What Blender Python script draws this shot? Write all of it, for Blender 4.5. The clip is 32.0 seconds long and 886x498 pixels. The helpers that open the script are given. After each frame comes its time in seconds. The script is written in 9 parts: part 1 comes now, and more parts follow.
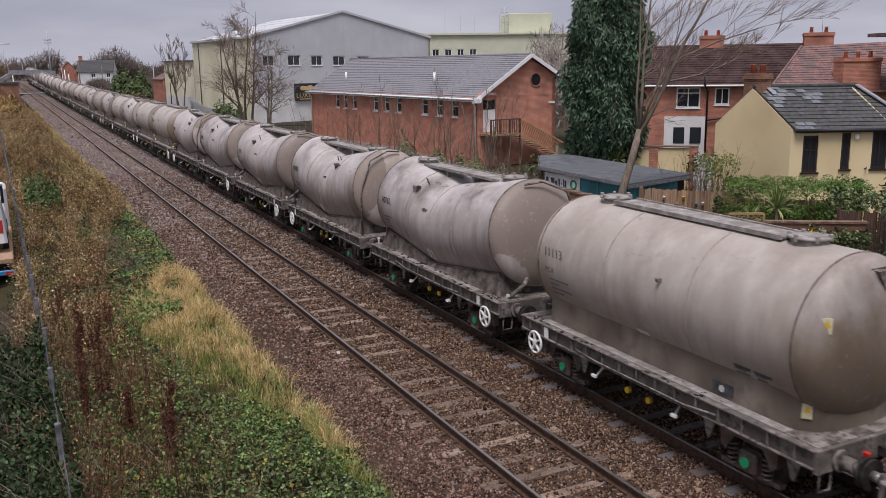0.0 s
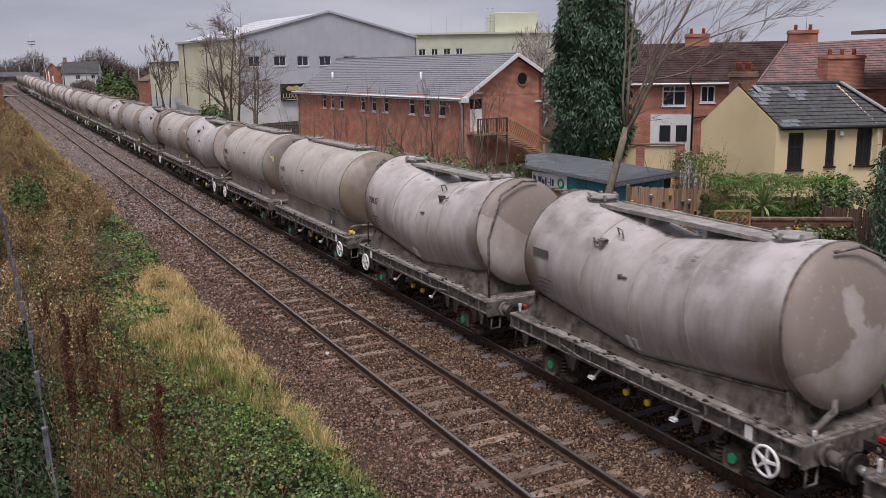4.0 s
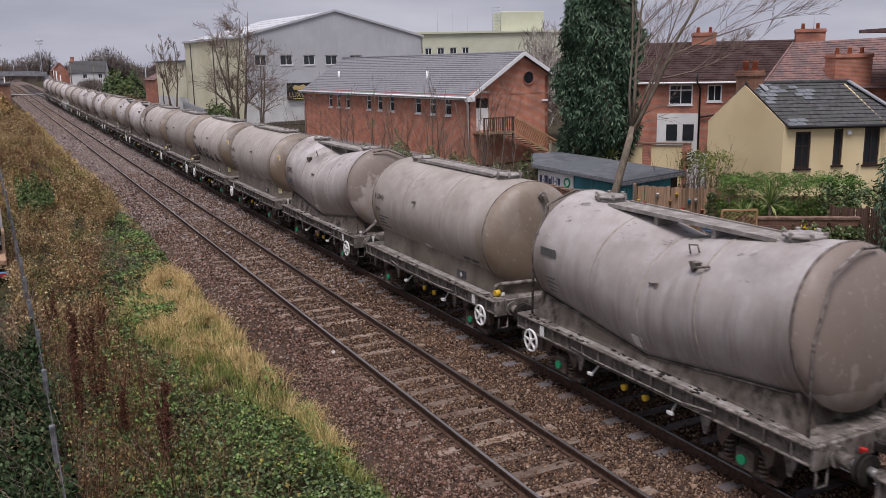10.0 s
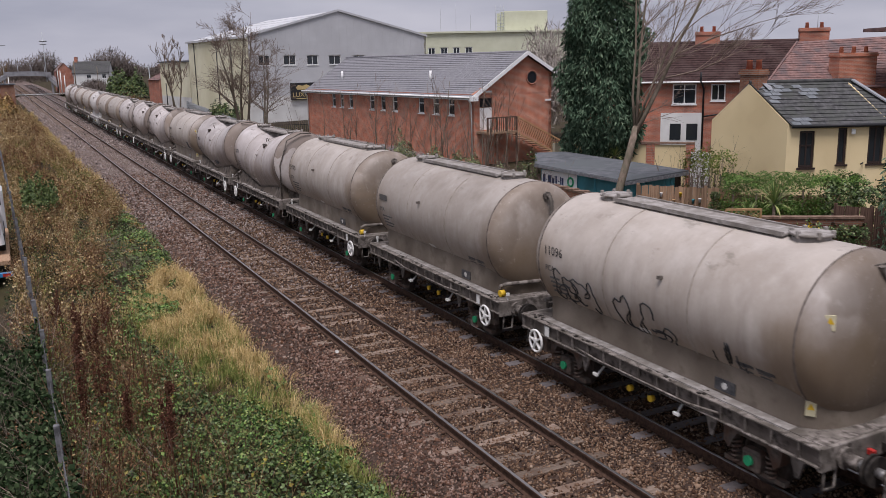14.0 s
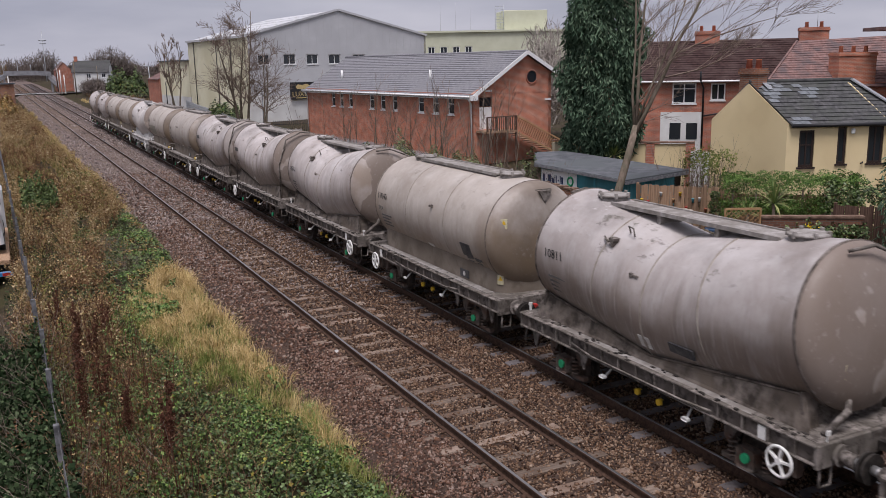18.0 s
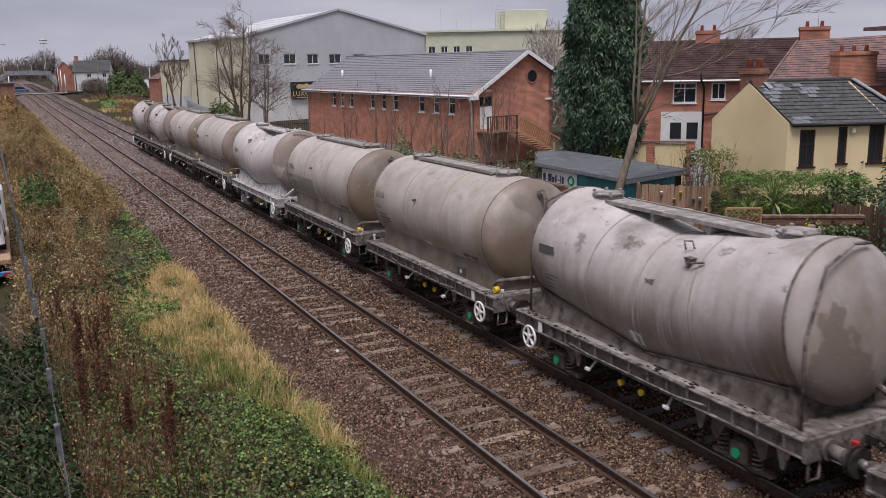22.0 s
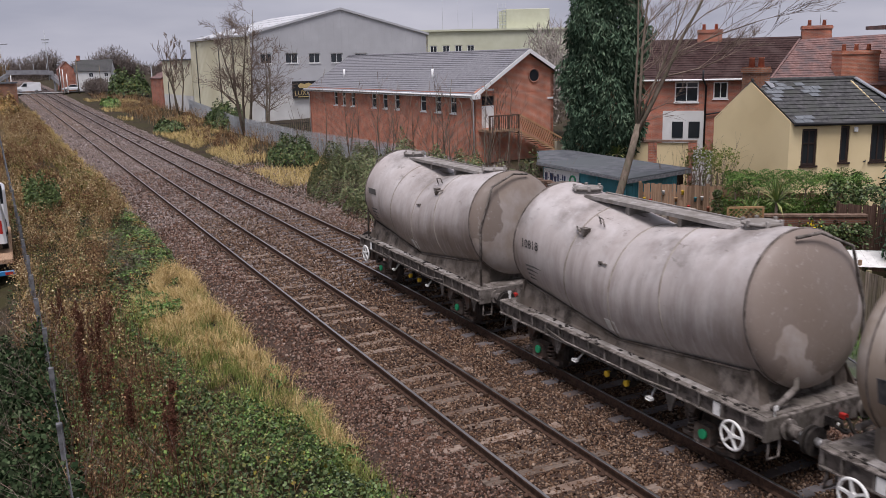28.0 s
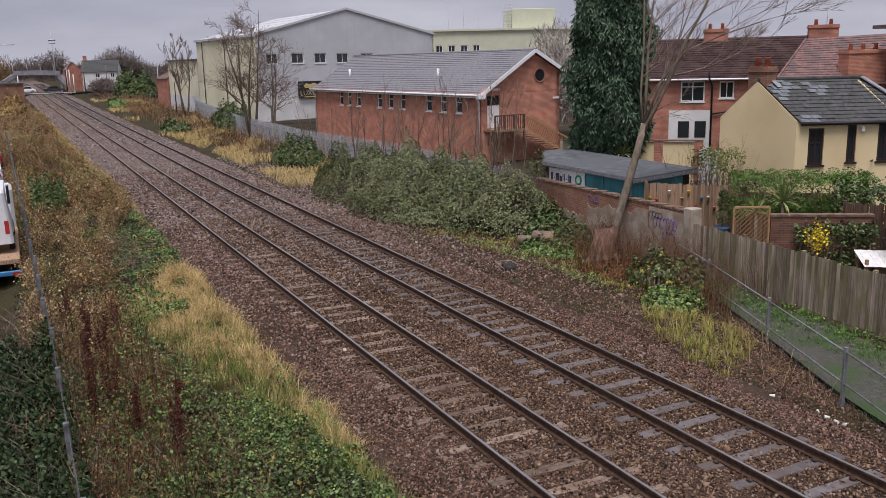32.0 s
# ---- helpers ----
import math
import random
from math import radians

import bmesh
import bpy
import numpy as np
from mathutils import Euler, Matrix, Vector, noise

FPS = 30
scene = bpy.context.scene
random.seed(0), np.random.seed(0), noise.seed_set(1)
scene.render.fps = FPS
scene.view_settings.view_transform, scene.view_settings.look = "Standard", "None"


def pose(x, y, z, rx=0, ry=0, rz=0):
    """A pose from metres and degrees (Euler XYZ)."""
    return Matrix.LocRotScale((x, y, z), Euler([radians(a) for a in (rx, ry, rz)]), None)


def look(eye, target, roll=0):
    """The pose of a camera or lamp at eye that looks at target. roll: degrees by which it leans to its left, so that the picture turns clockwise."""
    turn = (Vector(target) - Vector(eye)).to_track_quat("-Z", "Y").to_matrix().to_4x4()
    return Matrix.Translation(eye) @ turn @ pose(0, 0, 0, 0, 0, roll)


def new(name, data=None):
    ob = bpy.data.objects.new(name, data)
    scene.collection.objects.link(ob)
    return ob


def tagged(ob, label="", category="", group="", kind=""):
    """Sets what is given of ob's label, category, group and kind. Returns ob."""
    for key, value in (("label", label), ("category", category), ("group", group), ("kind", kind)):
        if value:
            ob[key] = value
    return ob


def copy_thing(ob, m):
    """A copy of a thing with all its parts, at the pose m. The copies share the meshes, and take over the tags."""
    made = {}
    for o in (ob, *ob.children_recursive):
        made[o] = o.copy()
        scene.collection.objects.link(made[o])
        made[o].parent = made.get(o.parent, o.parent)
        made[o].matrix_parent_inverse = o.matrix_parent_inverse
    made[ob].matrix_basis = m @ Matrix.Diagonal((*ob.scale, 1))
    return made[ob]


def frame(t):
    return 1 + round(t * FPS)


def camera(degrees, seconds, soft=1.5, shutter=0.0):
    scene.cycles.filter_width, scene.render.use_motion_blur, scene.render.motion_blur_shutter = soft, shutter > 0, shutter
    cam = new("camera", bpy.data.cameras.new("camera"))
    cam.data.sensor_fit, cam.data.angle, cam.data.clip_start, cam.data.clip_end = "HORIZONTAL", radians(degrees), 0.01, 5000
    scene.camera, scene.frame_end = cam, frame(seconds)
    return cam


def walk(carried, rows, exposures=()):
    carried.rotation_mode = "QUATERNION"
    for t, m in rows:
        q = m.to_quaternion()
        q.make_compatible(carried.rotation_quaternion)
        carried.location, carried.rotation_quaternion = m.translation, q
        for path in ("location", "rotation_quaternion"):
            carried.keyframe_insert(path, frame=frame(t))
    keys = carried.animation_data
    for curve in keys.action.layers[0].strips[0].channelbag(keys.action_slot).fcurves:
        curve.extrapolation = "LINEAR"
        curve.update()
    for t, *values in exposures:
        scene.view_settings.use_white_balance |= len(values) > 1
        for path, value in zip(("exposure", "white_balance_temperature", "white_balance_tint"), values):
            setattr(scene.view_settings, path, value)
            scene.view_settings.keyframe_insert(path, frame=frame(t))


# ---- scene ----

# the camera: held by hand on a footbridge over the line, turning a little
EYE = Vector((-7.693, 0.0, 6.756))
cam = camera(54.15, 32.0, 0.65, 0.15)
TURNS = [  # seconds, heading from the line, tilt, lean (degrees)
    (0, 26.377, -12.084, -0.818),
    (0.5, 26.575, -12.090, -1.208),
    (1, 26.897, -12.124, -1.172),
    (1.5, 27.040, -12.120, -1.160),
    (2, 27.075, -12.113, -1.125),
    (3, 27.146, -12.112, -1.100),
    (4.5, 27.191, -12.131, -1.141),
    (6, 27.201, -12.147, -1.112),
    (7, 27.119, -12.155, -1.089),
    (8, 26.928, -12.165, -1.180),
    (9, 26.871, -12.169, -1.194),
    (10, 26.769, -12.178, -1.174),
    (11.5, 26.612, -12.182, -1.220),
    (13, 26.608, -12.193, -1.259),
    (14.5, 26.515, -12.195, -1.267),
    (16.5, 26.552, -12.214, -1.270),
    (19, 26.549, -12.247, -1.264),
    (22, 26.515, -12.263, -1.291),
    (25, 26.509, -12.293, -1.308),
    (27.5, 26.410, -12.309, -1.313),
    (30, 26.352, -12.310, -1.358),
    (30.5, 26.320, -12.305, -1.339),
    (31, 26.118, -12.270, -1.387),
    (31.5, 26.020, -12.309, -1.413),
    (32, 26.014, -12.311, -1.415),
]


def aim(heading, tilt, lean):
    a, b = radians(heading), radians(tilt)
    return look(EYE, EYE + Vector((math.sin(a) * math.cos(b), math.cos(a) * math.cos(b), math.sin(b))), lean)


walk(cam, [(t, aim(h, p, r)) for t, h, p, r in TURNS])

# light: an overcast winter day
world = bpy.data.worlds.new("sky")
scene.world = world
world.use_nodes = True
wn = world.node_tree
sky = wn.nodes.new("ShaderNodeTexSky")
sky.sky_type, sky.sun_disc = "NISHITA", False
sky.sun_elevation, sky.sun_rotation = radians(68), radians(215)
sky.air_density, sky.dust_density = 1.0, 4.0
bg = wn.nodes["Background"]
tc = wn.nodes.new("ShaderNodeTexCoord")
mp = wn.nodes.new("ShaderNodeMapping")
mp.inputs["Scale"].default_value = (1.6, 1.6, 7.0)
cn = wn.nodes.new("ShaderNodeTexNoise")
cn.inputs["Scale"].default_value, cn.inputs["Detail"].default_value = 1.6, 5
cr = wn.nodes.new("ShaderNodeValToRGB")
cr.color_ramp.elements[0].position, cr.color_ramp.elements[0].color = 0.36, (4.35, 4.42, 5.5, 1)
cr.color_ramp.elements[1].position, cr.color_ramp.elements[1].color = 0.66, (6.5, 6.38, 7.4, 1)
mx = wn.nodes.new("ShaderNodeMixRGB")
mx.inputs[0].default_value = 0.9
wn.links.new(tc.outputs["Generated"], mp.inputs[0])
wn.links.new(mp.outputs[0], cn.inputs["Vector"])
wn.links.new(cn.outputs["Fac"], cr.inputs[0])
wn.links.new(sky.outputs[0], mx.inputs[1])
wn.links.new(cr.outputs[0], mx.inputs[2])
wn.links.new(mx.outputs[0], bg.inputs["Color"])
bg.inputs["Strength"].default_value = 0.085
sun = new("sun", bpy.data.lights.new("sun", "SUN"))
sun.data.energy, sun.data.angle, sun.data.color = 3.1, radians(26), (1.0, 0.945, 0.985)
sun.matrix_world = look((-17, -24, 72), (0, 0, 0))
scene.view_settings.exposure = 0.1


# ---- materials ----
def surf(name, c1, c2, scale=4.0, rough=0.85, metal=0.0, bump=0.3, c3=None, big=0.35, bscale=None, stretch=(1, 1, 1), gloss=0.06, spread=(0.35, 0.65), tint=0.0, fine=None):
    """A surface that varies between c1 and c2 at a fine and, with c3, at a broad scale. tint: how far single pieces differ."""
    m = bpy.data.materials.new(name)
    m.use_nodes = True
    t = m.node_tree
    b = t.nodes["Principled BSDF"]
    tc = t.nodes.new("ShaderNodeTexCoord")
    oi = t.nodes.new("ShaderNodeObjectInfo")
    vm = t.nodes.new("ShaderNodeVectorMath")
    vm.operation = "ADD"
    sc = t.nodes.new("ShaderNodeVectorMath")
    sc.operation, sc.inputs[3].default_value = "SCALE", 37.0
    cb = t.nodes.new("ShaderNodeCombineXYZ")
    for i in range(3):
        t.links.new(oi.outputs["Random"], cb.inputs[i])
    t.links.new(cb.outputs[0], sc.inputs[0])
    t.links.new(tc.outputs["Object"], vm.inputs[0])
    t.links.new(sc.outputs[0], vm.inputs[1])
    mp = t.nodes.new("ShaderNodeMapping")
    mp.inputs["Scale"].default_value = stretch
    t.links.new(vm.outputs[0], mp.inputs[0])
    n = t.nodes.new("ShaderNodeTexNoise")
    n.inputs["Scale"].default_value, n.inputs["Detail"].default_value, n.inputs["Roughness"].default_value = scale, 6, 0.6
    t.links.new(mp.outputs[0], n.inputs["Vector"])
    r = t.nodes.new("ShaderNodeValToRGB")
    r.color_ramp.elements[0].position, r.color_ramp.elements[0].color = spread[0], (*c1, 1)
    r.color_ramp.elements[1].position, r.color_ramp.elements[1].color = spread[1], (*c2, 1)
    t.links.new(n.outputs["Fac"], r.inputs[0])
    col = r.outputs[0]
    if c3:
        n2 = t.nodes.new("ShaderNodeTexNoise")
        n2.inputs["Scale"].default_value, n2.inputs["Detail"].default_value = scale * big, 4
        t.links.new(vm.outputs[0], n2.inputs["Vector"])
        r2 = t.nodes.new("ShaderNodeValToRGB")
        r2.color_ramp.elements[0].position, r2.color_ramp.elements[1].position = 0.42, 0.66
        t.links.new(n2.outputs["Fac"], r2.inputs[0])
        k = t.nodes.new("ShaderNodeMixRGB")
        k.inputs[2].default_value = (*c3, 1)
        t.links.new(r2.outputs[0], k.inputs[0])
        t.links.new(col, k.inputs[1])
        col = k.outputs[0]
    if tint:
        hs = t.nodes.new("ShaderNodeHueSaturation")
        mr = t.nodes.new("ShaderNodeMapRange")
        mr.inputs[3].default_value, mr.inputs[4].default_value = 1 - tint, 1 + tint
        t.links.new(oi.outputs["Random"], mr.inputs[0])
        t.links.new(mr.outputs[0], hs.inputs["Value"])
        t.links.new(col, hs.inputs["Color"])
        col = hs.outputs[0]
    t.links.new(col, b.inputs["Base Color"])
    b.inputs["Roughness"].default_value, b.inputs["Metallic"].default_value = rough, metal
    b.inputs["Specular IOR Level"].default_value = 0.3 if rough < 0.8 else 0.12
    if bump:
        n3 = t.nodes.new("ShaderNodeTexNoise")
        n3.inputs["Scale"].default_value, n3.inputs["Detail"].default_value = bscale or scale * 4, 5
        t.links.new(mp.outputs[0], n3.inputs["Vector"])
        bp = t.nodes.new("ShaderNodeBump")
        bp.inputs["Strength"].default_value, bp.inputs["Distance"].default_value = bump, 0.02
        t.links.new(n3.outputs["Fac"], bp.inputs["Height"])
        t.links.new(bp.outputs[0], b.inputs["Normal"])
    return m


def leafy(name, cols, rough=0.6, trans=0.15):
    """Foliage whose leaves differ one from another."""
    m = bpy.data.materials.new(name)
    m.use_nodes = True
    t = m.node_tree
    b = t.nodes["Principled BSDF"]
    g = t.nodes.new("ShaderNodeNewGeometry")
    r = t.nodes.new("ShaderNodeValToRGB")
    for i, c in enumerate(cols):
        e = r.color_ramp.elements[i] if i < 2 else r.color_ramp.elements.new(1.0)
        e.position, e.color = i / (len(cols) - 1), (*c, 1)
    t.links.new(g.outputs["Random Per Island"], r.inputs[0])
    t.links.new(r.outputs[0], b.inputs["Base Color"])
    b.inputs["Roughness"].default_value, b.inputs["Specular IOR Level"].default_value = rough, 0.25 if rough < 0.6 else 0.03
    return m


def brickwork(name, c1, c2, mortar, scale=1.0, axis="x"):
    """Courses of bricks 225 x 75 mm on upright walls."""
    m = bpy.data.materials.new(name)
    m.use_nodes = True
    t = m.node_tree
    b = t.nodes["Principled BSDF"]
    tc = t.nodes.new("ShaderNodeTexCoord")
    sx = t.nodes.new("ShaderNodeSeparateXYZ")
    t.links.new(tc.outputs["Object"], sx.inputs[0])
    ad = t.nodes.new("ShaderNodeMath")
    t.links.new(sx.outputs[0], ad.inputs[0])
    t.links.new(sx.outputs[1], ad.inputs[1])
    cb = t.nodes.new("ShaderNodeCombineXYZ")
    t.links.new(ad.outputs[0], cb.inputs[0])
    t.links.new(sx.outputs[2], cb.inputs[1])
    br = t.nodes.new("ShaderNodeTexBrick")
    br.inputs["Color1"].default_value, br.inputs["Color2"].default_value, br.inputs["Mortar"].default_value = (*c1, 1), (*c2, 1), (*mortar, 1)
    br.inputs["Scale"].default_value = 1.0 / scale
    br.inputs["Brick Width"].default_value, br.inputs["Row Height"].default_value, br.inputs["Mortar Size"].default_value = 0.225, 0.075, 0.010
    br.inputs["Bias"].default_value = -0.1
    t.links.new(cb.outputs[0], br.inputs["Vector"])
    n = t.nodes.new("ShaderNodeTexNoise")
    n.inputs["Scale"].default_value, n.inputs["Detail"].default_value = 1.2, 6
    t.links.new(tc.outputs["Object"], n.inputs["Vector"])
    r = t.nodes.new("ShaderNodeValToRGB")
    r.color_ramp.elements[0].position, r.color_ramp.elements[0].color = 0.3, (0.62, 0.62, 0.62, 1)
    r.color_ramp.elements[1].position, r.color_ramp.elements[1].color = 0.7, (1.12, 1.1, 1.08, 1)
    t.links.new(n.outputs["Fac"], r.inputs[0])
    k = t.nodes.new("ShaderNodeMixRGB")
    k.blend_type, k.inputs[0].default_value = "MULTIPLY", 1.0
    t.links.new(br.outputs["Color"], k.inputs[1])
    t.links.new(r.outputs[0], k.inputs[2])
    t.links.new(k.outputs[0], b.inputs["Base Color"])
    b.inputs["Roughness"].default_value = 0.9
    bp = t.nodes.new("ShaderNodeBump")
    bp.inputs["Strength"].default_value, bp.inputs["Distance"].default_value, bp.invert = 0.5, 0.01, True
    t.links.new(br.outputs["Fac"], bp.inputs["Height"])
    t.links.new(bp.outputs[0], b.inputs["Normal"])
    return m


def plain(name, c, rough=0.5, metal=0.0, v=0.12):
    return surf(name, tuple(x * (1 - v) for x in c), tuple(min(1, x * (1 + v)) for x in c), 6.0, rough, metal, 0.05)


def tank_paint(name, base, dust, grime, streak, ends=False, flaky=1.0):
    """Cement-dusted steel: pale dust on the crown, brown runs down the flanks."""
    m = bpy.data.materials.new(name)
    m.use_nodes = True
    t = m.node_tree
    b = t.nodes["Principled BSDF"]
    L = t.links.new
    tc = t.nodes.new("ShaderNodeTexCoord")
    oi = t.nodes.new("ShaderNodeObjectInfo")
    cb = t.nodes.new("ShaderNodeCombineXYZ")
    ml = t.nodes.new("ShaderNodeMath")
    ml.operation, ml.inputs[1].default_value = "MULTIPLY", 61.0
    L(oi.outputs["Random"], ml.inputs[0])
    for i in range(3):
        L(ml.outputs[0], cb.inputs[i])
    vm = t.nodes.new("ShaderNodeVectorMath")
    L(tc.outputs["Object"], vm.inputs[0])
    L(cb.outputs[0], vm.inputs[1])
    sx = t.nodes.new("ShaderNodeSeparateXYZ")
    L(tc.outputs["Object"], sx.inputs[0])

    def noise_of(scale, detail, stretch, lo, hi, rough=0.6):
        mp = t.nodes.new("ShaderNodeMapping")
        mp.inputs["Scale"].default_value = stretch
        L(vm.outputs[0], mp.inputs[0])
        n = t.nodes.new("ShaderNodeTexNoise")
        n.inputs["Scale"].default_value, n.inputs["Detail"].default_value, n.inputs["Roughness"].default_value = scale, detail, rough
        L(mp.outputs[0], n.inputs["Vector"])
        r = t.nodes.new("ShaderNodeMapRange")
        r.inputs[1].default_value, r.inputs[2].default_value = lo, hi
        L(n.outputs["Fac"], r.inputs[0])
        return r.outputs[0]

    def blend(f, a, c):
        k = t.nodes.new("ShaderNodeMixRGB")
        L(f, k.inputs[0])
        for i, v in ((1, a), (2, c)):
            if isinstance(v, tuple):
                k.inputs[i].default_value = (*v, 1)
            else:
                L(v, k.inputs[i])
        return k.outputs[0]

    def mul(a, c):
        k = t.nodes.new("ShaderNodeMath")
        k.operation, k.use_clamp = "MULTIPLY", True
        L(a, k.inputs[0])
        if isinstance(c, float):
            k.inputs[1].default_value = c
        else:
            L(c, k.inputs[1])
        return k.outputs[0]

    def span(v, a, b_):
        r = t.nodes.new("ShaderNodeMapRange")
        r.interpolation_type = "SMOOTHSTEP"
        r.inputs[1].default_value, r.inputs[2].default_value = a, b_
        L(v, r.inputs[0])
        return r.outputs[0]

    def math_of(op, a, c=0.0):
        k = t.nodes.new("ShaderNodeMath")
        k.operation = op
        L(a, k.inputs[0])
        if isinstance(c, float):
            k.inputs[1].default_value = c
        else:
            L(c, k.inputs[1])
        return k.outputs[0]

    def share(k, lo):
        """How strongly one wagon shows a layer: from lo to 1, differing from wagon to wagon."""
        r = t.nodes.new("ShaderNodeMapRange")
        r.inputs[3].default_value = lo
        L(math_of("FRACT", math_of("MULTIPLY", oi.outputs["Random"], k)), r.inputs[0])
        return r.outputs[0]

    wave = noise_of(0.7, 5, (1, 1, 0.8), 0.25, 0.75)
    wave2 = noise_of(1.1, 5, (1, 1, 0.5), 0.25, 0.75)
    z_wavy = math_of("ADD", sx.outputs[2], math_of("MULTIPLY", wave, 0.9))
    y_end = math_of("ADD", math_of("ABSOLUTE", sx.outputs[1]), math_of("MULTIPLY", wave2, 0.7))
    col = blend(mul(noise_of(0.6, 5, (1, 0.8, 1.2), 0.40, 0.62), 0.6), base, tuple(0.62 * p + 0.38 * q for p, q in zip(base, grime)))
    col = blend(mul(noise_of(2.4, 4, (1, 1, 0.7), 0.45, 0.7), 0.45), col, dust)
    soft_runs = noise_of(2.6, 5, (0.5, 1.2, 0.12), 0.46, 0.70)
    if ends:
        col = blend(mul(noise_of(0.9, 5, (1, 1, 0.8), 0.42, 0.62), 0.75), col, streak)
        if flaky < 0.5:
            col = blend(mul(span(z_wavy, 3.75, 2.6), 0.85), col, streak)
            col = blend(mul(span(z_wavy, 2.3, 1.6), 0.5), col, grime)
        lean_ = math_of("ADD", noise_of(0.34, 5, (1, 0.4, 0.9), 0.0, 1.0, 0.5), math_of("MULTIPLY", math_of("ADD", sx.outputs[2], -2.75), 0.055))
        col = blend(mul(span(lean_, 0.488, 0.497) if flaky > 0.5 else span(lean_, 0.50, 0.53), 0.85 if flaky > 0.5 else 0.5), col, grime)
        col = blend(mul(mul(span(lean_, 0.44, 0.50), noise_of(9, 8, (1, 1, 0.8), 0.58, 0.66, 0.7)), 0.28), col, dust)
        col = blend(mul(soft_runs, 0.4), col, grime)
        col = blend(mul(span(z_wavy, 3.95, 4.5), 0.7), col, grime)
    else:
        low = span(z_wavy, 3.3, 2.45) if flaky > 0.5 else span(z_wavy, 2.95, 2.05)
        col = blend(mul(mul(low, share(7.3, 0.1 if flaky > 0.5 else 0.5)), 0.74 if flaky > 0.5 else 0.85), col, streak)
        edge = mul(span(y_end, 2.95, 3.6), span(sx.outputs[2], 3.7, 2.5))
        col = blend(mul(mul(edge, share(3.1, 0.45)), 0.9), col, streak)
        col = blend(mul(mul(soft_runs, span(sx.outputs[2], 3.5, 2.6)), 0.5 * (0.5 + 0.5 * flaky)), col, grime)
        col = blend(mul(mul(noise_of(7.0, 5, (0.4, 1.8, 0.12), 0.54, 0.72), low), 0.4), col, dust)
        high = span(z_wavy, 3.35, 3.95)
        col = blend(mul(mul(noise_of(1.0, 7, (1, 0.8, 1.1), 0.42, 0.68), high), 0.7 * flaky), col, dust)
        moss = mul(mul(noise_of(1.6, 9, (1, 0.7, 1.0), 0.60, 0.66, 0.65), high), span(math_of("ABSOLUTE", sx.outputs[1]), 2.6, 1.6))
        col = blend(mul(moss, 0.8 * flaky), col, (0.075, 0.07, 0.045))
        soot = mul(mul(noise_of(0.8, 8, (1, 0.9, 0.8), 0.48, 0.70), high), share(5.7, 0.4))
        col = blend(mul(soot, 0.9 * flaky), col, tuple(0.72 * p for p in grime))
        col = blend(mul(mul(noise_of(3.0, 10, (1, 0.6, 1.2), 0.60, 0.66, 0.7), high), 0.7 * flaky), col, tuple(0.62 * p for p in grime))
        col = blend(mul(mul(noise_of(4.0, 10, (1, 0.6, 1.1), 0.62, 0.67, 0.7), high), 0.6 * flaky), col, dust)
    spots = noise_of(26, 3, (1, 1, 0.6), 0.66, 0.74)
    col = blend(mul(spots, 0.3), col, grime)
    hs = t.nodes.new("ShaderNodeHueSaturation")
    vr = t.nodes.new("ShaderNodeMapRange")
    vr.inputs[3].default_value, vr.inputs[4].default_value = 0.88, 1.14
    L(oi.outputs["Random"], vr.inputs[0])
    L(vr.outputs[0], hs.inputs["Value"])
    L(col, hs.inputs["Color"])
    L(hs.outputs[0], b.inputs["Base Color"])
    b.inputs["Roughness"].default_value, b.inputs["Specular IOR Level"].default_value = 0.42, 0.35
    n3 = t.nodes.new("ShaderNodeTexNoise")
    n3.inputs["Scale"].default_value, n3.inputs["Detail"].default_value = 9, 5
    L(vm.outputs[0], n3.inputs["Vector"])
    rr = t.nodes.new("ShaderNodeMapRange")
    rr.inputs[3].default_value, rr.inputs[4].default_value = 0.34, 0.72
    L(n3.outputs["Fac"], rr.inputs[0])
    L(rr.outputs[0], b.inputs["Roughness"])
    bp = t.nodes.new("ShaderNodeBump")
    bp.inputs["Strength"].default_value, bp.inputs["Distance"].default_value = 0.25, 0.01
    L(n3.outputs["Fac"], bp.inputs["Height"])
    L(bp.outputs[0], b.inputs["Normal"])
    return m


# near bed: shade in the gaps between stones is put into the colour
M_BALLASTSHADED = surf("ballast_shaded", (0.010, 0.007, 0.006), (0.11, 0.075, 0.058), 14.0, 0.95, 0, 1.0, (0.07, 0.046, 0.035), 0.06, 34, spread=(0.36, 0.72))
# far bed: lighter, with the haze of distance mixed into its colour
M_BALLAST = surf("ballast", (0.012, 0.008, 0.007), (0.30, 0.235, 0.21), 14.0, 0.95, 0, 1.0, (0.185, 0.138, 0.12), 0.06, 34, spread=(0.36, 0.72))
M_STONE = leafy("ballast_stone", [(0.016, 0.010, 0.008), (0.17, 0.098, 0.072), (0.27, 0.19, 0.155), (0.16, 0.08, 0.048), (0.34, 0.26, 0.215), (0.15, 0.09, 0.07), (0.05, 0.028, 0.02), (0.21, 0.125, 0.09), (0.11, 0.06, 0.042), (0.03, 0.018, 0.015)], 0.95)
M_STONERUST = leafy("ballast_stone_rusty", [(0.013, 0.008, 0.006), (0.155, 0.092, 0.058), (0.27, 0.185, 0.13), (0.105, 0.056, 0.034), (0.35, 0.26, 0.195), (0.175, 0.105, 0.066), (0.045, 0.026, 0.018), (0.215, 0.14, 0.095), (0.08, 0.045, 0.031), (0.02, 0.012, 0.010)], 0.95)
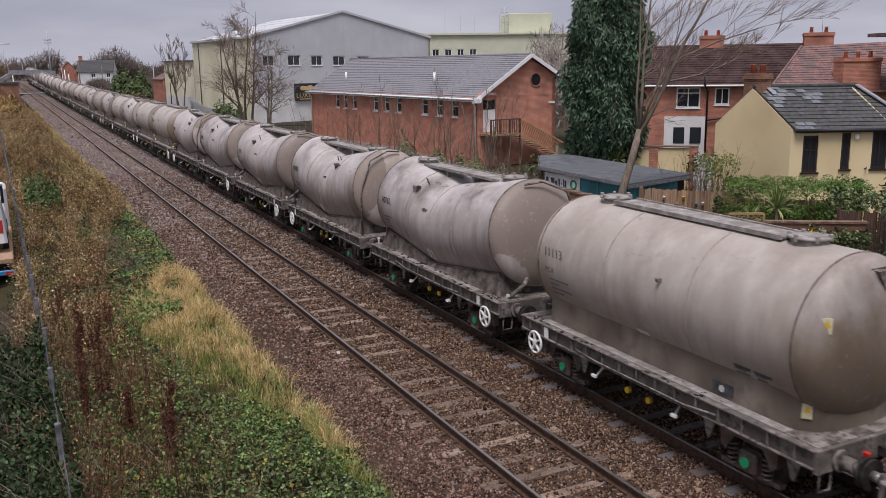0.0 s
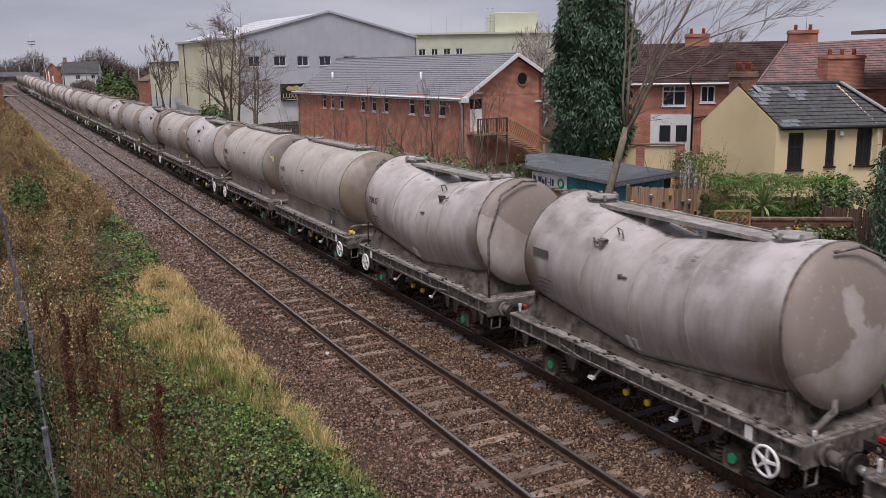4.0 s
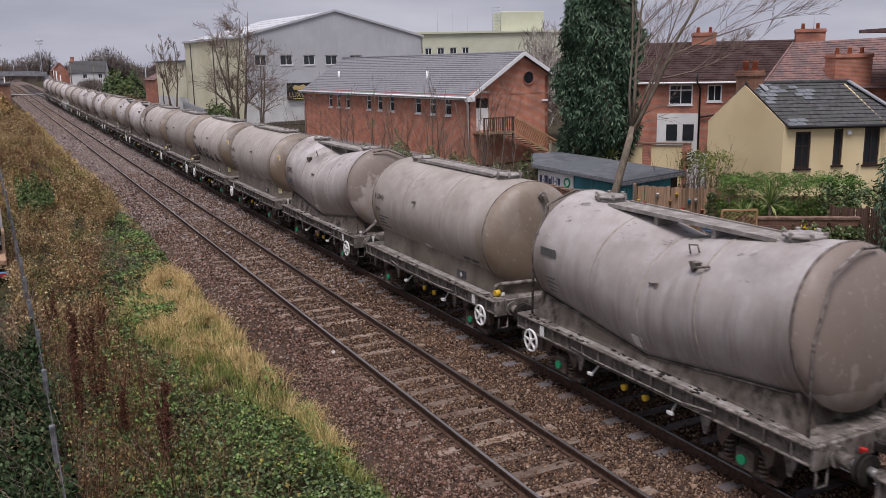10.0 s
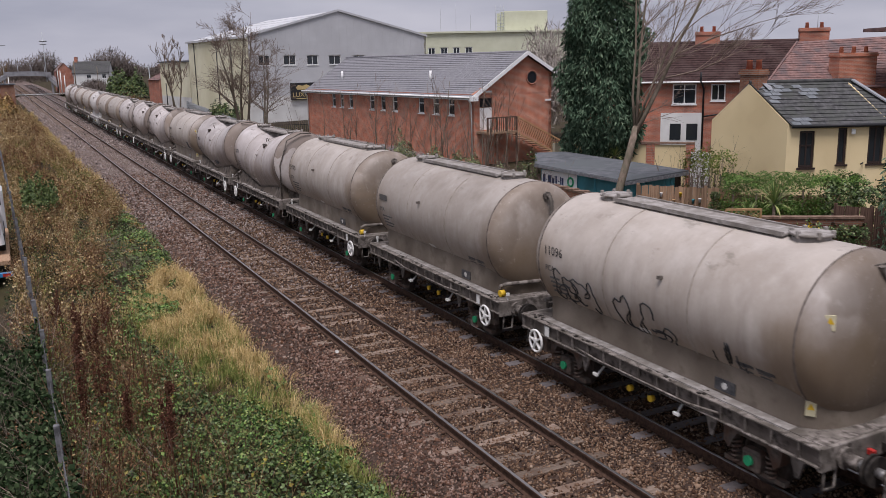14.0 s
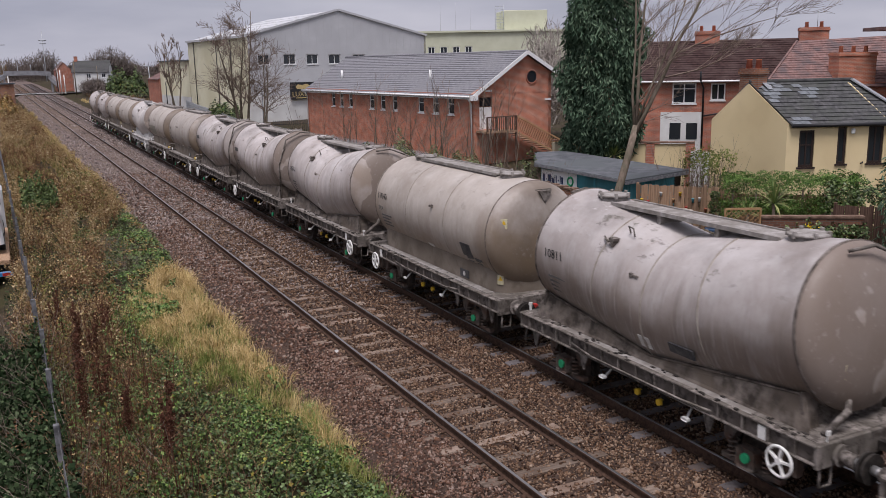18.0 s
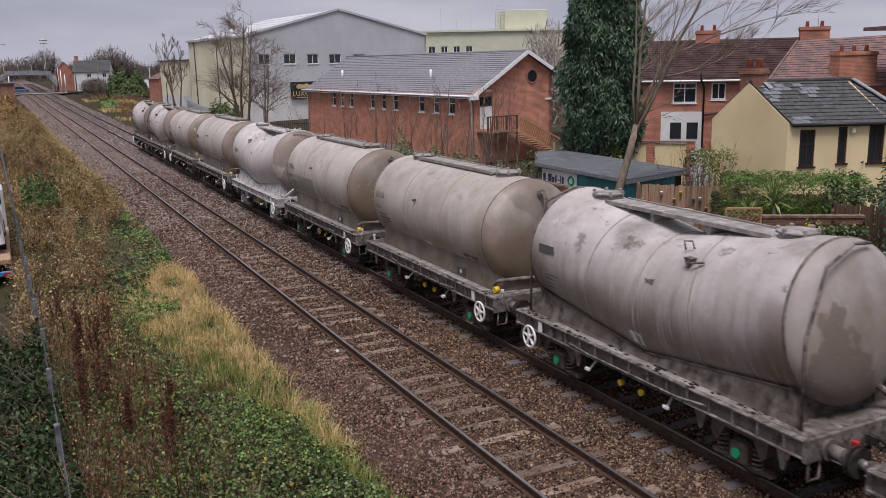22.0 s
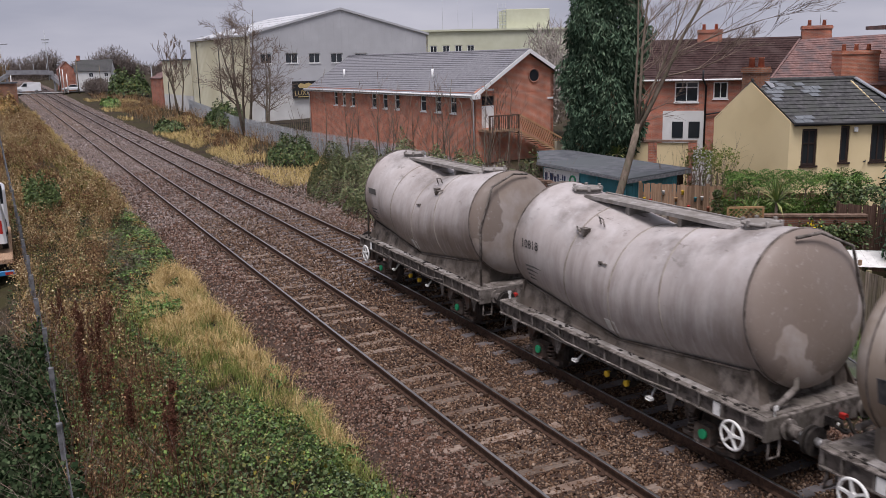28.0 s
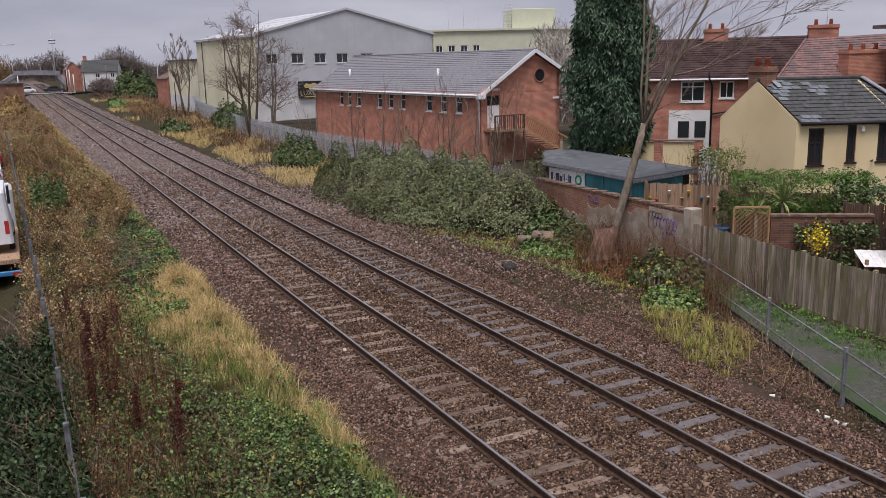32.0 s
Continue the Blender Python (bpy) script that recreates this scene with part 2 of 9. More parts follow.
# distant stones: haze painted in as paler, greyer tones
M_STONEHAZED = leafy("ballast_stone_hazed", [(0.05, 0.04, 0.037), (0.23, 0.18, 0.16), (0.34, 0.285, 0.26), (0.16, 0.115, 0.098), (0.43, 0.375, 0.35), (0.10, 0.078, 0.07), (0.28, 0.22, 0.195)], 0.95)
M_RAIL = surf("rail_rust", (0.045, 0.027, 0.02), (0.10, 0.06, 0.042), 12, 0.8, 0.2, 0.2)
M_RAILTOP = surf("rail_polished", (0.30, 0.29, 0.28), (0.46, 0.45, 0.44), 8, 0.30, 0.9, 0.02, stretch=(1, 0.05, 1))
M_SLEEPER_C = surf("sleeper_concrete", (0.10, 0.088, 0.09), (0.17, 0.155, 0.155), 5, 0.9, 0, 0.3, (0.12, 0.095, 0.085), 0.3, tint=0.14)
M_SLEEPER_W = surf("sleeper_timber", (0.14, 0.105, 0.083), (0.29, 0.225, 0.18), 6, 0.95, 0, 0.6, (0.15, 0.105, 0.08), 0.3, stretch=(0.3, 3, 1), tint=0.34)
# soil and grass, darkened further to stand for shade beneath the undergrowth
M_GRASSGROUND = surf("rough_grass", (0.012, 0.009, 0.006), (0.075, 0.055, 0.036), 3.2, 0.95, 0, 0.9, (0.045, 0.04, 0.018), 0.1)
M_ASPHALT = surf("asphalt", (0.04, 0.04, 0.042), (0.075, 0.075, 0.076), 14, 0.9, 0, 0.3, (0.055, 0.052, 0.05), 0.05)
M_TANK = tank_paint("tank_dusted_steel", (0.40, 0.355, 0.335), (0.54, 0.51, 0.50), (0.13, 0.104, 0.085), (0.135, 0.092, 0.060))
M_TANKLEVEL = tank_paint("level_tank_dusted_steel", (0.375, 0.33, 0.29), (0.50, 0.46, 0.425), (0.175, 0.138, 0.105), (0.185, 0.135, 0.09), False, 0.48)
M_TANKEND = tank_paint("tank_end_dusted_steel", (0.39, 0.345, 0.32), (0.50, 0.47, 0.455), (0.19, 0.15, 0.124), (0.25, 0.19, 0.14), True)
M_TANKENDLEVEL = tank_paint("level_tank_end_dusted_steel", (0.385, 0.34, 0.305), (0.50, 0.46, 0.425), (0.165, 0.128, 0.098), (0.185, 0.135, 0.088), True, 0.48)
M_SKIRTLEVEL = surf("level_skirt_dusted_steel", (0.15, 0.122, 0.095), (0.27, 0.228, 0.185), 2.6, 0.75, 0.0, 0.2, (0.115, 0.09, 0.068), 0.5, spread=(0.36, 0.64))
M_TANKW = tank_paint("tank_white_dusted", (0.43, 0.40, 0.38), (0.56, 0.535, 0.52), (0.25, 0.21, 0.18), (0.35, 0.31, 0.28))
M_WALK = surf("walkway_dusted", (0.21, 0.19, 0.175), (0.38, 0.355, 0.335), 7, 0.85, 0, 0.3, (0.20, 0.18, 0.16), 0.4)
M_SEAM = surf("end_seam_dark", (0.07, 0.058, 0.05), (0.20, 0.17, 0.15), 6, 0.8, 0, 0.2)
M_BAND = surf("seam_dusted", (0.24, 0.205, 0.17), (0.36, 0.325, 0.285), 5, 0.6, 0, 0.1)
M_FRAMEDARK = surf("frame_web_grimy", (0.045, 0.038, 0.034), (0.185, 0.16, 0.142), 6, 0.85, 0.0, 0.3, (0.09, 0.075, 0.065), 0.5, spread=(0.38, 0.64))
M_FRAME = surf("frame_dusted_steel", (0.075, 0.064, 0.056), (0.31, 0.275, 0.25), 7, 0.85, 0.0, 0.3, (0.10, 0.088, 0.075), 0.5, spread=(0.4, 0.62))
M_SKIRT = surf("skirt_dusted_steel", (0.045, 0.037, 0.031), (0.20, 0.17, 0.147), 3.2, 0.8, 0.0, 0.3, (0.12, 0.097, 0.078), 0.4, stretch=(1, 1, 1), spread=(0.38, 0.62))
M_FRAMEW = surf("frame_cement_white", (0.34, 0.325, 0.315), (0.60, 0.59, 0.58), 6, 0.85, 0, 0.4, (0.24, 0.225, 0.21), 0.5)
M_DARK = surf("underframe_grime", (0.018, 0.016, 0.015), (0.06, 0.052, 0.046), 8, 0.8, 0.1, 0.3)
M_BOGIE = surf("axlebox_grime", (0.06, 0.05, 0.043), (0.17, 0.145, 0.125), 9, 0.8, 0.1, 0.3, (0.10, 0.06, 0.045), 0.5)
M_WHEEL = surf("wheel_steel", (0.05, 0.042, 0.038), (0.10, 0.085, 0.075), 8, 0.6, 0.5, 0.1)
M_STEEL = surf("bare_steel", (0.25, 0.24, 0.235), (0.40, 0.39, 0.38), 8, 0.45, 0.6, 0.1)
M_WHITE = plain("white_paint", (0.74, 0.73, 0.70), 0.5)
M_YELLOW = plain("yellow_paint", (0.62, 0.40, 0.03), 0.5)
M_GREEN = plain("green_cap", (0.02, 0.30, 0.13), 0.5)
M_RED = plain("red_hose", (0.42, 0.03, 0.025), 0.5)
M_BLACK = plain("black_lettering", (0.025, 0.025, 0.027), 0.6)
M_GREYMARK = plain("faded_lettering", (0.10, 0.095, 0.09), 0.7)


# ---- building blocks ----
class Geo:
    """Vertices and faces of one mesh."""

    def __init__(self):
        self.v, self.f, self.s, self.weld = [], [], [], False

    def add(self, vs, fs, smooth=False):
        n = len(self.v)
        self.v += [tuple(p) for p in vs]
        self.f += [tuple(i + n for i in q) for q in fs]
        self.s += [smooth] * len(fs)
        return self

    def box(self, x0, x1, y0, y1, z0, z1, bev=0.0):
        if bev <= 0:
            vs = [(x, y, z) for z in (z0, z1) for x, y in ((x0, y0), (x1, y0), (x1, y1), (x0, y1))]
            return self.add(vs, [(3, 2, 1, 0), (4, 5, 6, 7), (0, 1, 5, 4), (1, 2, 6, 5), (2, 3, 7, 6), (3, 0, 4, 7)])
        b = min(bev, abs(x1 - x0) / 2.1, abs(y1 - y0) / 2.1, abs(z1 - z0) / 2.1)
        rings = []
        for z, i in ((z0, b), (z0 + b, 0), (z1 - b, 0), (z1, b)):
            rings.append([(x0 + b + i * 0, y0 + i, z), (x1 - b, y0 + i, z), (x1 - i, y0 + b, z), (x1 - i, y1 - b, z),
                          (x1 - b, y1 - i, z), (x0 + b, y1 - i, z), (x0 + i, y1 - b, z), (x0 + i, y0 + b, z)])
        vs = [p for r in rings for p in r]
        fs = [tuple(range(7, -1, -1)), tuple(range(24, 32))]
        for k in range(3):
            for i in range(8):
                j = (i + 1) % 8
                fs.append((k * 8 + i, k * 8 + j, k * 8 + 8 + j, k * 8 + 8 + i))
        return self.add(vs, fs)

    def beam(self, a, b, w, h, up=(0, 0, 1)):
        """A bar of width w and height h from a to b."""
        a, b = Vector(a), Vector(b)
        d = (b - a).normalized()
        s = d.cross(Vector(up))
        s = s.normalized() if s.length > 1e-4 else Vector((1, 0, 0))
        u = s.cross(d)
        vs = [p + s * i * w / 2 + u * j * h / 2 for p in (a, b) for i, j in ((-1, -1), (1, -1), (1, 1), (-1, 1))]
        return self.add(vs, [(0, 1, 2, 3), (7, 6, 5, 4), (0, 4, 5, 1), (1, 5, 6, 2), (2, 6, 7, 3), (3, 7, 4, 0)])

    def tube(self, pts, r, n=8, cap=True):
        """A round bar along pts; r: one radius or one for each point."""
        pts = [Vector(p) for p in pts]
        rs = r if isinstance(r, (list, tuple)) else [r] * len(pts)
        vs, side = [], None
        for i, p in enumerate(pts):
            d = (pts[min(i + 1, len(pts) - 1)] - pts[max(i - 1, 0)]).normalized()
            if side is None:
                side = d.cross(Vector((0, 0, 1)))
                side = side if side.length > 0.05 else d.cross(Vector((1, 0, 0)))
            side = (side - d * side.dot(d)).normalized()
            up = d.cross(side)
            vs += [p + (side * math.cos(2 * math.pi * k / n) + up * math.sin(2 * math.pi * k / n)) * rs[i] for k in range(n)]
        fs = [(i * n + k, i * n + (k + 1) % n, (i + 1) * n + (k + 1) % n, (i + 1) * n + k) for i in range(len(pts) - 1) for k in range(n)]
        self.add(vs, fs, True)
        if cap:
            m = len(self.v) - len(vs)
            self.f += [tuple(m + k for k in range(n - 1, -1, -1)), tuple(m + (len(pts) - 1) * n + k for k in range(n))]
            self.s += [False, False]
        return self

    def prism(self, poly, a, b, axis=1):
        """The outline poly (two coordinates each) drawn out from a to b along an axis."""
        def p3(p, c):
            return (c, p[0], p[1]) if axis == 0 else (p[0], c, p[1]) if axis == 1 else (p[0], p[1], c)
        n = len(poly)
        vs = [p3(p, a) for p in poly] + [p3(p, b) for p in poly]
        fs = [tuple(range(n)), tuple(range(2 * n - 1, n - 1, -1))] + [(i, i + n, (i + 1) % n + n, (i + 1) % n) for i in range(n)]
        return self.add(vs, fs)

    def disc(self, c, axis, r, t, n=16):
        """A flat round plate of thickness t, centred on c."""
        d = Vector(axis).normalized() * t / 2
        return self.tube([Vector(c) - d, Vector(c) + d], r, n)

    def torus(self, c, r, q, n=20, m=6, axis=0):
        vs = []
        for i in range(n):
            a = 2 * math.pi * i / n
            for j in range(m):
                b = 2 * math.pi * j / m
                u, w = (r + q * math.cos(b)), q * math.sin(b)
                p = (w, u * math.cos(a), u * math.sin(a)) if axis == 0 else (u * math.cos(a), w, u * math.sin(a)) if axis == 1 else (u * math.cos(a), u * math.sin(a), w)
                vs.append((c[0] + p[0], c[1] + p[1], c[2] + p[2]))
        fs = [(i * m + j, ((i + 1) % n) * m + j, ((i + 1) % n) * m + (j + 1) % m, i * m + (j + 1) % m) for i in range(n) for j in range(m)]
        return self.add(vs, fs, True)

    def mesh(self, name, mat):
        me = bpy.data.meshes.new(name)
        me.from_pydata(self.v, [], self.f)
        bm = bmesh.new()
        bm.from_mesh(me)
        if self.weld:
            bmesh.ops.remove_doubles(bm, verts=bm.verts, dist=1e-5)
        bmesh.ops.recalc_face_normals(bm, faces=bm.faces)
        bm.to_mesh(me)
        bm.free()
        me.polygons.foreach_set("use_smooth", self.s if len(self.s) == len(me.polygons) else [False] * len(me.polygons))
        me.materials.append(mat)
        return me


def part(name, geo, mat, parent=None, label="", m=None):
    """One mesh object, under a thing or a part when a parent is given."""
    me = geo if isinstance(geo, bpy.types.Mesh) else geo.mesh(name, mat)
    ob = new(name, me)
    ob.parent = parent
    if m is not None:
        ob.matrix_basis = m
    return tagged(ob, label) if label else ob


def thing(name, label, category, group="", m=None, kind=""):
    ob = new(name)
    ob.empty_display_size = 0.2
    if m is not None:
        ob.matrix_basis = m
    return tagged(ob, label, category, group, kind)


def sheet(name, vs, fs, mat, label, category, kind="structure", smooth=False):
    me = bpy.data.meshes.new(name)
    me.from_pydata(vs, [], fs)
    me.materials.append(mat)
    if smooth:
        me.polygons.foreach_set("use_smooth", [True] * len(me.polygons))
    return tagged(new(name, me), label, category, "", kind)


def writing(text, size, mat, parent, m, name="lettering", label=""):
    cu = bpy.data.curves.new(name, "FONT")
    cu.body, cu.size, cu.align_x, cu.extrude = text, size, "LEFT", 0.002
    cu.resolution_u = 2
    cu.materials.append(mat)
    ob = new(name, cu)
    ob.parent, ob.matrix_basis = parent, m
    return tagged(ob, label) if label else ob


# ---- the line: alignment, levels ----
TRACK2 = 3.418  # from the near line's centre to the far line's


def bend(y):
    """How far the line has swung aside, and risen, at y along it."""
    q = max(0.0, y - 70.0)
    return -1.05e-4 * q * q, 8.8e-5 * q * q

# ---- ground ----
def lerp_table(tab, x):
    for (a, p), (b, q) in zip(tab, tab[1:]):
        if x <= b:
            return p + (q - p) * max(0.0, min(1.0, (x - a) / (b - a)))
    return tab[-1][1]


LEVELS = [(-14, -0.9), (-8.6, -0.8), (-7.4, -0.42), (-2.8, -0.45), (-2.2, -0.7), (5.8, -0.7), (6.6, -0.42), (9.0, -0.32), (11.5, -0.2), (16, -0.1), (30, 0.2), (60, 0.6)]


def level(x, y):
    q = min(max(0.0, y - 70.0), 190.0)
    side, rise = -1.05e-4 * q * q, 8.8e-5 * q * q
    xx = x - side
    near = max(0.0, 1 - max(0.0, abs(xx - 1.7) - 12) / 60)
    bump = 0.06 * noise.noise((x * 0.35, y * 0.35, 0)) if (xx < -2.9 or xx > 6.4) and abs(xx) < 40 else 0
    return lerp_table(LEVELS, xx) + rise * (0.55 + 0.45 * near) + bump


def grid(xs, ys, h):
    vs = [(x, y, h(x, y)) for y in ys for x in xs]
    n = len(xs)
    fs = [(j * n + i, j * n + i + 1, (j + 1) * n + i + 1, (j + 1) * n + i) for j in range(len(ys) - 1) for i in range(n - 1)]
    return vs, fs


gx = [-900, -400, -200, -100, -60, -40, -28, -20, -14, -11, -9.4, -8.6, -8.0, -7.4] + [-7 + 0.5 * i for i in range(9)] + [-2.6, -2.2, 0, 3, 5.8, 6.2] + [6.6 + 0.5 * i for i in range(12)] + [13, 14, 16, 20, 25, 30, 40, 60, 90, 140, 220, 400, 900]
gy = [-120, -60, -30, -15, -8] + [0.8 * i for i in range(76)] + [62 + 4 * i for i in range(20)] + [145, 155, 165, 180, 200, 220, 240, 260, 300, 400, 600, 1000, 2200]
vs, fs = grid(gx, gy, level)
ground = sheet("ground", vs, fs, M_GRASSGROUND, "rough lineside ground of soil and winter grass", "ground", smooth=True)

BED = [(-3.0, -0.62), (-2.5, -0.52), (-1.8, -0.24), (-1.4, -0.195), (-0.8, -0.185), (0, -0.19), (0.8, -0.185), (1.3, -0.2), (1.7, -0.24), (2.1, -0.2), (2.6, -0.185), (3.42, -0.19), (4.2, -0.185), (4.8, -0.2), (5.3, -0.26), (6.1, -0.45), (6.7, -0.6)]
by = [-40 + 1.0 * i for i in range(150)] + [110 + 5 * i for i in range(60)]
bvs, bfs = [], []
for y in by:
    q = min(max(0.0, y - 70.0), 190.0)
    sx, rz = -1.05e-4 * q * q, 8.8e-5 * q * q
    for x, z in BED:
        edge = 0.10 * noise.noise((y * 0.5, x, 3)) if x < -2 or x > 5.5 else 0
        bvs.append((x + sx + edge * 2, y, z + rz + 0.015 * noise.noise((x * 2, y * 2, 1)) + edge * 0.3))
nb = len(BED)
bfs = [(j * nb + i, j * nb + i + 1, (j + 1) * nb + i + 1, (j + 1) * nb + i) for j in range(len(by) - 1) for i in range(nb - 1)]
cut = (nb - 1) * 98
track_bed = sheet("track_bed", bvs[:99 * nb], bfs[:cut], M_BALLASTSHADED, "ballast bed under both lines, shade between stones in its colour", "ballast", smooth=True)
track_bed_far = sheet("track_bed", bvs, bfs[cut:], M_BALLAST, "brown granite ballast bed far along both lines, paled for haze", "ballast", smooth=True)


def bed_level(x):
    return lerp_table(BED, x)


# ---- track ----
PROFILE = [(-0.07, -0.165), (0.07, -0.165), (0.07, -0.152), (0.015, -0.135), (0.010, -0.045), (0.034, -0.036), (0.034, -0.006), (0.028, 0.0), (-0.028, 0.0), (-0.034, -0.006), (-0.034, -0.036), (-0.010, -0.045), (-0.015, -0.135), (-0.07, -0.152)]
RAIL_Y = [-30, 0, 20, 40, 60, 70] + [78 + 8 * i for i in range(24)]


def swept(poly, x0, ys):
    g = Geo()
    n = len(poly)
    vs = []
    for y in ys:
        sx, rz = bend(min(y, 260))
        vs += [(x0 + sx + p[0], y, rz + p[1]) for p in poly]
    fs = [(j * n + i, j * n + (i + 1) % n, (j + 1) * n + (i + 1) % n, (j + 1) * n + i) for j in range(len(ys) - 1) for i in range(n)]
    return g.add(vs, fs)


def sleeper_mesh(name, mat, seed, l=1.26, w=0.125, worn=0.01):
    rnd = random.Random(seed)
    g = Geo().box(-l, l, -w, w, -0.30, -0.166, 0.015)
    g.v = [(x + rnd.uniform(-worn, worn), y + rnd.uniform(-worn, worn), z + (rnd.uniform(-worn, 0) if z > -0.2 else 0)) for x, y, z in g.v]
    return g.mesh(name, mat)


def railway(name, x0, label, mat, spacing, start, seed):
    t = thing(name, label, "railway track", "", None, "structure")
    for s in (-0.7525, 0.7525):
        r = part("rail", swept(PROFILE, x0 + s, RAIL_Y), M_RAIL, t, "rusty flat-bottomed steel rail")
        part("running_surface", swept([(-0.027, 0.0005), (0.027, 0.0005), (0.024, 0.004), (-0.024, 0.004)], x0 + s, RAIL_Y), M_RAILTOP, r, "polished rail head")
    rnd = random.Random(seed)
    meshes = [sleeper_mesh("sleeper", mat, seed + i) for i in range(6)]
    rest, clips, y, i = Geo(), Geo(), start, 0
    while y < 262:
        sx, rz = bend(y)
        if y < 108:
            part("sleeper", meshes[i % 6], mat, t, "", pose(x0 + sx + rnd.uniform(-0.03, 0.03), y + rnd.uniform(-0.02, 0.02), rz - (rnd.uniform(0, 0.012) if y < 16 or x0 > 1 else rnd.uniform(0, 0.034)), 0, 0, rnd.uniform(-0.6, 0.6)))
            if y < 55:
                for s in (-0.7525, 0.7525):
                    for e in (-0.13, 0.13):
                        clips.box(x0 + s + e - 0.045, x0 + s + e + 0.045, y - 0.05, y + 0.05, -0.168, -0.115, 0.02)
        else:
            rest.box(x0 + sx - 1.26, x0 + sx + 1.26, y - 0.125, y + 0.125, rz - 0.3, rz - 0.166)
        y += spacing
        i += 1
    tagged(part("far_sleepers", rest, mat, t, "sleepers fading into the distance"), kind="stuff")
    tagged(part("rail_clips", clips, M_RAIL, t, "rusty rail fastenings"), kind="stuff")
    return t


railway("near_track", 0.0, "weathered timber-sleepered running line in brown ballast", M_SLEEPER_W, 0.72, 3.0, 11)
railway("far_track", TRACK2, "grey concrete-sleepered running line in brown ballast", M_SLEEPER_C, 0.765, 2.75, 23)

# loose stones of the ballast, thickest where the camera is near
rs = np.random.RandomState(5)
CHIP = np.array([(1, 0, -0.1), (-0.5, 0.87, 0), (-0.5, -0.87, 0.1), (0.1, 0, 0.9), (0, 0.1, -0.9)], float)
CHIPF = np.array([(0, 1, 3), (1, 2, 3), (2, 0, 3), (1, 0, 4), (2, 1, 4), (0, 2, 4)])


def stones(name, n, ylo, yhi, size, label, power=1.0, bare=0.93, lift=0.0, mat=M_STONE, xlo=-2.9, xhi=9.4):
    """Angular broken stones over the bed, few of them on the sleepers."""
    x = rs.uniform(xlo, xhi, n)
    y = ylo + (yhi - ylo) * rs.uniform(0, 1, n) ** power
    thin = (x < 6.3) | (rs.uniform(0, 1, n) < np.interp(x, [6.3, 8.3, 9.4], [0.97, 0.85, 0.15]))
    x, y = x[thin], y[thin]
    z = np.interp(x, [p[0] for p in BED], [p[1] for p in BED])
    z = np.array([c if a < 6.3 or b > 70 else max(c, level(a, b)) for a, b, c in zip(x, y, z)])
    for x0, sp, st in ((0.0, 0.72, 3.0), (TRACK2, 0.765, 2.75)):
        off = np.abs((y - st + sp / 2) % sp - sp / 2)
        on_top = (np.abs(x - x0) < 1.27) & (off < 0.14)
        keep = ~on_top | (rs.uniform(0, 1, len(x)) > (bare if x0 > 1 else bare * 0.62))
        for s in (-0.7525, 0.7525):
            keep &= np.abs(x - x0 - s) > 0.085
        x, y, z = x[keep], y[keep], z[keep]
    sx, rz = np.array([bend(q) for q in y]).T
    m = len(x)
    r = size * np.exp(rs.normal(0, 0.28, (m, 1, 1)))
    v = CHIP[None] * (1 + rs.uniform(-0.35, 0.35, (m, 5, 3))) * r * rs.uniform(0.65, 1.25, (m, 1, 3))
    for i, j in ((1, 2), (0, 1), (0, 2)):
        a = rs.uniform(0, 6.28, m)[:, None]
        c, s = np.cos(a), np.sin(a)
        p, q = v[..., i].copy(), v[..., j].copy()
        v[..., i], v[..., j] = p * c - q * s, p * s + q * c
    v += np.stack([x + sx, y, z + rz + lift + size * rs.uniform(-0.35, 0.75, m)], -1)[:, None]
    f = (CHIPF[None] + 5 * np.arange(m)[:, None, None]).reshape(-1, 3).astype(np.int32)
    me = bpy.data.meshes.new(name)
    me.vertices.add(5 * m)
    me.vertices.foreach_set("co", np.ascontiguousarray(v, dtype=np.float32).ravel())
    me.loops.add(len(f) * 3)
    me.loops.foreach_set("vertex_index", f.ravel())
    me.polygons.add(len(f))
    me.polygons.foreach_set("loop_start", np.arange(0, len(f) * 3, 3, dtype=np.int32))
    me.update(calc_edges=True)
    me.materials.append(mat)
    return tagged(new(name, me), label, "ballast", "", "stuff")


for x0, x1, n_near, n_far, stone, what in ((-2.9, -0.95, 14500, 8500, M_STONE, "grey-purple ballast stones on the near shoulder"), (-0.95, 5.0, 37000, 23000, M_STONERUST, "rusty brown ballast stones between the rails"), (5.0, 9.4, 21000, 13000, M_STONE, "grey-brown ballast stones on the far shoulder")):
    stones("ballast_stones", n_near, 8.0, 19.5, 0.028, "loose " + what, 1.0, 0.8, 0.0, stone, x0, x1)
    stones("ballast_stones", n_far, 19.5, 40.0, 0.036, "coarser " + what, 1.1, 0.7, 0.0, stone, x0, x1)
stones("ballast_stones", 9000, 84.0, 206.0, 0.09, "coarse ballast far along the line", 1.3, 0.3, 0.0, M_STONEHAZED)
stones("ballast_stones", 8000, 24.0, 42.0, 0.042, "ballast stones along the line, paled for haze", 0.7, 0.7, 0.01, M_STONEHAZED)
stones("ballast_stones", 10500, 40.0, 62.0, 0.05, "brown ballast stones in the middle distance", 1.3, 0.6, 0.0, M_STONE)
stones("ballast_stones", 24000, 40.0, 84.0, 0.052, "loose ballast stones in the middle distance", 1.2, 0.5, 0.0, M_STONEHAZED)


# ---- cement wagons ----
# wagon space: y along the train (-y leads), x across, z up from the rail
HALF = 3.95      # buffer beam from the wagon's centre
AXLE = 2.55


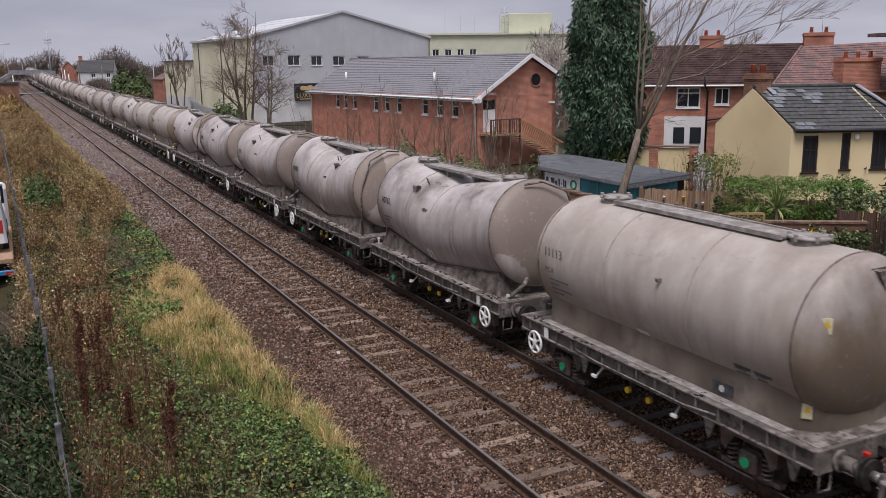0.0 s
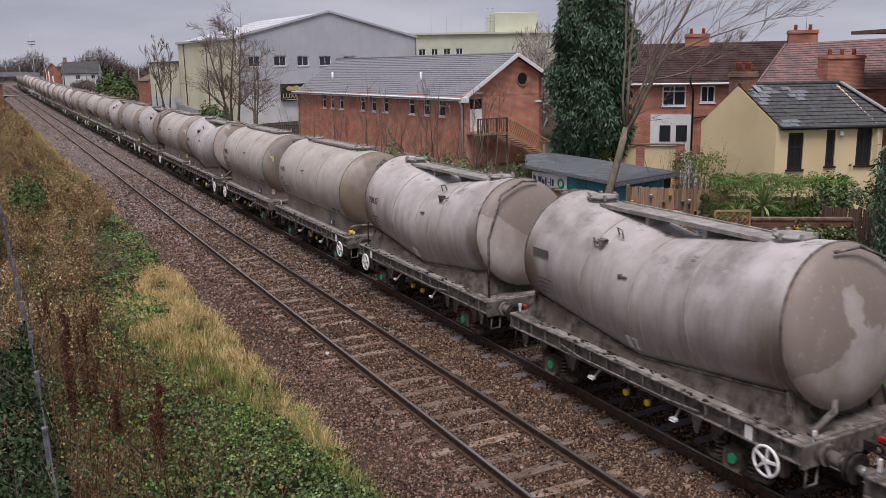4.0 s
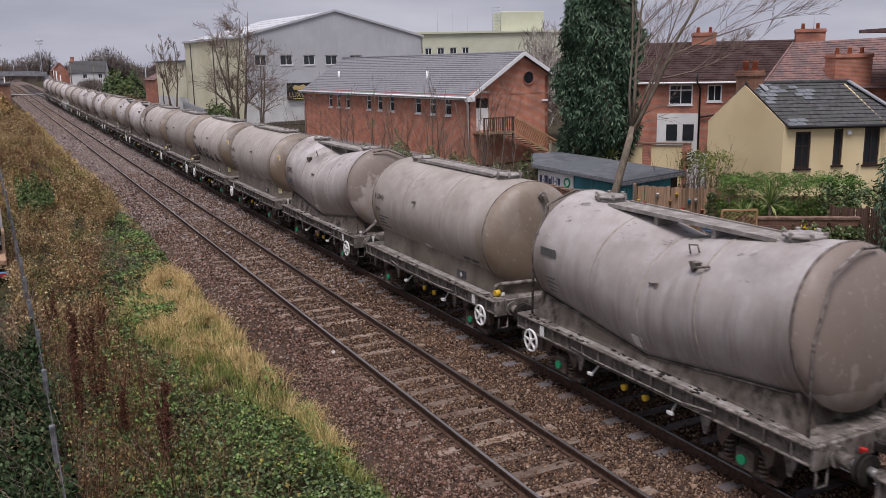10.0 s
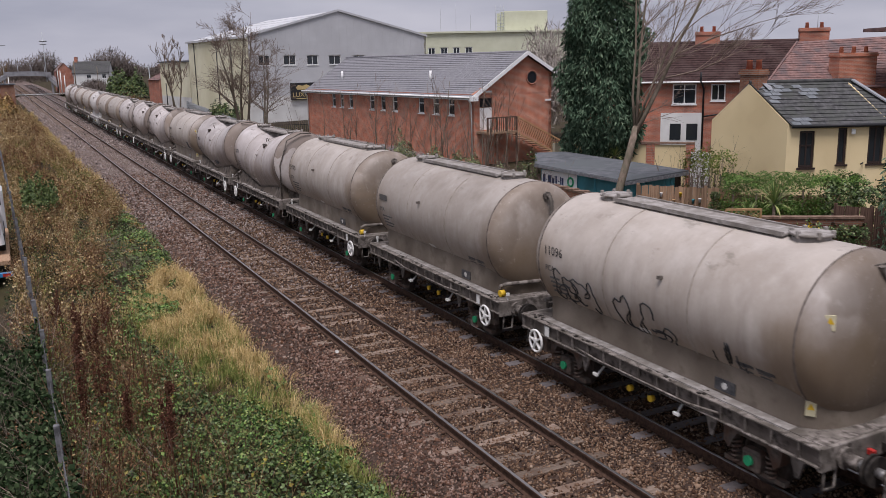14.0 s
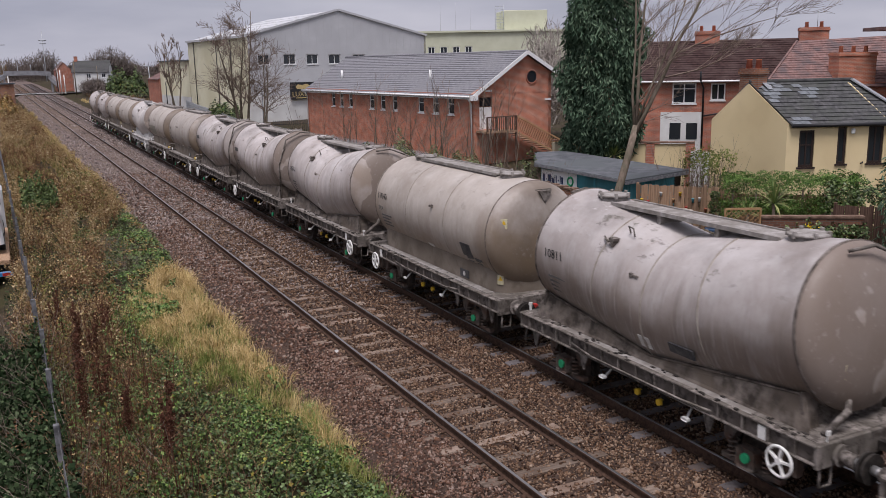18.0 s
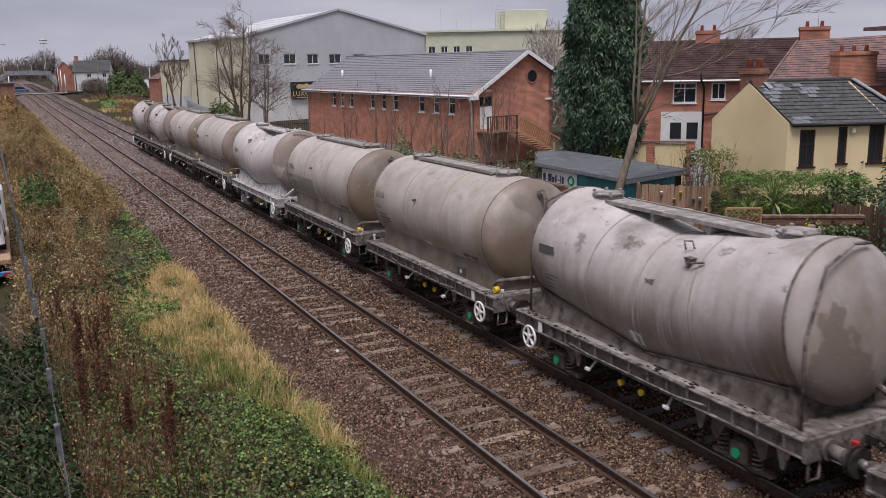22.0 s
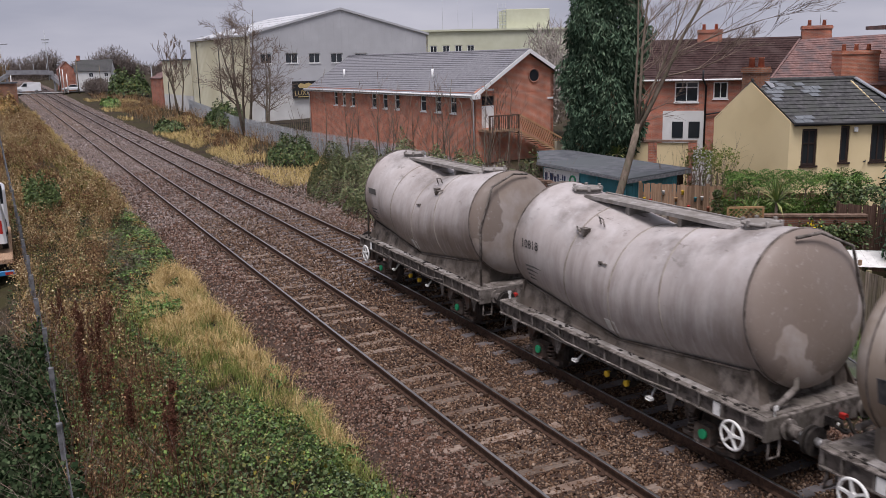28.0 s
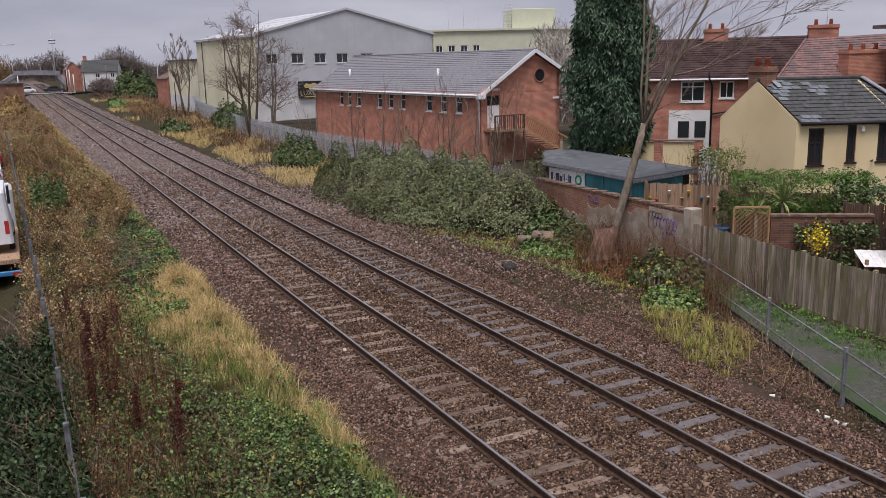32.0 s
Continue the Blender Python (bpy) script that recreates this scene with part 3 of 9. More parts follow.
def ring(cx, cz, y, r, n=40, tilt=0.0):
    return [(r * math.cos(2 * math.pi * i / n) + cx, y + tilt * r * math.sin(2 * math.pi * i / n), cz + r * math.sin(2 * math.pi * i / n)) for i in range(n)]


def loft(rings, cap0=False, cap1=False):
    g = Geo()
    n = len(rings[0])
    vs = [p for r in rings for p in r]
    fs = [(j * n + i, j * n + (i + 1) % n, (j + 1) * n + (i + 1) % n, (j + 1) * n + i) for j in range(len(rings) - 1) for i in range(n)]
    if cap0:
        fs.append(tuple(range(n)))
    if cap1:
        fs.append(tuple((len(rings) - 1) * n + i for i in range(n)))
    return g.add(vs, fs, True)


def hoop(cz, y, r, q=0.02, tilt=0.0):
    """A welded band round the barrel."""
    rs_ = [ring(0, cz, y - q, r - 0.005, 40, tilt), ring(0, cz, y - q, r + 0.012, 40, tilt), ring(0, cz, y + q, r + 0.012, 40, tilt), ring(0, cz, y + q, r - 0.005, 40, tilt)]
    return loft(rs_)


def running_gear(w, mat_frame, mats):
    """Frame, axles, brakes and couplings, alike on both kinds of wagon."""
    dark, axle = mats
    for s in (-1, 1):
        g = Geo().prism([(s * 1.24, 1.013), (s * 1.30, 1.013), (s * 1.30, 1.261), (s * 1.24, 1.261)], -HALF, HALF, 1)
        bar = part("solebar", g, M_FRAMEDARK if mat_frame == M_FRAME else mat_frame, w, "grimy steel side frame")
        part("top_flange", Geo().box(min(s * 1.22, s * 1.36), max(s * 1.22, s * 1.36), -HALF, HALF, 1.262, 1.285), mat_frame, bar, "dust-covered flange")
        part("bottom_flange", Geo().box(min(s * 1.24, s * 1.36), max(s * 1.24, s * 1.36), -HALF, HALF, 0.99, 1.012), mat_frame, bar, "dust-covered flange")
        crumbs = Geo()
        cr_ = random.Random(9)
        for i in range(50):
            y, x, h = cr_.uniform(-3.7, 3.7), cr_.uniform(1.08, 1.33), cr_.uniform(0.012, 0.03)
            q = cr_.uniform(0.01, 0.032)
            crumbs.box(s * x - q, s * x + q, y - q * 1.6, y + q * 1.6, 1.280, 1.285 + h)
        tagged(part("cement_crust", crumbs, M_DARK if mat_frame == M_FRAME else mat_frame, w, "dark crust of caked cement on the ledge"), kind="stuff")
        for i in range(15):
            y = -3.6 + i * 0.514
            g = Geo().box(s * 1.30, s * 1.35, y - 0.012, y + 0.012, 1.012, 1.262)
            part("stiffener", g, mat_frame, bar)
        e = Geo().box(-1.32, 1.32, s * HALF - 0.04, s * HALF + 0.04, 0.92, 1.29, 0.01)
        part("buffer_beam", e, mat_frame, w, "dusty steel end beam")
        for q in (-1, 1):
            b = Geo().tube([(q * 0.865, s * (HALF + 0.03), 1.07), (q * 0.865, s * (HALF + 0.10), 1.07)], 0.17, 14)
            b.tube([(q * 0.865, s * (HALF + 0.10), 1.07), (q * 0.865, s * (HALF + 0.32), 1.07)], 0.105, 12)
            bf = part("buffer", b, mat_frame, w)
            part("buffer_ram", Geo().tube([(q * 0.865, s * (HALF + 0.30), 1.07), (q * 0.865, s * (HALF + 0.46), 1.07)], 0.075, 10), M_STEEL, bf, "greasy bright steel ram")
            part("buffer_head", Geo().disc((q * 0.865, s * (HALF + 0.48), 1.07), (0, 1, 0), 0.23, 0.04, 18), M_DARK, bf, "black greased buffer head")
        h = Geo().box(-0.05, 0.05, s * HALF, s * (HALF + 0.2), 0.98, 1.12).torus((0, s * (HALF + 0.27), 1.04), 0.07, 0.03, 12, 6, 0).torus((0, s * (HALF + 0.40), 0.98), 0.06, 0.025, 12, 6, 2)
        part("coupling_hook", h, dark, w, "heavy draw hook with shackle")
        pts = [(0.32, s * (HALF + 0.02), 1.0), (0.33, s * (HALF + 0.18), 1.02), (0.33, s * (HALF + 0.3), 0.85), (0.28, s * (HALF + 0.47), 0.78)]
        hose = part("brake_hose", Geo().tube(pts, 0.03, 8), M_DARK, w, "black rubber brake hose")
        part("hose_cock", Geo().box(0.29, 0.37, s * (HALF + 0.02), s * (HALF + 0.14), 1.0, 1.09, 0.01), M_RED, hose, "red brake cock")
        pts = [(-1.18, s * (HALF - 0.02), 0.93), (-1.22, s * (HALF + 0.0), 0.62), (-0.98, s * (HALF + 0.0), 0.62), (-0.94, s * (HALF - 0.02), 0.93)]
        part("shunter_step", Geo().tube(pts, 0.022, 6), mat_frame, w)
        pts = [(1.18, s * (HALF - 0.02), 0.93), (1.22, s * (HALF + 0.0), 0.62), (0.98, s * (HALF + 0.0), 0.62), (0.94, s * (HALF - 0.02), 0.93)]
        part("shunter_step", Geo().tube(pts, 0.022, 6), mat_frame, w)
        part("lamp_bracket", Geo().box(-1.1, -1.06, s * (HALF - 0.02), s * HALF + 0.02, 1.29, 1.47).box(-1.12, -1.04, s * HALF - 0.01, s * HALF + 0.01, 1.40, 1.47), M_WHITE, w, "white lamp bracket")
    for y0 in (-HALF + 0.04, HALF - 1.3):
        part("deck_plate", Geo().box(-1.22, 1.22, y0, y0 + 1.26, 1.255, 1.295), mat_frame, w, "dusty chequered deck plate")
    part("centre_girder", Geo().box(-0.22, 0.22, -HALF + 0.05, HALF - 0.05, 0.78, 1.22), dark, w)
    part("brake_cylinder", Geo().tube([(0.0, -0.5, 0.72), (0.0, 0.35, 0.72)], 0.19, 14).tube([(-0.62, 0.5, 0.80), (-0.62, 1.35, 0.80)], 0.16, 14), dark, w, "grimy air tank and brake cylinder")
    for s in (-1, 1):
        wheel = part("wheelset", Geo().tube([(-1.0, 0, 0), (1.0, 0, 0)], 0.075, 10), M_WHEEL, w, "steel wheelset", pose(0, s * AXLE, 0.46))
        for q in (-1, 1):
            x = q * 0.745
            g = loft([[(x + dx * q, r * math.cos(2 * math.pi * i / 26), r * math.sin(2 * math.pi * i / 26)) for i in range(26)] for dx, r in ((-0.06, 0.10), (-0.06, 0.38), (-0.075, 0.40), (-0.075, 0.487), (-0.045, 0.487), (-0.04, 0.462), (0.062, 0.455), (0.062, 0.40), (0.02, 0.37), (0.02, 0.16), (0.06, 0.12), (0.06, 0.02))])
            g.box(x + q * 0.02, x + q * 0.045, -0.30, 0.30, -0.02, 0.02)
            part("wheel", g, M_WHEEL, wheel)
            y = s * AXLE
            x = q * 1.02
            sus = part("suspension_frame", Geo().prism([(y - 0.62, 1.0), (y - 0.58, 0.62), (y - 0.46, 0.52), (y - 0.42, 0.62), (y - 0.30, 0.82), (y + 0.30, 0.82), (y + 0.42, 0.62), (y + 0.46, 0.52), (y + 0.58, 0.62), (y + 0.62, 1.0)], x - 0.06, x + 0.14, 0), axle, w, "grimy cast suspension pedestal")
            part("axlebox", Geo().box(x - 0.05, x + q * 0.16, y - 0.19, y + 0.19, 0.30, 0.66, 0.04).box(x - 0.06, x + 0.06, y - 0.62, y + 0.62, 0.26, 0.34), axle, w, "grimy cast axlebox")
            part("axlebox_cap", Geo().disc((x + q * 0.185, y, 0.49), (1, 0, 0), 0.085, 0.05, 16), M_GREEN, w, "bright green axle-end cap")
            for e in (-0.36, 0.36):
                coil = [(x + q * 0.06 + 0.085 * math.cos(a * 1.1), y + e + 0.085 * math.sin(a * 1.1), 0.34 + a * 0.0141) for a in range(27)]
                part("coil_spring", Geo().tube(coil, 0.02, 5), axle, sus)
            for e in (-0.56, 0.56):
                part("brake_block", Geo().box(q * 0.70, q * 0.80, y + e - 0.06, y + e + 0.06, 0.32, 0.62, 0.02), dark, w)
    for q in (-1, 1):
        hw = part("handbrake_wheel", Geo().torus((q * 1.37, -3.36, 0.82), 0.235, 0.026, 24, 6, 0), M_WHITE, w, "white-painted handbrake wheel")
        sp = Geo()
        for i in range(5):
            a = 2 * math.pi * i / 5 + 0.5
            sp.beam((q * 1.37, -3.36, 0.82), (q * 1.37, -3.36 + 0.235 * math.cos(a), 0.82 + 0.235 * math.sin(a)), 0.035, 0.05, (1, 0, 0))
        part("spokes", sp.disc((q * 1.37, -3.36, 0.82), (1, 0, 0), 0.055, 0.06, 12), M_WHITE, hw)
        part("handbrake_bracket", Geo().box(q * 1.24, q * 1.34, -3.42, -3.30, 0.76, 1.0).box(q * 1.12, q * 1.26, -3.6, -3.1, 0.62, 0.99), axle, w)
        for y in (-0.45, 0.15):
            va = part("discharge_valve", Geo().tube([(q * 1.05, y, 0.98), (q * 1.05, y, 0.66)], 0.05, 8).box(q * 0.98, q * 1.12, y - 0.07, y + 0.07, 0.60, 0.72, 0.02), dark, w)
            part("valve_cap", Geo().disc((q * 1.14, y, 0.68), (1, 0, 0), 0.062, 0.09, 14), M_YELLOW, va, "yellow valve cap")
        part("release_lever", Geo().tube([(q * 1.1, 0.95, 0.9), (q * 1.26, 0.98, 0.74), (q * 1.33, 1.0, 0.73)], 0.022, 6).box(q * 1.28, q * 1.34, 0.93, 1.07, 0.70, 0.76, 0.01), M_WHITE, w, "white-tipped brake lever")
        part("release_lever", Geo().tube([(q * 1.1, -1.25, 0.9), (q * 1.26, -1.28, 0.72), (q * 1.33, -1.3, 0.71)], 0.022, 6).box(q * 1.28, q * 1.34, -1.37, -1.23, 0.68, 0.74, 0.01), M_WHITE, w, "white-tipped brake lever")
        part("side_pipe", Geo().tube([(q * 1.34, -1.9, 1.08), (q * 1.37, -1.2, 1.05), (q * 1.37, 1.3, 1.05), (q * 1.34, 2.0, 1.12)], 0.02, 6), mat_frame, w)
        part("label_board", Geo().box(q * 1.335, q * 1.345, -3.05, -2.9, 1.02, 1.24), M_WHITE, w, "small white data panel")
        for y in (-1.75, 1.75, 3.5):
            part("v_hanger", Geo().prism([(y - 0.16, 1.0), (y + 0.16, 1.0), (y + 0.03, 0.62), (y - 0.03, 0.62)], q * 1.2, q * 1.23, 0), mat_frame, w)


def lug(y, z, x, q):
    return Geo().tube([(q * x, y + 0.24, z + 0.02), (q * (x + 0.07), y + 0.12, z), (q * (x + 0.09), y, z - 0.03)], 0.022, 6).prism([(y - 0.16, z + 0.05), (y + 0.02, z + 0.05), (y - 0.08, z - 0.13)], q * (x - 0.05), q * (x + 0.09), 0)


def top_gear(w, zs, mat, raised):
    """Walkway and hatches along the crown. zs: crown height at y."""
    z = max(zs(-1.6), zs(1.6)) + (0.05 if raised else 0.012)
    wk = part("walkway", Geo().box(-0.27, 0.27, -2.15, 2.15, z, z + 0.035), mat, w, "narrow dusty roof walkway")
    for s in (-1, 1):
        part("walkway_edge", Geo().box(s * 0.29 - 0.02, s * 0.29 + 0.02, -2.15, 2.15, z - 0.01, z + 0.065), mat, wk)
    for y in (-2.0, -0.75, 0.75, 2.0):
        part("walkway_bracket", Geo().box(-0.26, 0.26, y - 0.05, y + 0.05, zs(y) - 0.08, z + 0.002), mat, wk)
    for y in (-2.45, 2.45):
        c = zs(y)
        h = part("hatch", Geo().tube([(0, y, c - 0.12), (0, y, c + 0.06)], 0.29, 18).tube([(0, y, c + 0.06), (0, y, c + 0.10)], 0.33, 18), mat, w, "round filling hatch caked with cement")
        for i in range(6):
            a = i * 1.047
            part("hatch_clamp", Geo().box(0.31 * math.cos(a) - 0.03, 0.31 * math.cos(a) + 0.03, y + 0.31 * math.sin(a) - 0.03, y + 0.31 * math.sin(a) + 0.03, c + 0.03, c + 0.15, 0.01), mat, h)


def depressed_wagon(white=False):
    """The wagon whose barrel sags to the middle."""
    tank, frame_, end = (M_TANKW, M_FRAMEW, M_TANKEND) if white else (M_TANK, M_FRAME, M_TANKEND)
    w = thing("tank_wagon", "dusty grey cement tank wagon with a sagging barrel", "rail wagon", "wagons of the cement train")
    R, END, SAG = 1.285, 3.42, 0.46

    def cz(y):
        return 2.73 - SAG * max(0.0, 1 - abs(y) / END) ** 1.1

    k = 0.13
    rings = []
    for y in [-END + i * END / 9 for i in range(19)]:
        rings.append(ring(0, cz(y), y, R, 44, (k if y < 0 else -k) * min(1, abs(y) / 1.0)))
    part("barrel", loft(rings), tank, w, "cement-dusted steel barrel with brown runs")
    for s in (-1, 1):
        caps = [ring(0, cz(END), s * (END + d), r, 44, -s * k) for d, r in ((0, R), (0.05, R - 0.012), (0.13, R - 0.06), (0.22, R - 0.19), (0.30, R - 0.42), (0.36, R - 0.75), (0.385, 0.12))]
        dome = part("tank_end", loft(caps, False, True), end, w, "dished tank end with a peeling coat of dust")
        part("end_rib", hoop(cz(END), s * END, R, 0.022, -s * k), tank if white else M_SEAM, w, "dark welded rib at the barrel's end")
        part("end_pipe", Geo().tube([(-0.95, s * (END + 0.34), 1.30), (-0.55, s * (END + 0.42), 1.62), (-0.42, s * (END + 0.30), 1.75)], 0.055, 8), frame_, w, "dusty diagonal end pipe")
        part("end_rail", Geo().tube([(-0.35, s * (END + 0.06), cz(END) + 1.20), (0.1, s * (END + 0.14), cz(END) + 1.25), (0.75, s * (END + 0.22), cz(END) + 0.98), (1.1, s * (END + 0.24), 2.7), (1.12, s * (END + 0.28), 1.3)], 0.028, 6), frame_, w)
        for q in (-1, 1):
            g = Geo().prism([(s * 0.0, 1.285), (s * 3.52, 1.285), (s * 3.40, 1.80), (s * 0.0, 1.47)], q * 0.93, q * 0.96, 0)
            g.tube([(q * 1.02, 0, 1.41), (q * 0.975, s * 3.41, 1.81)], 0.02, 6)
            g.prism([(s * 3.44, 1.285), (s * 3.52, 1.285), (s * 3.42, 1.86), (s * 3.36, 1.86)], q * 0.75, q * 1.04, 0)
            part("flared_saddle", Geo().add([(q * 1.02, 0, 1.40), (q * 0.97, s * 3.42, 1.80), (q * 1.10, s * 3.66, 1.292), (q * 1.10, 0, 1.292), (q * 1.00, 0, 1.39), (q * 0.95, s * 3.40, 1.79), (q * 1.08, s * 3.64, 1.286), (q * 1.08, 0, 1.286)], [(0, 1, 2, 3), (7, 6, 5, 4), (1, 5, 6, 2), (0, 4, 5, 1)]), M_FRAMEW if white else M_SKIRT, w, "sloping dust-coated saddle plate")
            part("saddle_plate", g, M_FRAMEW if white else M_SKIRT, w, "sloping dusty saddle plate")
            part("side_ledge", Geo().box(q * 0.97, q * 1.25, min(0, s * 2.66), max(0, s * 2.66), 1.262, 1.288), M_FRAMEW if white else M_WALK, w)
        part("cradle", Geo().prism([(s * 3.0, 1.28), (s * 3.46, 1.28), (s * 3.40, 1.75), (s * 3.1, 1.7)], -0.8, 0.8, 0), frame_, w)
    for y in (-1.45, 1.45, 0.0):
        part("seam_band", hoop(cz(y), y, R, 0.016, (k if y < 0 else -k) * min(1, abs(y))), tank if white else M_BAND, w)
    for q in (-1, 1):
        part("lifting_lug", lug(1.2, 3.36, 0.98, q), frame_, w, "projecting lifting lug")
        part("lifting_lug", Geo().box(q * 1.06, q * 1.21, 0.35, 0.42, 2.83, 2.9).box(q * 1.16, q * 1.2, 0.2, 0.4, 2.85, 2.88), frame_, w)
        part("grab_iron", Geo().tube([(q * 0.75, 0.95, 3.50), (q * 0.80, 0.95, 3.64), (q * 0.83, 0.78, 3.62), (q * 0.79, 0.78, 3.46)], 0.016, 6), frame_, w)
    top_gear(w, lambda y: cz(y) + R, M_FRAMEW if white else M_WALK, True)
    running_gear(w, frame_, (M_FRAMEW, M_FRAMEW) if white else (M_DARK, M_BOGIE))
    return w


def straight_wagon():
    """The wagon with a level barrel on a skirted frame."""
    w = thing("tank_wagon", "dusty grey cement tank wagon with a level barrel", "rail wagon", "wagons of the cement train")
    R, END, Z = 1.30, 3.36, 2.63
    part("barrel", loft([ring(0, Z, y, R, 44) for y in [-END + i * END / 5 for i in range(11)]]), M_TANKLEVEL, w, "cement-dusted steel barrel with brown runs")
    for s in (-1, 1):
        caps = [ring(0, Z, s * (END + d), r, 44) for d, r in ((0, R), (0.09, R - 0.012), (0.19, R - 0.06), (0.27, R - 0.14), (0.33, R - 0.26), (0.38, R - 0.45), (0.42, R - 0.75), (0.44, 0.12))]
        part("tank_end", loft(caps, False, True), M_TANKENDLEVEL, w, "dished tank end with a peeling coat of dust")
        part("seam_band", hoop(Z, s * END, R, 0.012), M_SEAM, w)
        part("seam_band", hoop(Z, s * 1.15, R, 0.012), M_BAND, w)
        # the skirt that carries the barrel, wrapping its end
        outline = [(-1.03, 0.0), (-1.03, 3.05), (-0.98, 3.3), (-0.82, 3.5), (-0.5, 3.62), (0, 3.66), (0.5, 3.62), (0.82, 3.5), (0.98, 3.3), (1.03, 3.05), (1.03, 0.0)]
        g = Geo()
        n = len(outline)
        top = [1.86] * n
        g.add([(x, s * y, 1.285) for x, y in outline] + [(x, s * y, t) for (x, y), t in zip(outline, top)], [(i, i + 1, n + i + 1, n + i) for i in range(n - 1)])
        inner = [(x * 0.97, y - 0.03) for x, y in outline]
        g.add([(x, s * y, 1.285) for x, y in inner] + [(x, s * y, t) for (x, y), t in zip(inner, top)], [(i, i + 1, n + i + 1, n + i) for i in range(n - 1)])
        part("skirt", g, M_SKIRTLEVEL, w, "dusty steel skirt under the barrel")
    for q in (-1, 1):
        part("foot_rail", Geo().box(q * 1.04, q * 1.24, -3.3, 3.3, 1.285, 1.31), M_WALK, w)
        part("lifting_lug", Geo().box(q * 1.24, q * 1.33, 0.4, 0.47, 3.0, 3.06), M_FRAME, w)
    # discharge end: riser pipe and bottom rail
    part("riser_pipe", Geo().tube([(0.12, -END - 0.34, 3.62), (0.12, -END - 0.52, 3.62), (0.14, -END - 0.56, 3.5), (0.14, -END - 0.55, 1.75), (0.10, -END - 0.5, 1.62)], 0.05, 8).disc((0.12, -END - 0.40, 3.62), (0, 1, 0), 0.10, 0.06, 12), M_FRAME, w, "dusty air riser pipe")
    part("end_pipe", Geo().tube([(-1.0, -3.42, 1.32), (-1.0, -3.50, 1.52), (-0.93, -3.60, 1.58), (0.2, -3.78, 1.58), (0.9, -3.72, 1.58)], 0.05, 8), M_FRAME, w, "dusty bent delivery pipe")
    part("end_cock", Geo().disc((-1.05, -3.62, 1.38), (1, 0, 0), 0.08, 0.12, 12), M_YELLOW, w, "yellow cock")
    # plain end: hopper-like lugs on the crown
    part("end_bracket", Geo().prism([(-0.30, 3.72), (0.05, 3.72), (-0.12, 3.42)], END + 0.12, END + 0.40, 1).box(-0.35, 0.1, END + 0.0, END + 0.30, 3.70, 3.75), M_FRAME, w)
    top_gear(w, lambda y: Z + R, M_WALK, False)
    running_gear(w, M_FRAME, (M_DARK, M_BOGIE))
    return w


PITCH = 8.95
# one letter a wagon from the front: kind (d depressed, s straight, w whitened), then f or r: handbrake leading or trailing
TRAIN = [(-1, "sr", ""), (0, "sr", "11113"), (1, "df", "10762"), (2, "dr", ""), (3, "df", "1078"), (4, "df", ""), (5, "dr", "10837"), (6, "sf", "11042"), (7, "sr", ""), (8, "df", "10791"),
         (9, "sr", "11029"), (10, "dr", ""), (11, "sf", "11049"), (12, "df", "10815"), (13, "sr", "11100"), (14, "sr", "11096"), (15, "sf", ""), (16, "sf", "11015"), (17, "dr", "10771"),
         (18, "df", "10811"), (19, "sr", "11040"), (20, "df", "10761"), (21, "dr", ""), (22, "dr", ""), (23, "sf", "11101"), (24, "sf", "11095"), (25, "wf", "10755"), (26, "sf", ""), (27, "sr", "11112"),
         (28, "df", "10818"), (29, "dr", "")]
DRIFT = [(0, 11.85), (6, 11.88), (11, 11.8), (15, 11.75), (19, 11.85), (23, 12.1), (26, 12.45), (29, 13.0), (32, 13.5)]


def run(t):
    """How far the train has come since the start."""
    return PITCH * t - lerp_table(DRIFT, t)


def wagon_pose(k, t, turned):
    y = PITCH * k - run(t)
    sx, rz = bend(min(y, 262))
    sx2, rz2 = bend(min(y + 1, 262))
    return pose(TRACK2 + sx, y, rz, 0, 0, 180 if turned else 0) if y < 70 else pose(TRACK2 + sx, y, rz, math.degrees(math.atan(rz2 - rz)) * (-1 if turned else 1), 0, (180 if turned else 0) - math.degrees(math.atan(sx2 - sx)))


MASTERS = {"d": depressed_wagon(), "s": straight_wagon(), "w": depressed_wagon(True)}
USED = set()
WAGONS = []
FACE = Matrix(((0, 0, -1, 0), (-1, 0, 0, 0), (0, 1, 0, 0), (0, 0, 0, 1)))  # lettering read from the -x side
rw = random.Random(77)
M_PLATE = surf("panel_white_dusty", (0.50, 0.48, 0.45), (0.66, 0.65, 0.62), 5, 0.6)
M_MINT = surf("mint_paint_faded", (0.22, 0.36, 0.28), (0.36, 0.42, 0.36), 5, 0.7)
M_PAINTOUT = surf("paint_grey_green_dusty", (0.185, 0.185, 0.148), (0.25, 0.243, 0.20), 2.5, 0.6, 0, 0.1, (0.30, 0.27, 0.22), 0.4)
M_LABEL = plain("label_pale_yellow", (0.56, 0.51, 0.34), 0.6)
M_PLATEBLACK = surf("panel_black_worn", (0.03, 0.032, 0.038), (0.10, 0.098, 0.098), 7, 0.6)

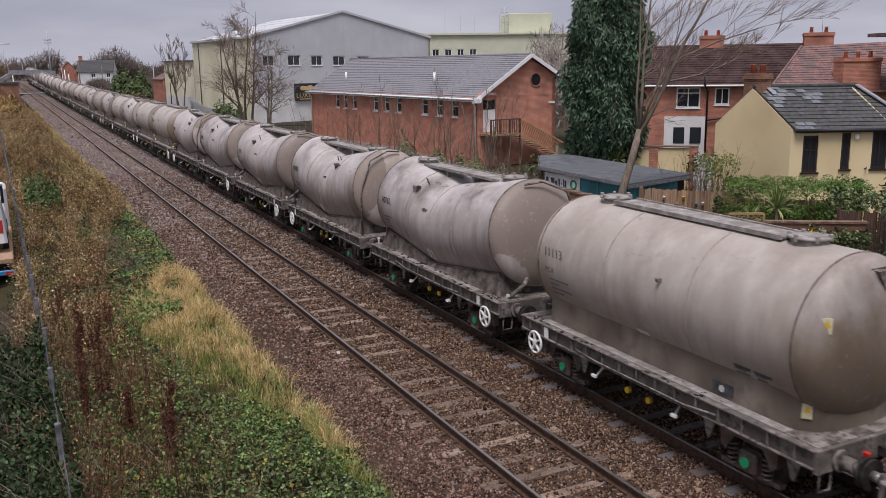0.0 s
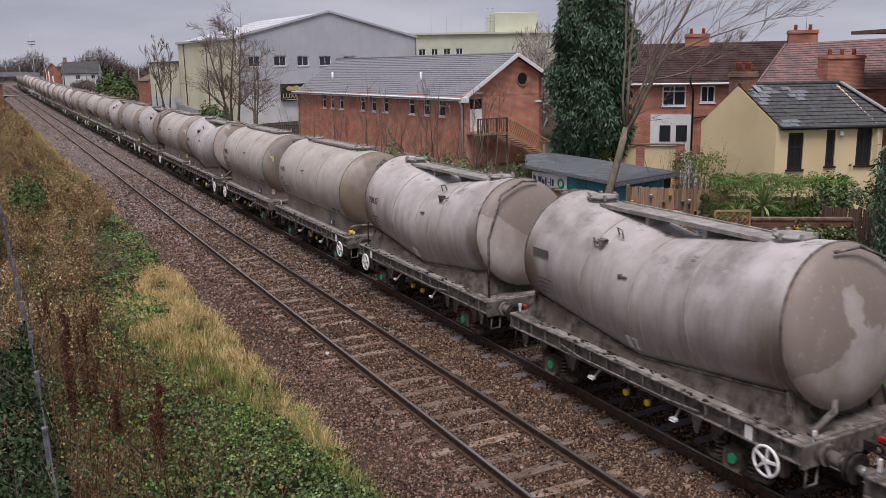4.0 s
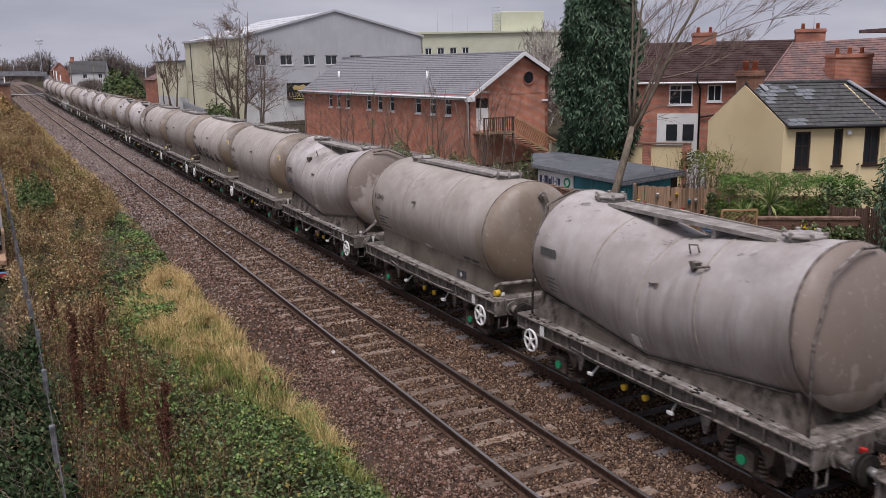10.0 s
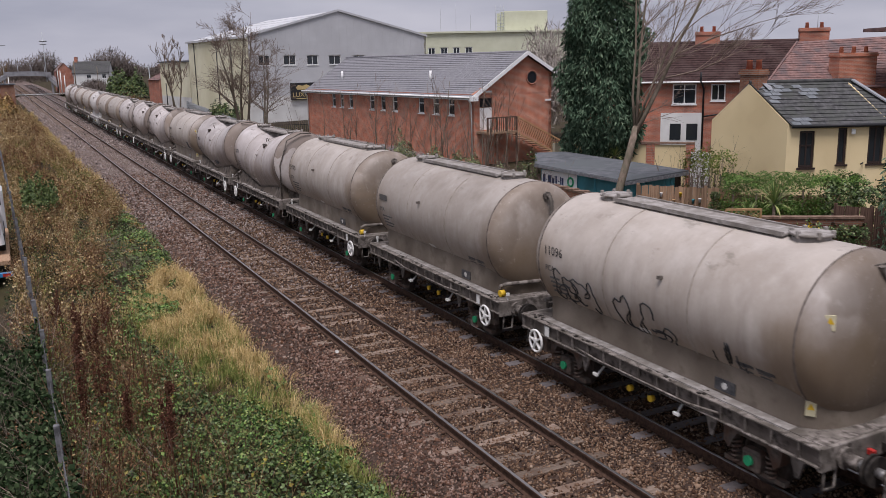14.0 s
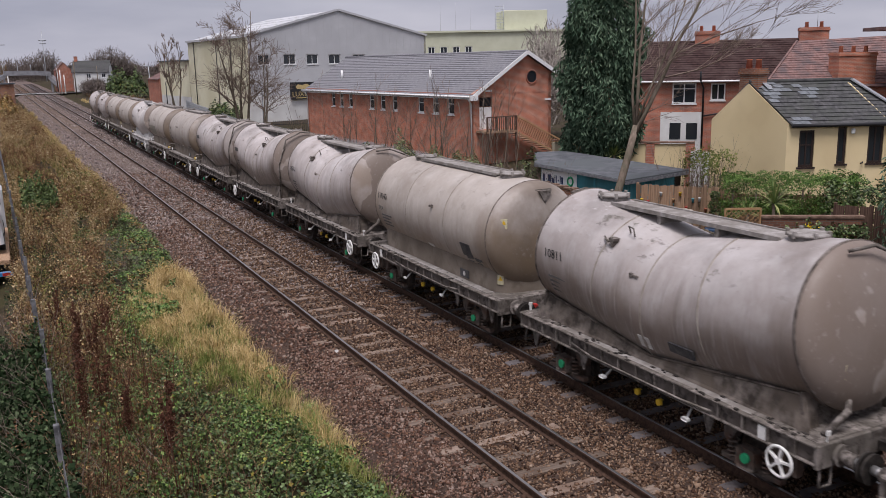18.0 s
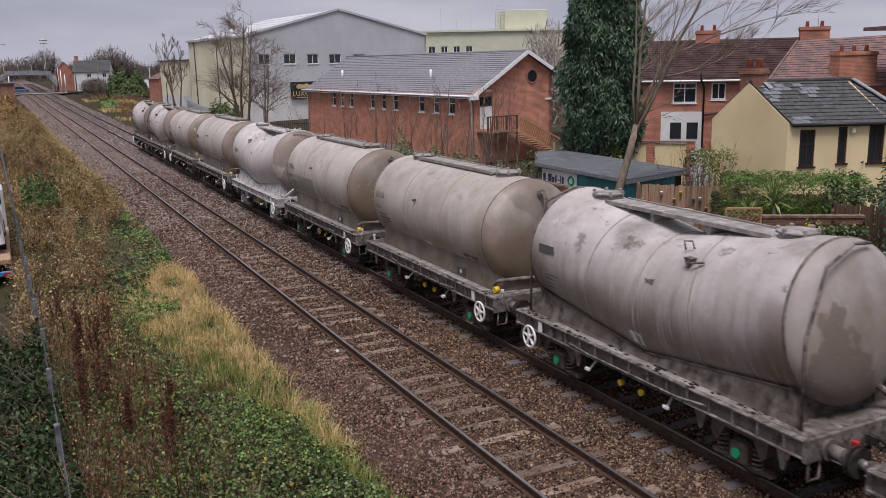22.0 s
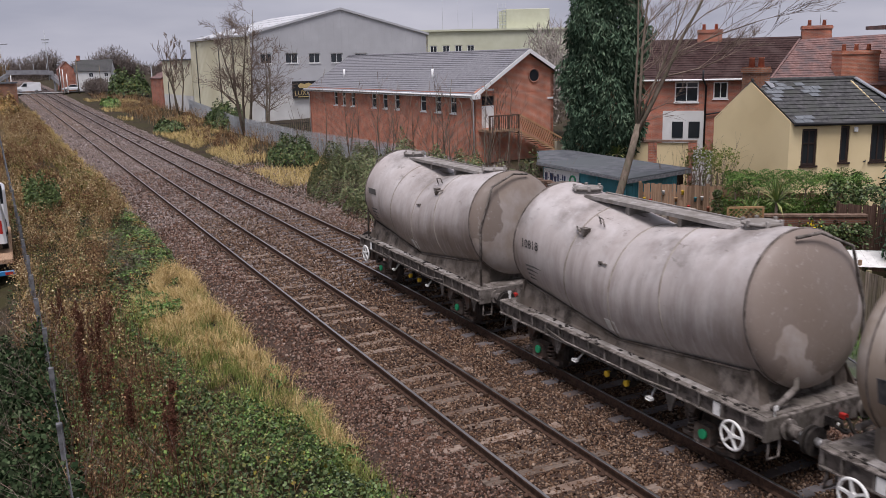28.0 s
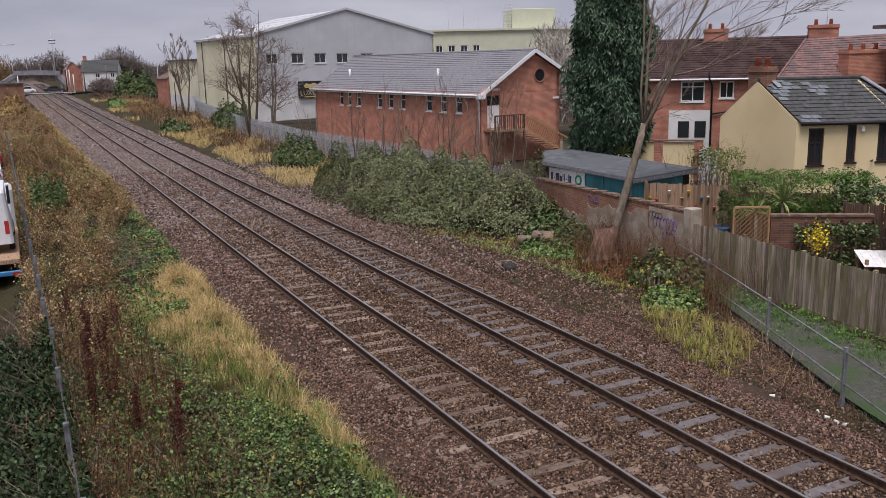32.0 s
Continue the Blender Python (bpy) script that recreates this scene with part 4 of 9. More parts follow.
for k, kind, number in TRAIN:
    master = MASTERS[kind[0]]
    turned = kind[1] == "r"
    start = wagon_pose(k, 0, turned)
    if kind[0] not in USED:
        USED.add(kind[0])
        w = master
        w.matrix_basis = start
    else:
        w = copy_thing(master, start)
    WAGONS.append((k, turned, w, kind, number))
for k, turned, w, kind, number in WAGONS:
    spin = pose(0, 0, 0, 0, 0, 180 if turned else 0)
    sag = kind[0] != "s"
    xs = -1.29 if sag else -1.305
    if number:
        yq, zq = (3.1, 2.72) if sag else (3.15, 2.80)
        writing(number, 0.27, M_BLACK if k not in (0, 3, 17, 23, 24, 25) else M_GREYMARK, w, spin @ Matrix.Translation((xs - 0.004, yq, zq)) @ FACE, "number", "black stencilled running number")
    else:
        part("number", Geo().box(xs - 0.006, xs, 2.55, 3.1, 2.78, 2.95), M_GREYMARK, w, "worn illegible number", spin)
    # faded data lines below the number
    zb = 2.30
    xb = -math.sqrt(max(0.01, (1.285 if sag else 1.30) ** 2 - ((2.66 if sag else 2.63) - zb) ** 2)) - 0.012
    for i in range(4):
        xb = -math.sqrt((1.285 if sag else 1.30) ** 2 - ((2.66 if sag else 2.63) - zb + 0.1 * i) ** 2) - 0.014
        part("data_line", Geo().box(xb, xb + 0.008, 2.98 - rw.uniform(0.3, 0.75), 2.98, zb - 0.1 * i, zb - 0.1 * i + 0.04), M_GREYMARK, w, "faded line of data lettering", spin)
    zc, R = (2.29, 1.285) if sag else (2.63, 1.30)
    # the white panel low on the flank
    za = 1.92 if not sag else 1.80
    x1 = -math.sqrt(R * R - (za - zc) ** 2)
    x0 = -math.sqrt(R * R - (za - 0.24 - zc) ** 2)
    yp = -0.05 + rw.uniform(-0.1, 0.1)
    g = Geo().add([(x1 - 0.012, yp, za), (x1 - 0.012, yp + 0.3, za), (x0 - 0.012, yp + 0.3, za - 0.24), (x0 - 0.012, yp, za - 0.24), (x1 + 0.01, yp, za), (x1 + 0.01, yp + 0.3, za), (x0 + 0.01, yp + 0.3, za - 0.24), (x0 + 0.01, yp, za - 0.24)], [(0, 1, 2, 3), (7, 6, 5, 4), (0, 4, 5, 1), (1, 5, 6, 2), (2, 6, 7, 3), (3, 7, 4, 0)])
    part("plate", g, M_PLATE, w, "dusty white plate", spin)
    if turned and not sag or k in (3, 8, 18):
        spots = ((3.05, -3.40), (1.56, -3.0)) if not sag else ((2.1, -3.6),)
        for z, y in spots:
            if sag:
                seat = spin @ Matrix.Translation((-0.55, -3.785, z)) @ Matrix.Rotation(radians(0), 4, "Z")
            elif z > 2:
                seat = spin @ Matrix.Translation((-0.97, -3.675, 2.9)) @ Matrix.Rotation(radians(-37), 4, "Z")
            else:
                seat = spin @ Matrix.Translation((-0.915, -3.41, 1.5)) @ Matrix.Rotation(radians(-51), 4, "Z")
            st = part("warning_label", Geo().box(-0.075, 0.075, -0.012, 0.012, 0, 0.23), M_LABEL, w, "pale yellow overhead-wire warning label", seat)
            part("warning_triangle", Geo().prism([(-0.055, 0.10), (0.055, 0.10), (0.0, 0.205)], -0.016, -0.012, 1), M_YELLOW, st, "yellow warning triangle")
    if not sag:
        fx = lambda z: -math.sqrt(R * R - (z - zc) ** 2) - 0.006
        writing("PCA", 0.17, M_GREYMARK, w, spin @ Matrix.Translation((fx(2.5) - 0.002, 3.1, 2.46)) @ FACE, "class_lettering", "faded black class letters")
        for y, wd in ((-2.12, 0.36), (-2.55, 0.36)):
            g = Geo().add([(fx(2.02), y - wd, 2.02), (fx(2.02), y, 2.02), (fx(1.76), y, 1.76), (fx(1.76), y - wd, 1.76), (fx(2.02) + 0.02, y - wd, 2.02), (fx(2.02) + 0.02, y, 2.02), (fx(1.76) + 0.02, y, 1.76), (fx(1.76) + 0.02, y - wd, 1.76)], [(0, 1, 2, 3), (7, 6, 5, 4), (0, 4, 5, 1), (1, 5, 6, 2), (2, 6, 7, 3), (3, 7, 4, 0)])
            pl = part("data_panel", g, M_PLATEBLACK, w, "worn blue-black data panel", spin)
            g = Geo()
            for i in range(3):
                z = 1.96 - i * 0.07
                g.box(fx(z) - 0.006, fx(z) + 0.002, y - wd * rw.uniform(0.6, 0.9), y - 0.03, z - 0.02, z)
            part("data_line", g, M_GREYMARK, pl, "faded pale data lettering")
        part("load_panel", Geo().box(-1.052, -1.03, -2.05, -1.6, 1.36, 1.56), M_PLATEBLACK, w, "small black load panel", spin)
        part("load_mark", Geo().disc((-1.055, -1.82, 1.46), (1, 0, 0), 0.06, 0.01, 12), M_PLATE, w, "round white mark", spin)
    if k in (19, 12, 8, 27, 18):
        z, y, wd, hg = {19: (2.0, -2.5, 0.5, 0.34), 12: (2.35, 2.75, 0.45, 0.35), 8: (2.35, 2.75, 0.45, 0.33), 27: (2.2, 2.7, 0.5, 0.36), 18: (1.72, -1.3, 0.6, 0.18)}[k]
        xa, xc = -math.sqrt(R * R - (z + hg - zc) ** 2) - 0.012, -math.sqrt(R * R - (z - zc) ** 2) - 0.012
        part("data_panel", Geo().add([(xa, y, z + hg), (xa, y + wd, z + hg), (xc, y + wd, z), (xc, y, z), (xa + 0.04, y, z + hg), (xa + 0.04, y + wd, z + hg), (xc + 0.04, y + wd, z), (xc + 0.04, y, z)], [(0, 1, 2, 3), (7, 6, 5, 4), (0, 4, 5, 1), (1, 5, 6, 2), (2, 6, 7, 3), (3, 7, 4, 0)]), M_PLATEBLACK, w, "worn black data panel", spin)
    if k == 14:
        # black scrawl along the flank: bulging outlines, no letters
        rnd = random.Random(5)
        for i, (cy, ry, rz_, base) in enumerate(((2.62, 0.22, 0.3, 2.2), (2.3, 0.2, 0.26, 2.17), (1.95, 0.24, 0.24, 2.2), (1.62, 0.18, 0.26, 2.12), (2.45, 0.34, 0.16, 2.05), (0.62, 0.2, 0.36, 2.1), (0.28, 0.24, 0.3, 2.0), (-0.1, 0.26, 0.34, 2.08), (-0.5, 0.24, 0.2, 1.9), (-0.05, 0.46, 0.16, 1.86))):
            p1, p2 = rnd.uniform(0, 6), rnd.uniform(0, 6)
            pts = []
            for n_ in range(19):
                a = p1 + (5.6 if i % 3 else 4.4) * n_ / 18
                q = 1 + 0.28 * math.sin(3 * a + p2) + 0.14 * math.sin(5 * a + p1)
                z = base + rz_ * q * math.sin(a)
                pts.append((-math.sqrt(R * R - (z - zc) ** 2) - 0.004, cy + ry * q * math.cos(a), z))
            part("graffiti", Geo().tube(pts, 0.017, 4), M_BLACK, w, "looping black spray-painted scrawl", spin)
        for i in range(9):
            y, z0 = -1.75 - 0.05 * i + rnd.uniform(-0.2, 0.2), rnd.uniform(2.0, 2.3)
            part("graffiti", Geo().tube([(-math.sqrt(R * R - (z - zc) ** 2) - 0.003, y, z) for z in (z0, z0 - 0.12, z0 - rnd.uniform(0.2, 0.4))], 0.014, 4), M_BLACK, w, "run of black paint", spin)
    if k == 24:
        # an older name painted out in grey-green
        g = Geo()
        for i in range(5):
            z0, z1 = 1.95 + i * 0.13, 2.08 + i * 0.13
            g.add([(-math.sqrt(R * R - (z - zc) ** 2) - 0.005, y, z) for z, y in ((z0, 0.25), (z0, 2.75), (z1, 2.75), (z1, 0.25))], [(0, 1, 2, 3)])
        g.weld = True
        part("paint_patch", g, M_PAINTOUT, w, "dull grey-green painted-out panel", spin)
    if k == 7:
        g = Geo()
        for i in range(6):
            z0, z1 = 2.2 + i * 0.12, 2.32 + i * 0.12
            g.add([(-math.sqrt(R * R - (z - zc) ** 2) - 0.006, y, z) for z, y in ((z0, -3.2), (z0, -2.95), (z1, -2.95), (z1, -3.2))], [(0, 1, 2, 3)])
        g.weld = True
        part("paint_patch", g, M_MINT, w, "faded mint-green paint patch", spin)


# ---- buildings and boundary walls ----
M_BRICK = brickwork("brick_red_office", (0.60, 0.205, 0.115), (0.46, 0.145, 0.085), (0.54, 0.40, 0.32))
M_BRICKOLD = brickwork("brick_terrace", (0.50, 0.17, 0.10), (0.36, 0.115, 0.075), (0.40, 0.30, 0.245))
M_BRICKWALL = brickwork("brick_garden_wall", (0.34, 0.14, 0.075), (0.20, 0.08, 0.05), (0.27, 0.22, 0.18))
M_BRICKDARK = brickwork("brick_garden_dark", (0.20, 0.085, 0.05), (0.11, 0.045, 0.03), (0.16, 0.125, 0.10))
M_RENDERWALL = surf("cracked_render", (0.25, 0.20, 0.155), (0.43, 0.37, 0.30), 2.2, 0.95, 0, 0.5, (0.27, 0.185, 0.135), 0.6)
M_CREAM = surf("cream_render", (0.72, 0.585, 0.345), (0.79, 0.655, 0.40), 1.2, 0.9, 0, 0.2, (0.66, 0.53, 0.31), 0.5)
M_WHITEWALL = surf("white_render", (0.62, 0.62, 0.60), (0.74, 0.74, 0.72), 1.5, 0.9, 0, 0.15, (0.55, 0.54, 0.52), 0.5)
M_TILE = surf("roof_tiles_grey", (0.15, 0.15, 0.163), (0.25, 0.247, 0.262), 5, 0.8, 0, 0.3, (0.20, 0.198, 0.21), 0.2, tint=0.06)
M_TILEBROWN = surf("roof_tiles_brown", (0.03, 0.018, 0.017), (0.065, 0.038, 0.035), 5, 0.9, 0, 0.3, (0.075, 0.05, 0.047), 0.2, tint=0.08)
M_TILERED = surf("roof_tiles_faded", (0.16, 0.09, 0.08), (0.27, 0.17, 0.155), 5, 0.85, 0, 0.3, (0.13, 0.10, 0.10), 0.3, tint=0.08)
M_SLATE = surf("roof_slate", (0.045, 0.045, 0.047), (0.105, 0.103, 0.104), 6, 0.85, 0, 0.3, (0.07, 0.073, 0.067), 0.3, tint=0.12)
M_SLATEPALE = surf("roof_slate_pale", (0.12, 0.13, 0.14), (0.19, 0.205, 0.22), 6, 0.7, 0, 0.2, tint=0.1)
M_FELT = surf("roof_felt", (0.08, 0.085, 0.095), (0.15, 0.155, 0.165), 2, 0.85, 0, 0.3, (0.11, 0.12, 0.125), 0.3)
M_CLADGREY = surf("cladding_grey", (0.50, 0.505, 0.52), (0.56, 0.565, 0.58), 0.7, 0.7, 0.0, 0.0, (0.47, 0.475, 0.49), 0.3)
M_CLADCREAM = surf("cladding_cream", (0.72, 0.685, 0.50), (0.80, 0.77, 0.58), 0.6, 0.7, 0.0, 0.0, (0.64, 0.60, 0.42), 0.3)
M_CLADGREEN = surf("cladding_pale_green", (0.54, 0.55, 0.41), (0.61, 0.62, 0.48), 0.6, 0.7, 0.0, 0.0)
M_UPVC = plain("white_upvc", (0.80, 0.80, 0.79), 0.35, 0, 0.03)
M_TEAL = surf("teal_painted_boards", (0.055, 0.23, 0.27), (0.09, 0.32, 0.37), 3, 0.75, 0, 0.2, (0.06, 0.19, 0.21), 0.3, stretch=(3, 3, 0.3))
M_TIMBER = surf("fence_timber_grey", (0.125, 0.097, 0.073), (0.44, 0.365, 0.295), 5, 0.95, 0, 0.5, (0.18, 0.16, 0.085), 0.3, stretch=(6, 6, 0.3), tint=0.38, spread=(0.32, 0.68))
M_TIMBERBROWN = surf("fence_timber_brown", (0.20, 0.125, 0.08), (0.37, 0.25, 0.165), 5, 0.95, 0, 0.5, stretch=(6, 6, 0.35), tint=0.3)
M_TIMBERDARK = surf("timber_dark_red", (0.055, 0.032, 0.024), (0.15, 0.095, 0.072), 5, 0.9, 0, 0.4, stretch=(6, 6, 0.35), tint=0.2)
M_LATTICE = surf("lattice_timber", (0.34, 0.20, 0.10), (0.48, 0.31, 0.17), 5, 0.9, 0, 0.2, tint=0.1)
M_GALV = surf("galvanised_steel", (0.34, 0.36, 0.38), (0.48, 0.50, 0.52), 6, 0.6, 0.15, 0.1, tint=0.05)
M_CHIMNEYPOT = surf("terracotta", (0.33, 0.11, 0.07), (0.42, 0.16, 0.10), 5, 0.85, 0, 0.2)
M_FRAMEBROWN = plain("dark_brown_frame", (0.035, 0.022, 0.018), 0.5)
M_LEAD = surf("lead_flashing", (0.25, 0.26, 0.28), (0.36, 0.37, 0.39), 5, 0.6, 0.2, 0.1)
M_IRON = plain("black_iron", (0.02, 0.02, 0.022), 0.5)
M_NET = surf("net_curtain", (0.40, 0.40, 0.39), (0.58, 0.58, 0.57), 6, 0.9, 0, 0.2, stretch=(6, 1, 0.3))


def glazing():
    m = bpy.data.materials.new("window_glass")
    m.use_nodes = True
    b = m.node_tree.nodes["Principled BSDF"]
    b.inputs["Base Color"].default_value = (0.02, 0.025, 0.03, 1)
    b.inputs["Roughness"].default_value, b.inputs["Specular IOR Level"].default_value = 0.05, 0.6
    return m


M_GLASS = glazing()


def turned_to(p0, p1, z=0.0):
    """The pose whose x runs from p0 to p1 on plan and whose -y looks outward (to the right of that way)."""
    d = Vector((p1[0] - p0[0], p1[1] - p0[1], 0)).normalized()
    m = Matrix((( d.x, -d.y, 0, p0[0]), (d.y, d.x, 0, p0[1]), (0, 0, 1, z), (0, 0, 0, 1)))
    return m


def wall_geo(w, z0, z1, holes=(), thick=0.25, peak=None):
    """A wall in x and z with holes (x0, x1, z0, z1) through it; peak (x, z): a gable on top."""
    g = Geo()
    g.weld = True
    xs = sorted({0, w, *[h[0] for h in holes], *[h[1] for h in holes]})
    zs = sorted({z0, z1, *[h[2] for h in holes], *[h[3] for h in holes]})
    for a, b in zip(xs, xs[1:]):
        for c, d in zip(zs, zs[1:]):
            if any(h[0] <= (a + b) / 2 <= h[1] and h[2] <= (c + d) / 2 <= h[3] for h in holes):
                continue
            for y in (0, thick):
                g.add([(a, y, c), (b, y, c), (b, y, d), (a, y, d)], [(0, 1, 2, 3)])
    for a, b, c, d in holes:
        g.add([(a, 0, c), (b, 0, c), (b, 0, d), (a, 0, d), (a, thick, c), (b, thick, c), (b, thick, d), (a, thick, d)], [(0, 4, 5, 1), (1, 5, 6, 2), (2, 6, 7, 3), (3, 7, 4, 0)])
    g.add([(0, 0, z0), (w, 0, z0), (w, 0, z1), (0, 0, z1), (0, thick, z0), (w, thick, z0), (w, thick, z1), (0, thick, z1)], [(0, 4, 7, 3), (1, 2, 6, 5), (2, 3, 7, 6)])
    if peak:
        g.prism([(0, z1), (w, z1 if len(peak) < 3 else peak[2]), peak[:2]] if len(peak) < 3 else [(0, z1), (w, z1), (w, peak[2]), peak[:2]], 0, thick, 1)
    return g


def window(parent, a, b, c, d, frame_mat=None, bars=1, transom=0.0, sill=True, depth=0.06, dark=True):
    """A window in the hole (a, b, c, d) of its wall."""
    f = 0.085
    fm = frame_mat or M_UPVC
    win = part("window", Geo().box(a, b, depth, depth + 0.06, d - f, d).box(a, b, depth, depth + 0.06, c, c + f).box(a, a + f, depth, depth + 0.06, c + f, d - f).box(b - f, b, depth, depth + 0.06, c + f, d - f), fm, parent)
    n = bars + 1
    for i in range(1, n):
        x = a + (b - a) * i / n
        part("mullion", Geo().box(x - 0.03, x + 0.03, depth + 0.002, depth + 0.058, c + f, d - f), fm, win)
    if transom:
        part("transom", Geo().box(a + f, b - f, depth - 0.004, depth + 0.056, c + (d - c) * transom - 0.03, c + (d - c) * transom + 0.03), fm, win)
    for i in range(n):
        x0, x1 = a + (b - a) * i / n, a + (b - a) * (i + 1) / n
        part("pane", Geo().box(x0 + 0.02, x1 - 0.02, depth + 0.025, depth + 0.035, c + 0.02, d - 0.02), M_GLASS, win)
    if not dark:
        part("curtain", Geo().box(a + 0.03, b - 0.03, depth + 0.11, depth + 0.12, c + 0.03, d - 0.03), M_NET, win, "pale net curtain")
    if sill:
        part("sill", Geo().box(a - 0.06, b + 0.06, -0.06, depth, c - 0.07, c), fm, win)
    return win


def roof_slope(parent, a, b, c, d, mat, rows, cols, name="roof", label="", thick=0.03, lift=0.0):
    """Overlapping courses on the quad a b (eaves) c d (ridge), joined into one part."""
    a, b, c, d = (Vector(p) for p in (a, b, c, d))
    nrm = (b - a).cross(d - a).normalized()
    if nrm.z < 0:
        nrm = -nrm
    g = Geo()
    lefts, rights = [a - nrm * 0.05], [b - nrm * 0.05]
    for i in range(rows):
        for t, k in ((i / rows, thick), ((i + 1) / rows, 0.004)):
            lefts.append(a.lerp(d, t) + nrm * k)
            rights.append(b.lerp(c, t) + nrm * k)
    lefts.append(d - nrm * 0.05)
    rights.append(c - nrm * 0.05)
    n = len(lefts)
    g.add(lefts + rights, [(i, i + 1, n + i + 1, n + i) for i in range(n - 1)] + [(n - 1, 0, n, 2 * n - 1), tuple(range(n)), tuple(range(2 * n - 1, n - 1, -1))])
    return part(name, g, mat, parent, label)


# the two-storey brick office beside the line
OA, OU = Vector((19.66, 49.9, 0)), Vector((-0.092, 0.9957, 0))
ON = Vector((0.9957, 0.092, 0))


def on(s, y, z):
    p = OA + ON * s + OU * y
    return (p.x, p.y, z)


office = thing("brick_office", "red brick office building with a grey tiled roof", "building")
long_holes = [(26.8 - y1, 26.8 - y0, 3.2, 4.35) for y0, y1 in ((2.28, 3.08), (4.25, 5.05), (6.25, 7.05), (10.1, 10.85), (12.0, 12.75), (13.85, 14.6), (17.6, 18.3), (19.3, 20.0), (20.9, 21.6))]
wl = part("wall", wall_geo(26.8, -0.3, 4.62, long_holes), M_BRICK, office, "red brick long wall", turned_to(on(0, 26.8, 0), on(0, 0, 0)))
for h in long_holes:
    window(wl, *h, bars=0, transom=0.62, dark=False)
gh = [(0.48, 1.5, 2.3, 4.4)]
wg = part("wall", wall_geo(6.45, -0.3, 4.62, gh, 0.25, (4.2, 7.1, 5.85)), M_BRICK, office, "red brick gable wall", turned_to(on(0, 0, 0), on(6.45, 0, 0)))
part("wall", wall_geo(26.8, -0.3, 5.85), M_BRICK, office, "", turned_to(on(6.45, 0, 0), on(6.45, 26.8, 0)))
part("wall", wall_geo(6.45, -0.3, 4.62), M_BRICK, office, "", turned_to(on(6.45, 26.8, 0), on(0, 26.8, 0)))
dr = part("door", Geo().box(0.48, 1.5, 0.08, 0.14, 2.3, 3.75), M_UPVC, wg, "white upstairs fire door")
part("fanlight", Geo().box(0.55, 1.43, 0.07, 0.09, 3.8, 4.35), M_GLASS, dr)
part("round_window", Geo().disc((4.75, -0.01, 5.6), (0, 1, 0), 0.42, 0.06, 24), M_GLASS, wg, "round dark gable window")
part("round_window_rim", Geo().torus((4.75, -0.03, 5.6), 0.44, 0.05, 24, 6, 1), M_BRICKOLD, wg, "brick ring round the window")
for x in (1.2, 6.15):
    part("vent", Geo().box(x - 0.25, x + 0.25, -0.05, 0.0, 4.72 if x < 2 else 4.0, 4.84 if x < 2 else 4.12), M_UPVC, wg)
part("brick_band", Geo().box(0, 6.45, -0.012, 0.0, 4.55, 4.62), M_BRICKOLD, wg)
Z0, ZR = 4.55, 7.27
roof_slope(office, on(-0.35, -0.3, Z0 - 0.2), on(-0.35, 27.1, Z0 - 0.2), on(4.2, 27.1, ZR), on(4.2, -0.3, ZR), M_TILE, 22, 1, label="grey interlocking roof tiles")
roof_slope(office, on(7.0, -0.3, 5.68), on(7.0, 27.1, 5.68), on(4.2, 27.1, ZR), on(4.2, -0.3, ZR), M_TILE, 12, 1)
part("ridge", Geo().tube([on(4.2, -0.3, ZR), on(4.2, 27.1, ZR)], 0.1, 8), M_TILE, office)
part("bargeboard", Geo().beam(on(-0.38, -0.33, Z0 - 0.22), on(4.2, -0.33, ZR - 0.05), 0.05, 0.24), M_UPVC, office, "white bargeboard")
part("bargeboard", Geo().beam(on(4.2, -0.33, ZR - 0.05), on(7.1, -0.33, 5.6), 0.05, 0.24), M_UPVC, office, "white bargeboard")
part("box_end", Geo().beam(on(-0.45, -0.3, Z0 - 0.18), on(0.1, -0.3, Z0 - 0.18), 0.3, 0.3), M_UPVC, office)
part("fascia", Geo().beam(on(-0.33, -0.3, Z0 - 0.16), on(-0.33, 27.1, Z0 - 0.16), 0.04, 0.2), M_UPVC, office, "white fascia board")
part("gutter", Geo().tube([on(-0.42, -0.3, Z0 - 0.1), on(-0.42, 27.1, Z0 - 0.1)], 0.07, 8), M_UPVC, office, "white plastic gutter")
part("downpipe", Geo().tube([on(-0.42, 0.1, Z0 - 0.12), on(-0.1, 0.1, Z0 - 0.55), on(-0.1, 0.1, -0.2)], 0.05, 8), M_UPVC, office, "white downpipe")
part("downpipe", Geo().tube([on(-0.42, 26.6, Z0 - 0.12), on(-0.1, 26.6, Z0 - 0.55), on(-0.1, 26.6, -0.2)], 0.05, 8), M_UPVC, office, "white downpipe")
for s, y in ((1.4, 22.3), (1.3, 7.4)):
    part("roof_vent", Geo().tube([on(s, y, 5.3), on(s, y, 6.15)], 0.09, 10), M_UPVC, office, "white roof vent pipe")
st = part("landing", Geo().box(0.2, 2.6, -1.3, -0.02, 2.12, 2.25), M_TIMBERBROWN, office, "timber landing outside the upstairs door", turned_to(on(0, 0, 0), on(6.45, 0, 0)))
for i in range(12):
    part("stair_tread", Geo().box(2.6 + i * 0.42, 3.04 + i * 0.42, -1.25, -0.1, 1.95 - i * 0.185, 2.0 - i * 0.185), M_TIMBERBROWN, st)
for x in (0.25, 1.0, 1.75, 2.55):
    part("post", Geo().box(x - 0.05, x + 0.05, -1.28, -1.18, -0.3, 3.15), M_TIMBERDARK, st)
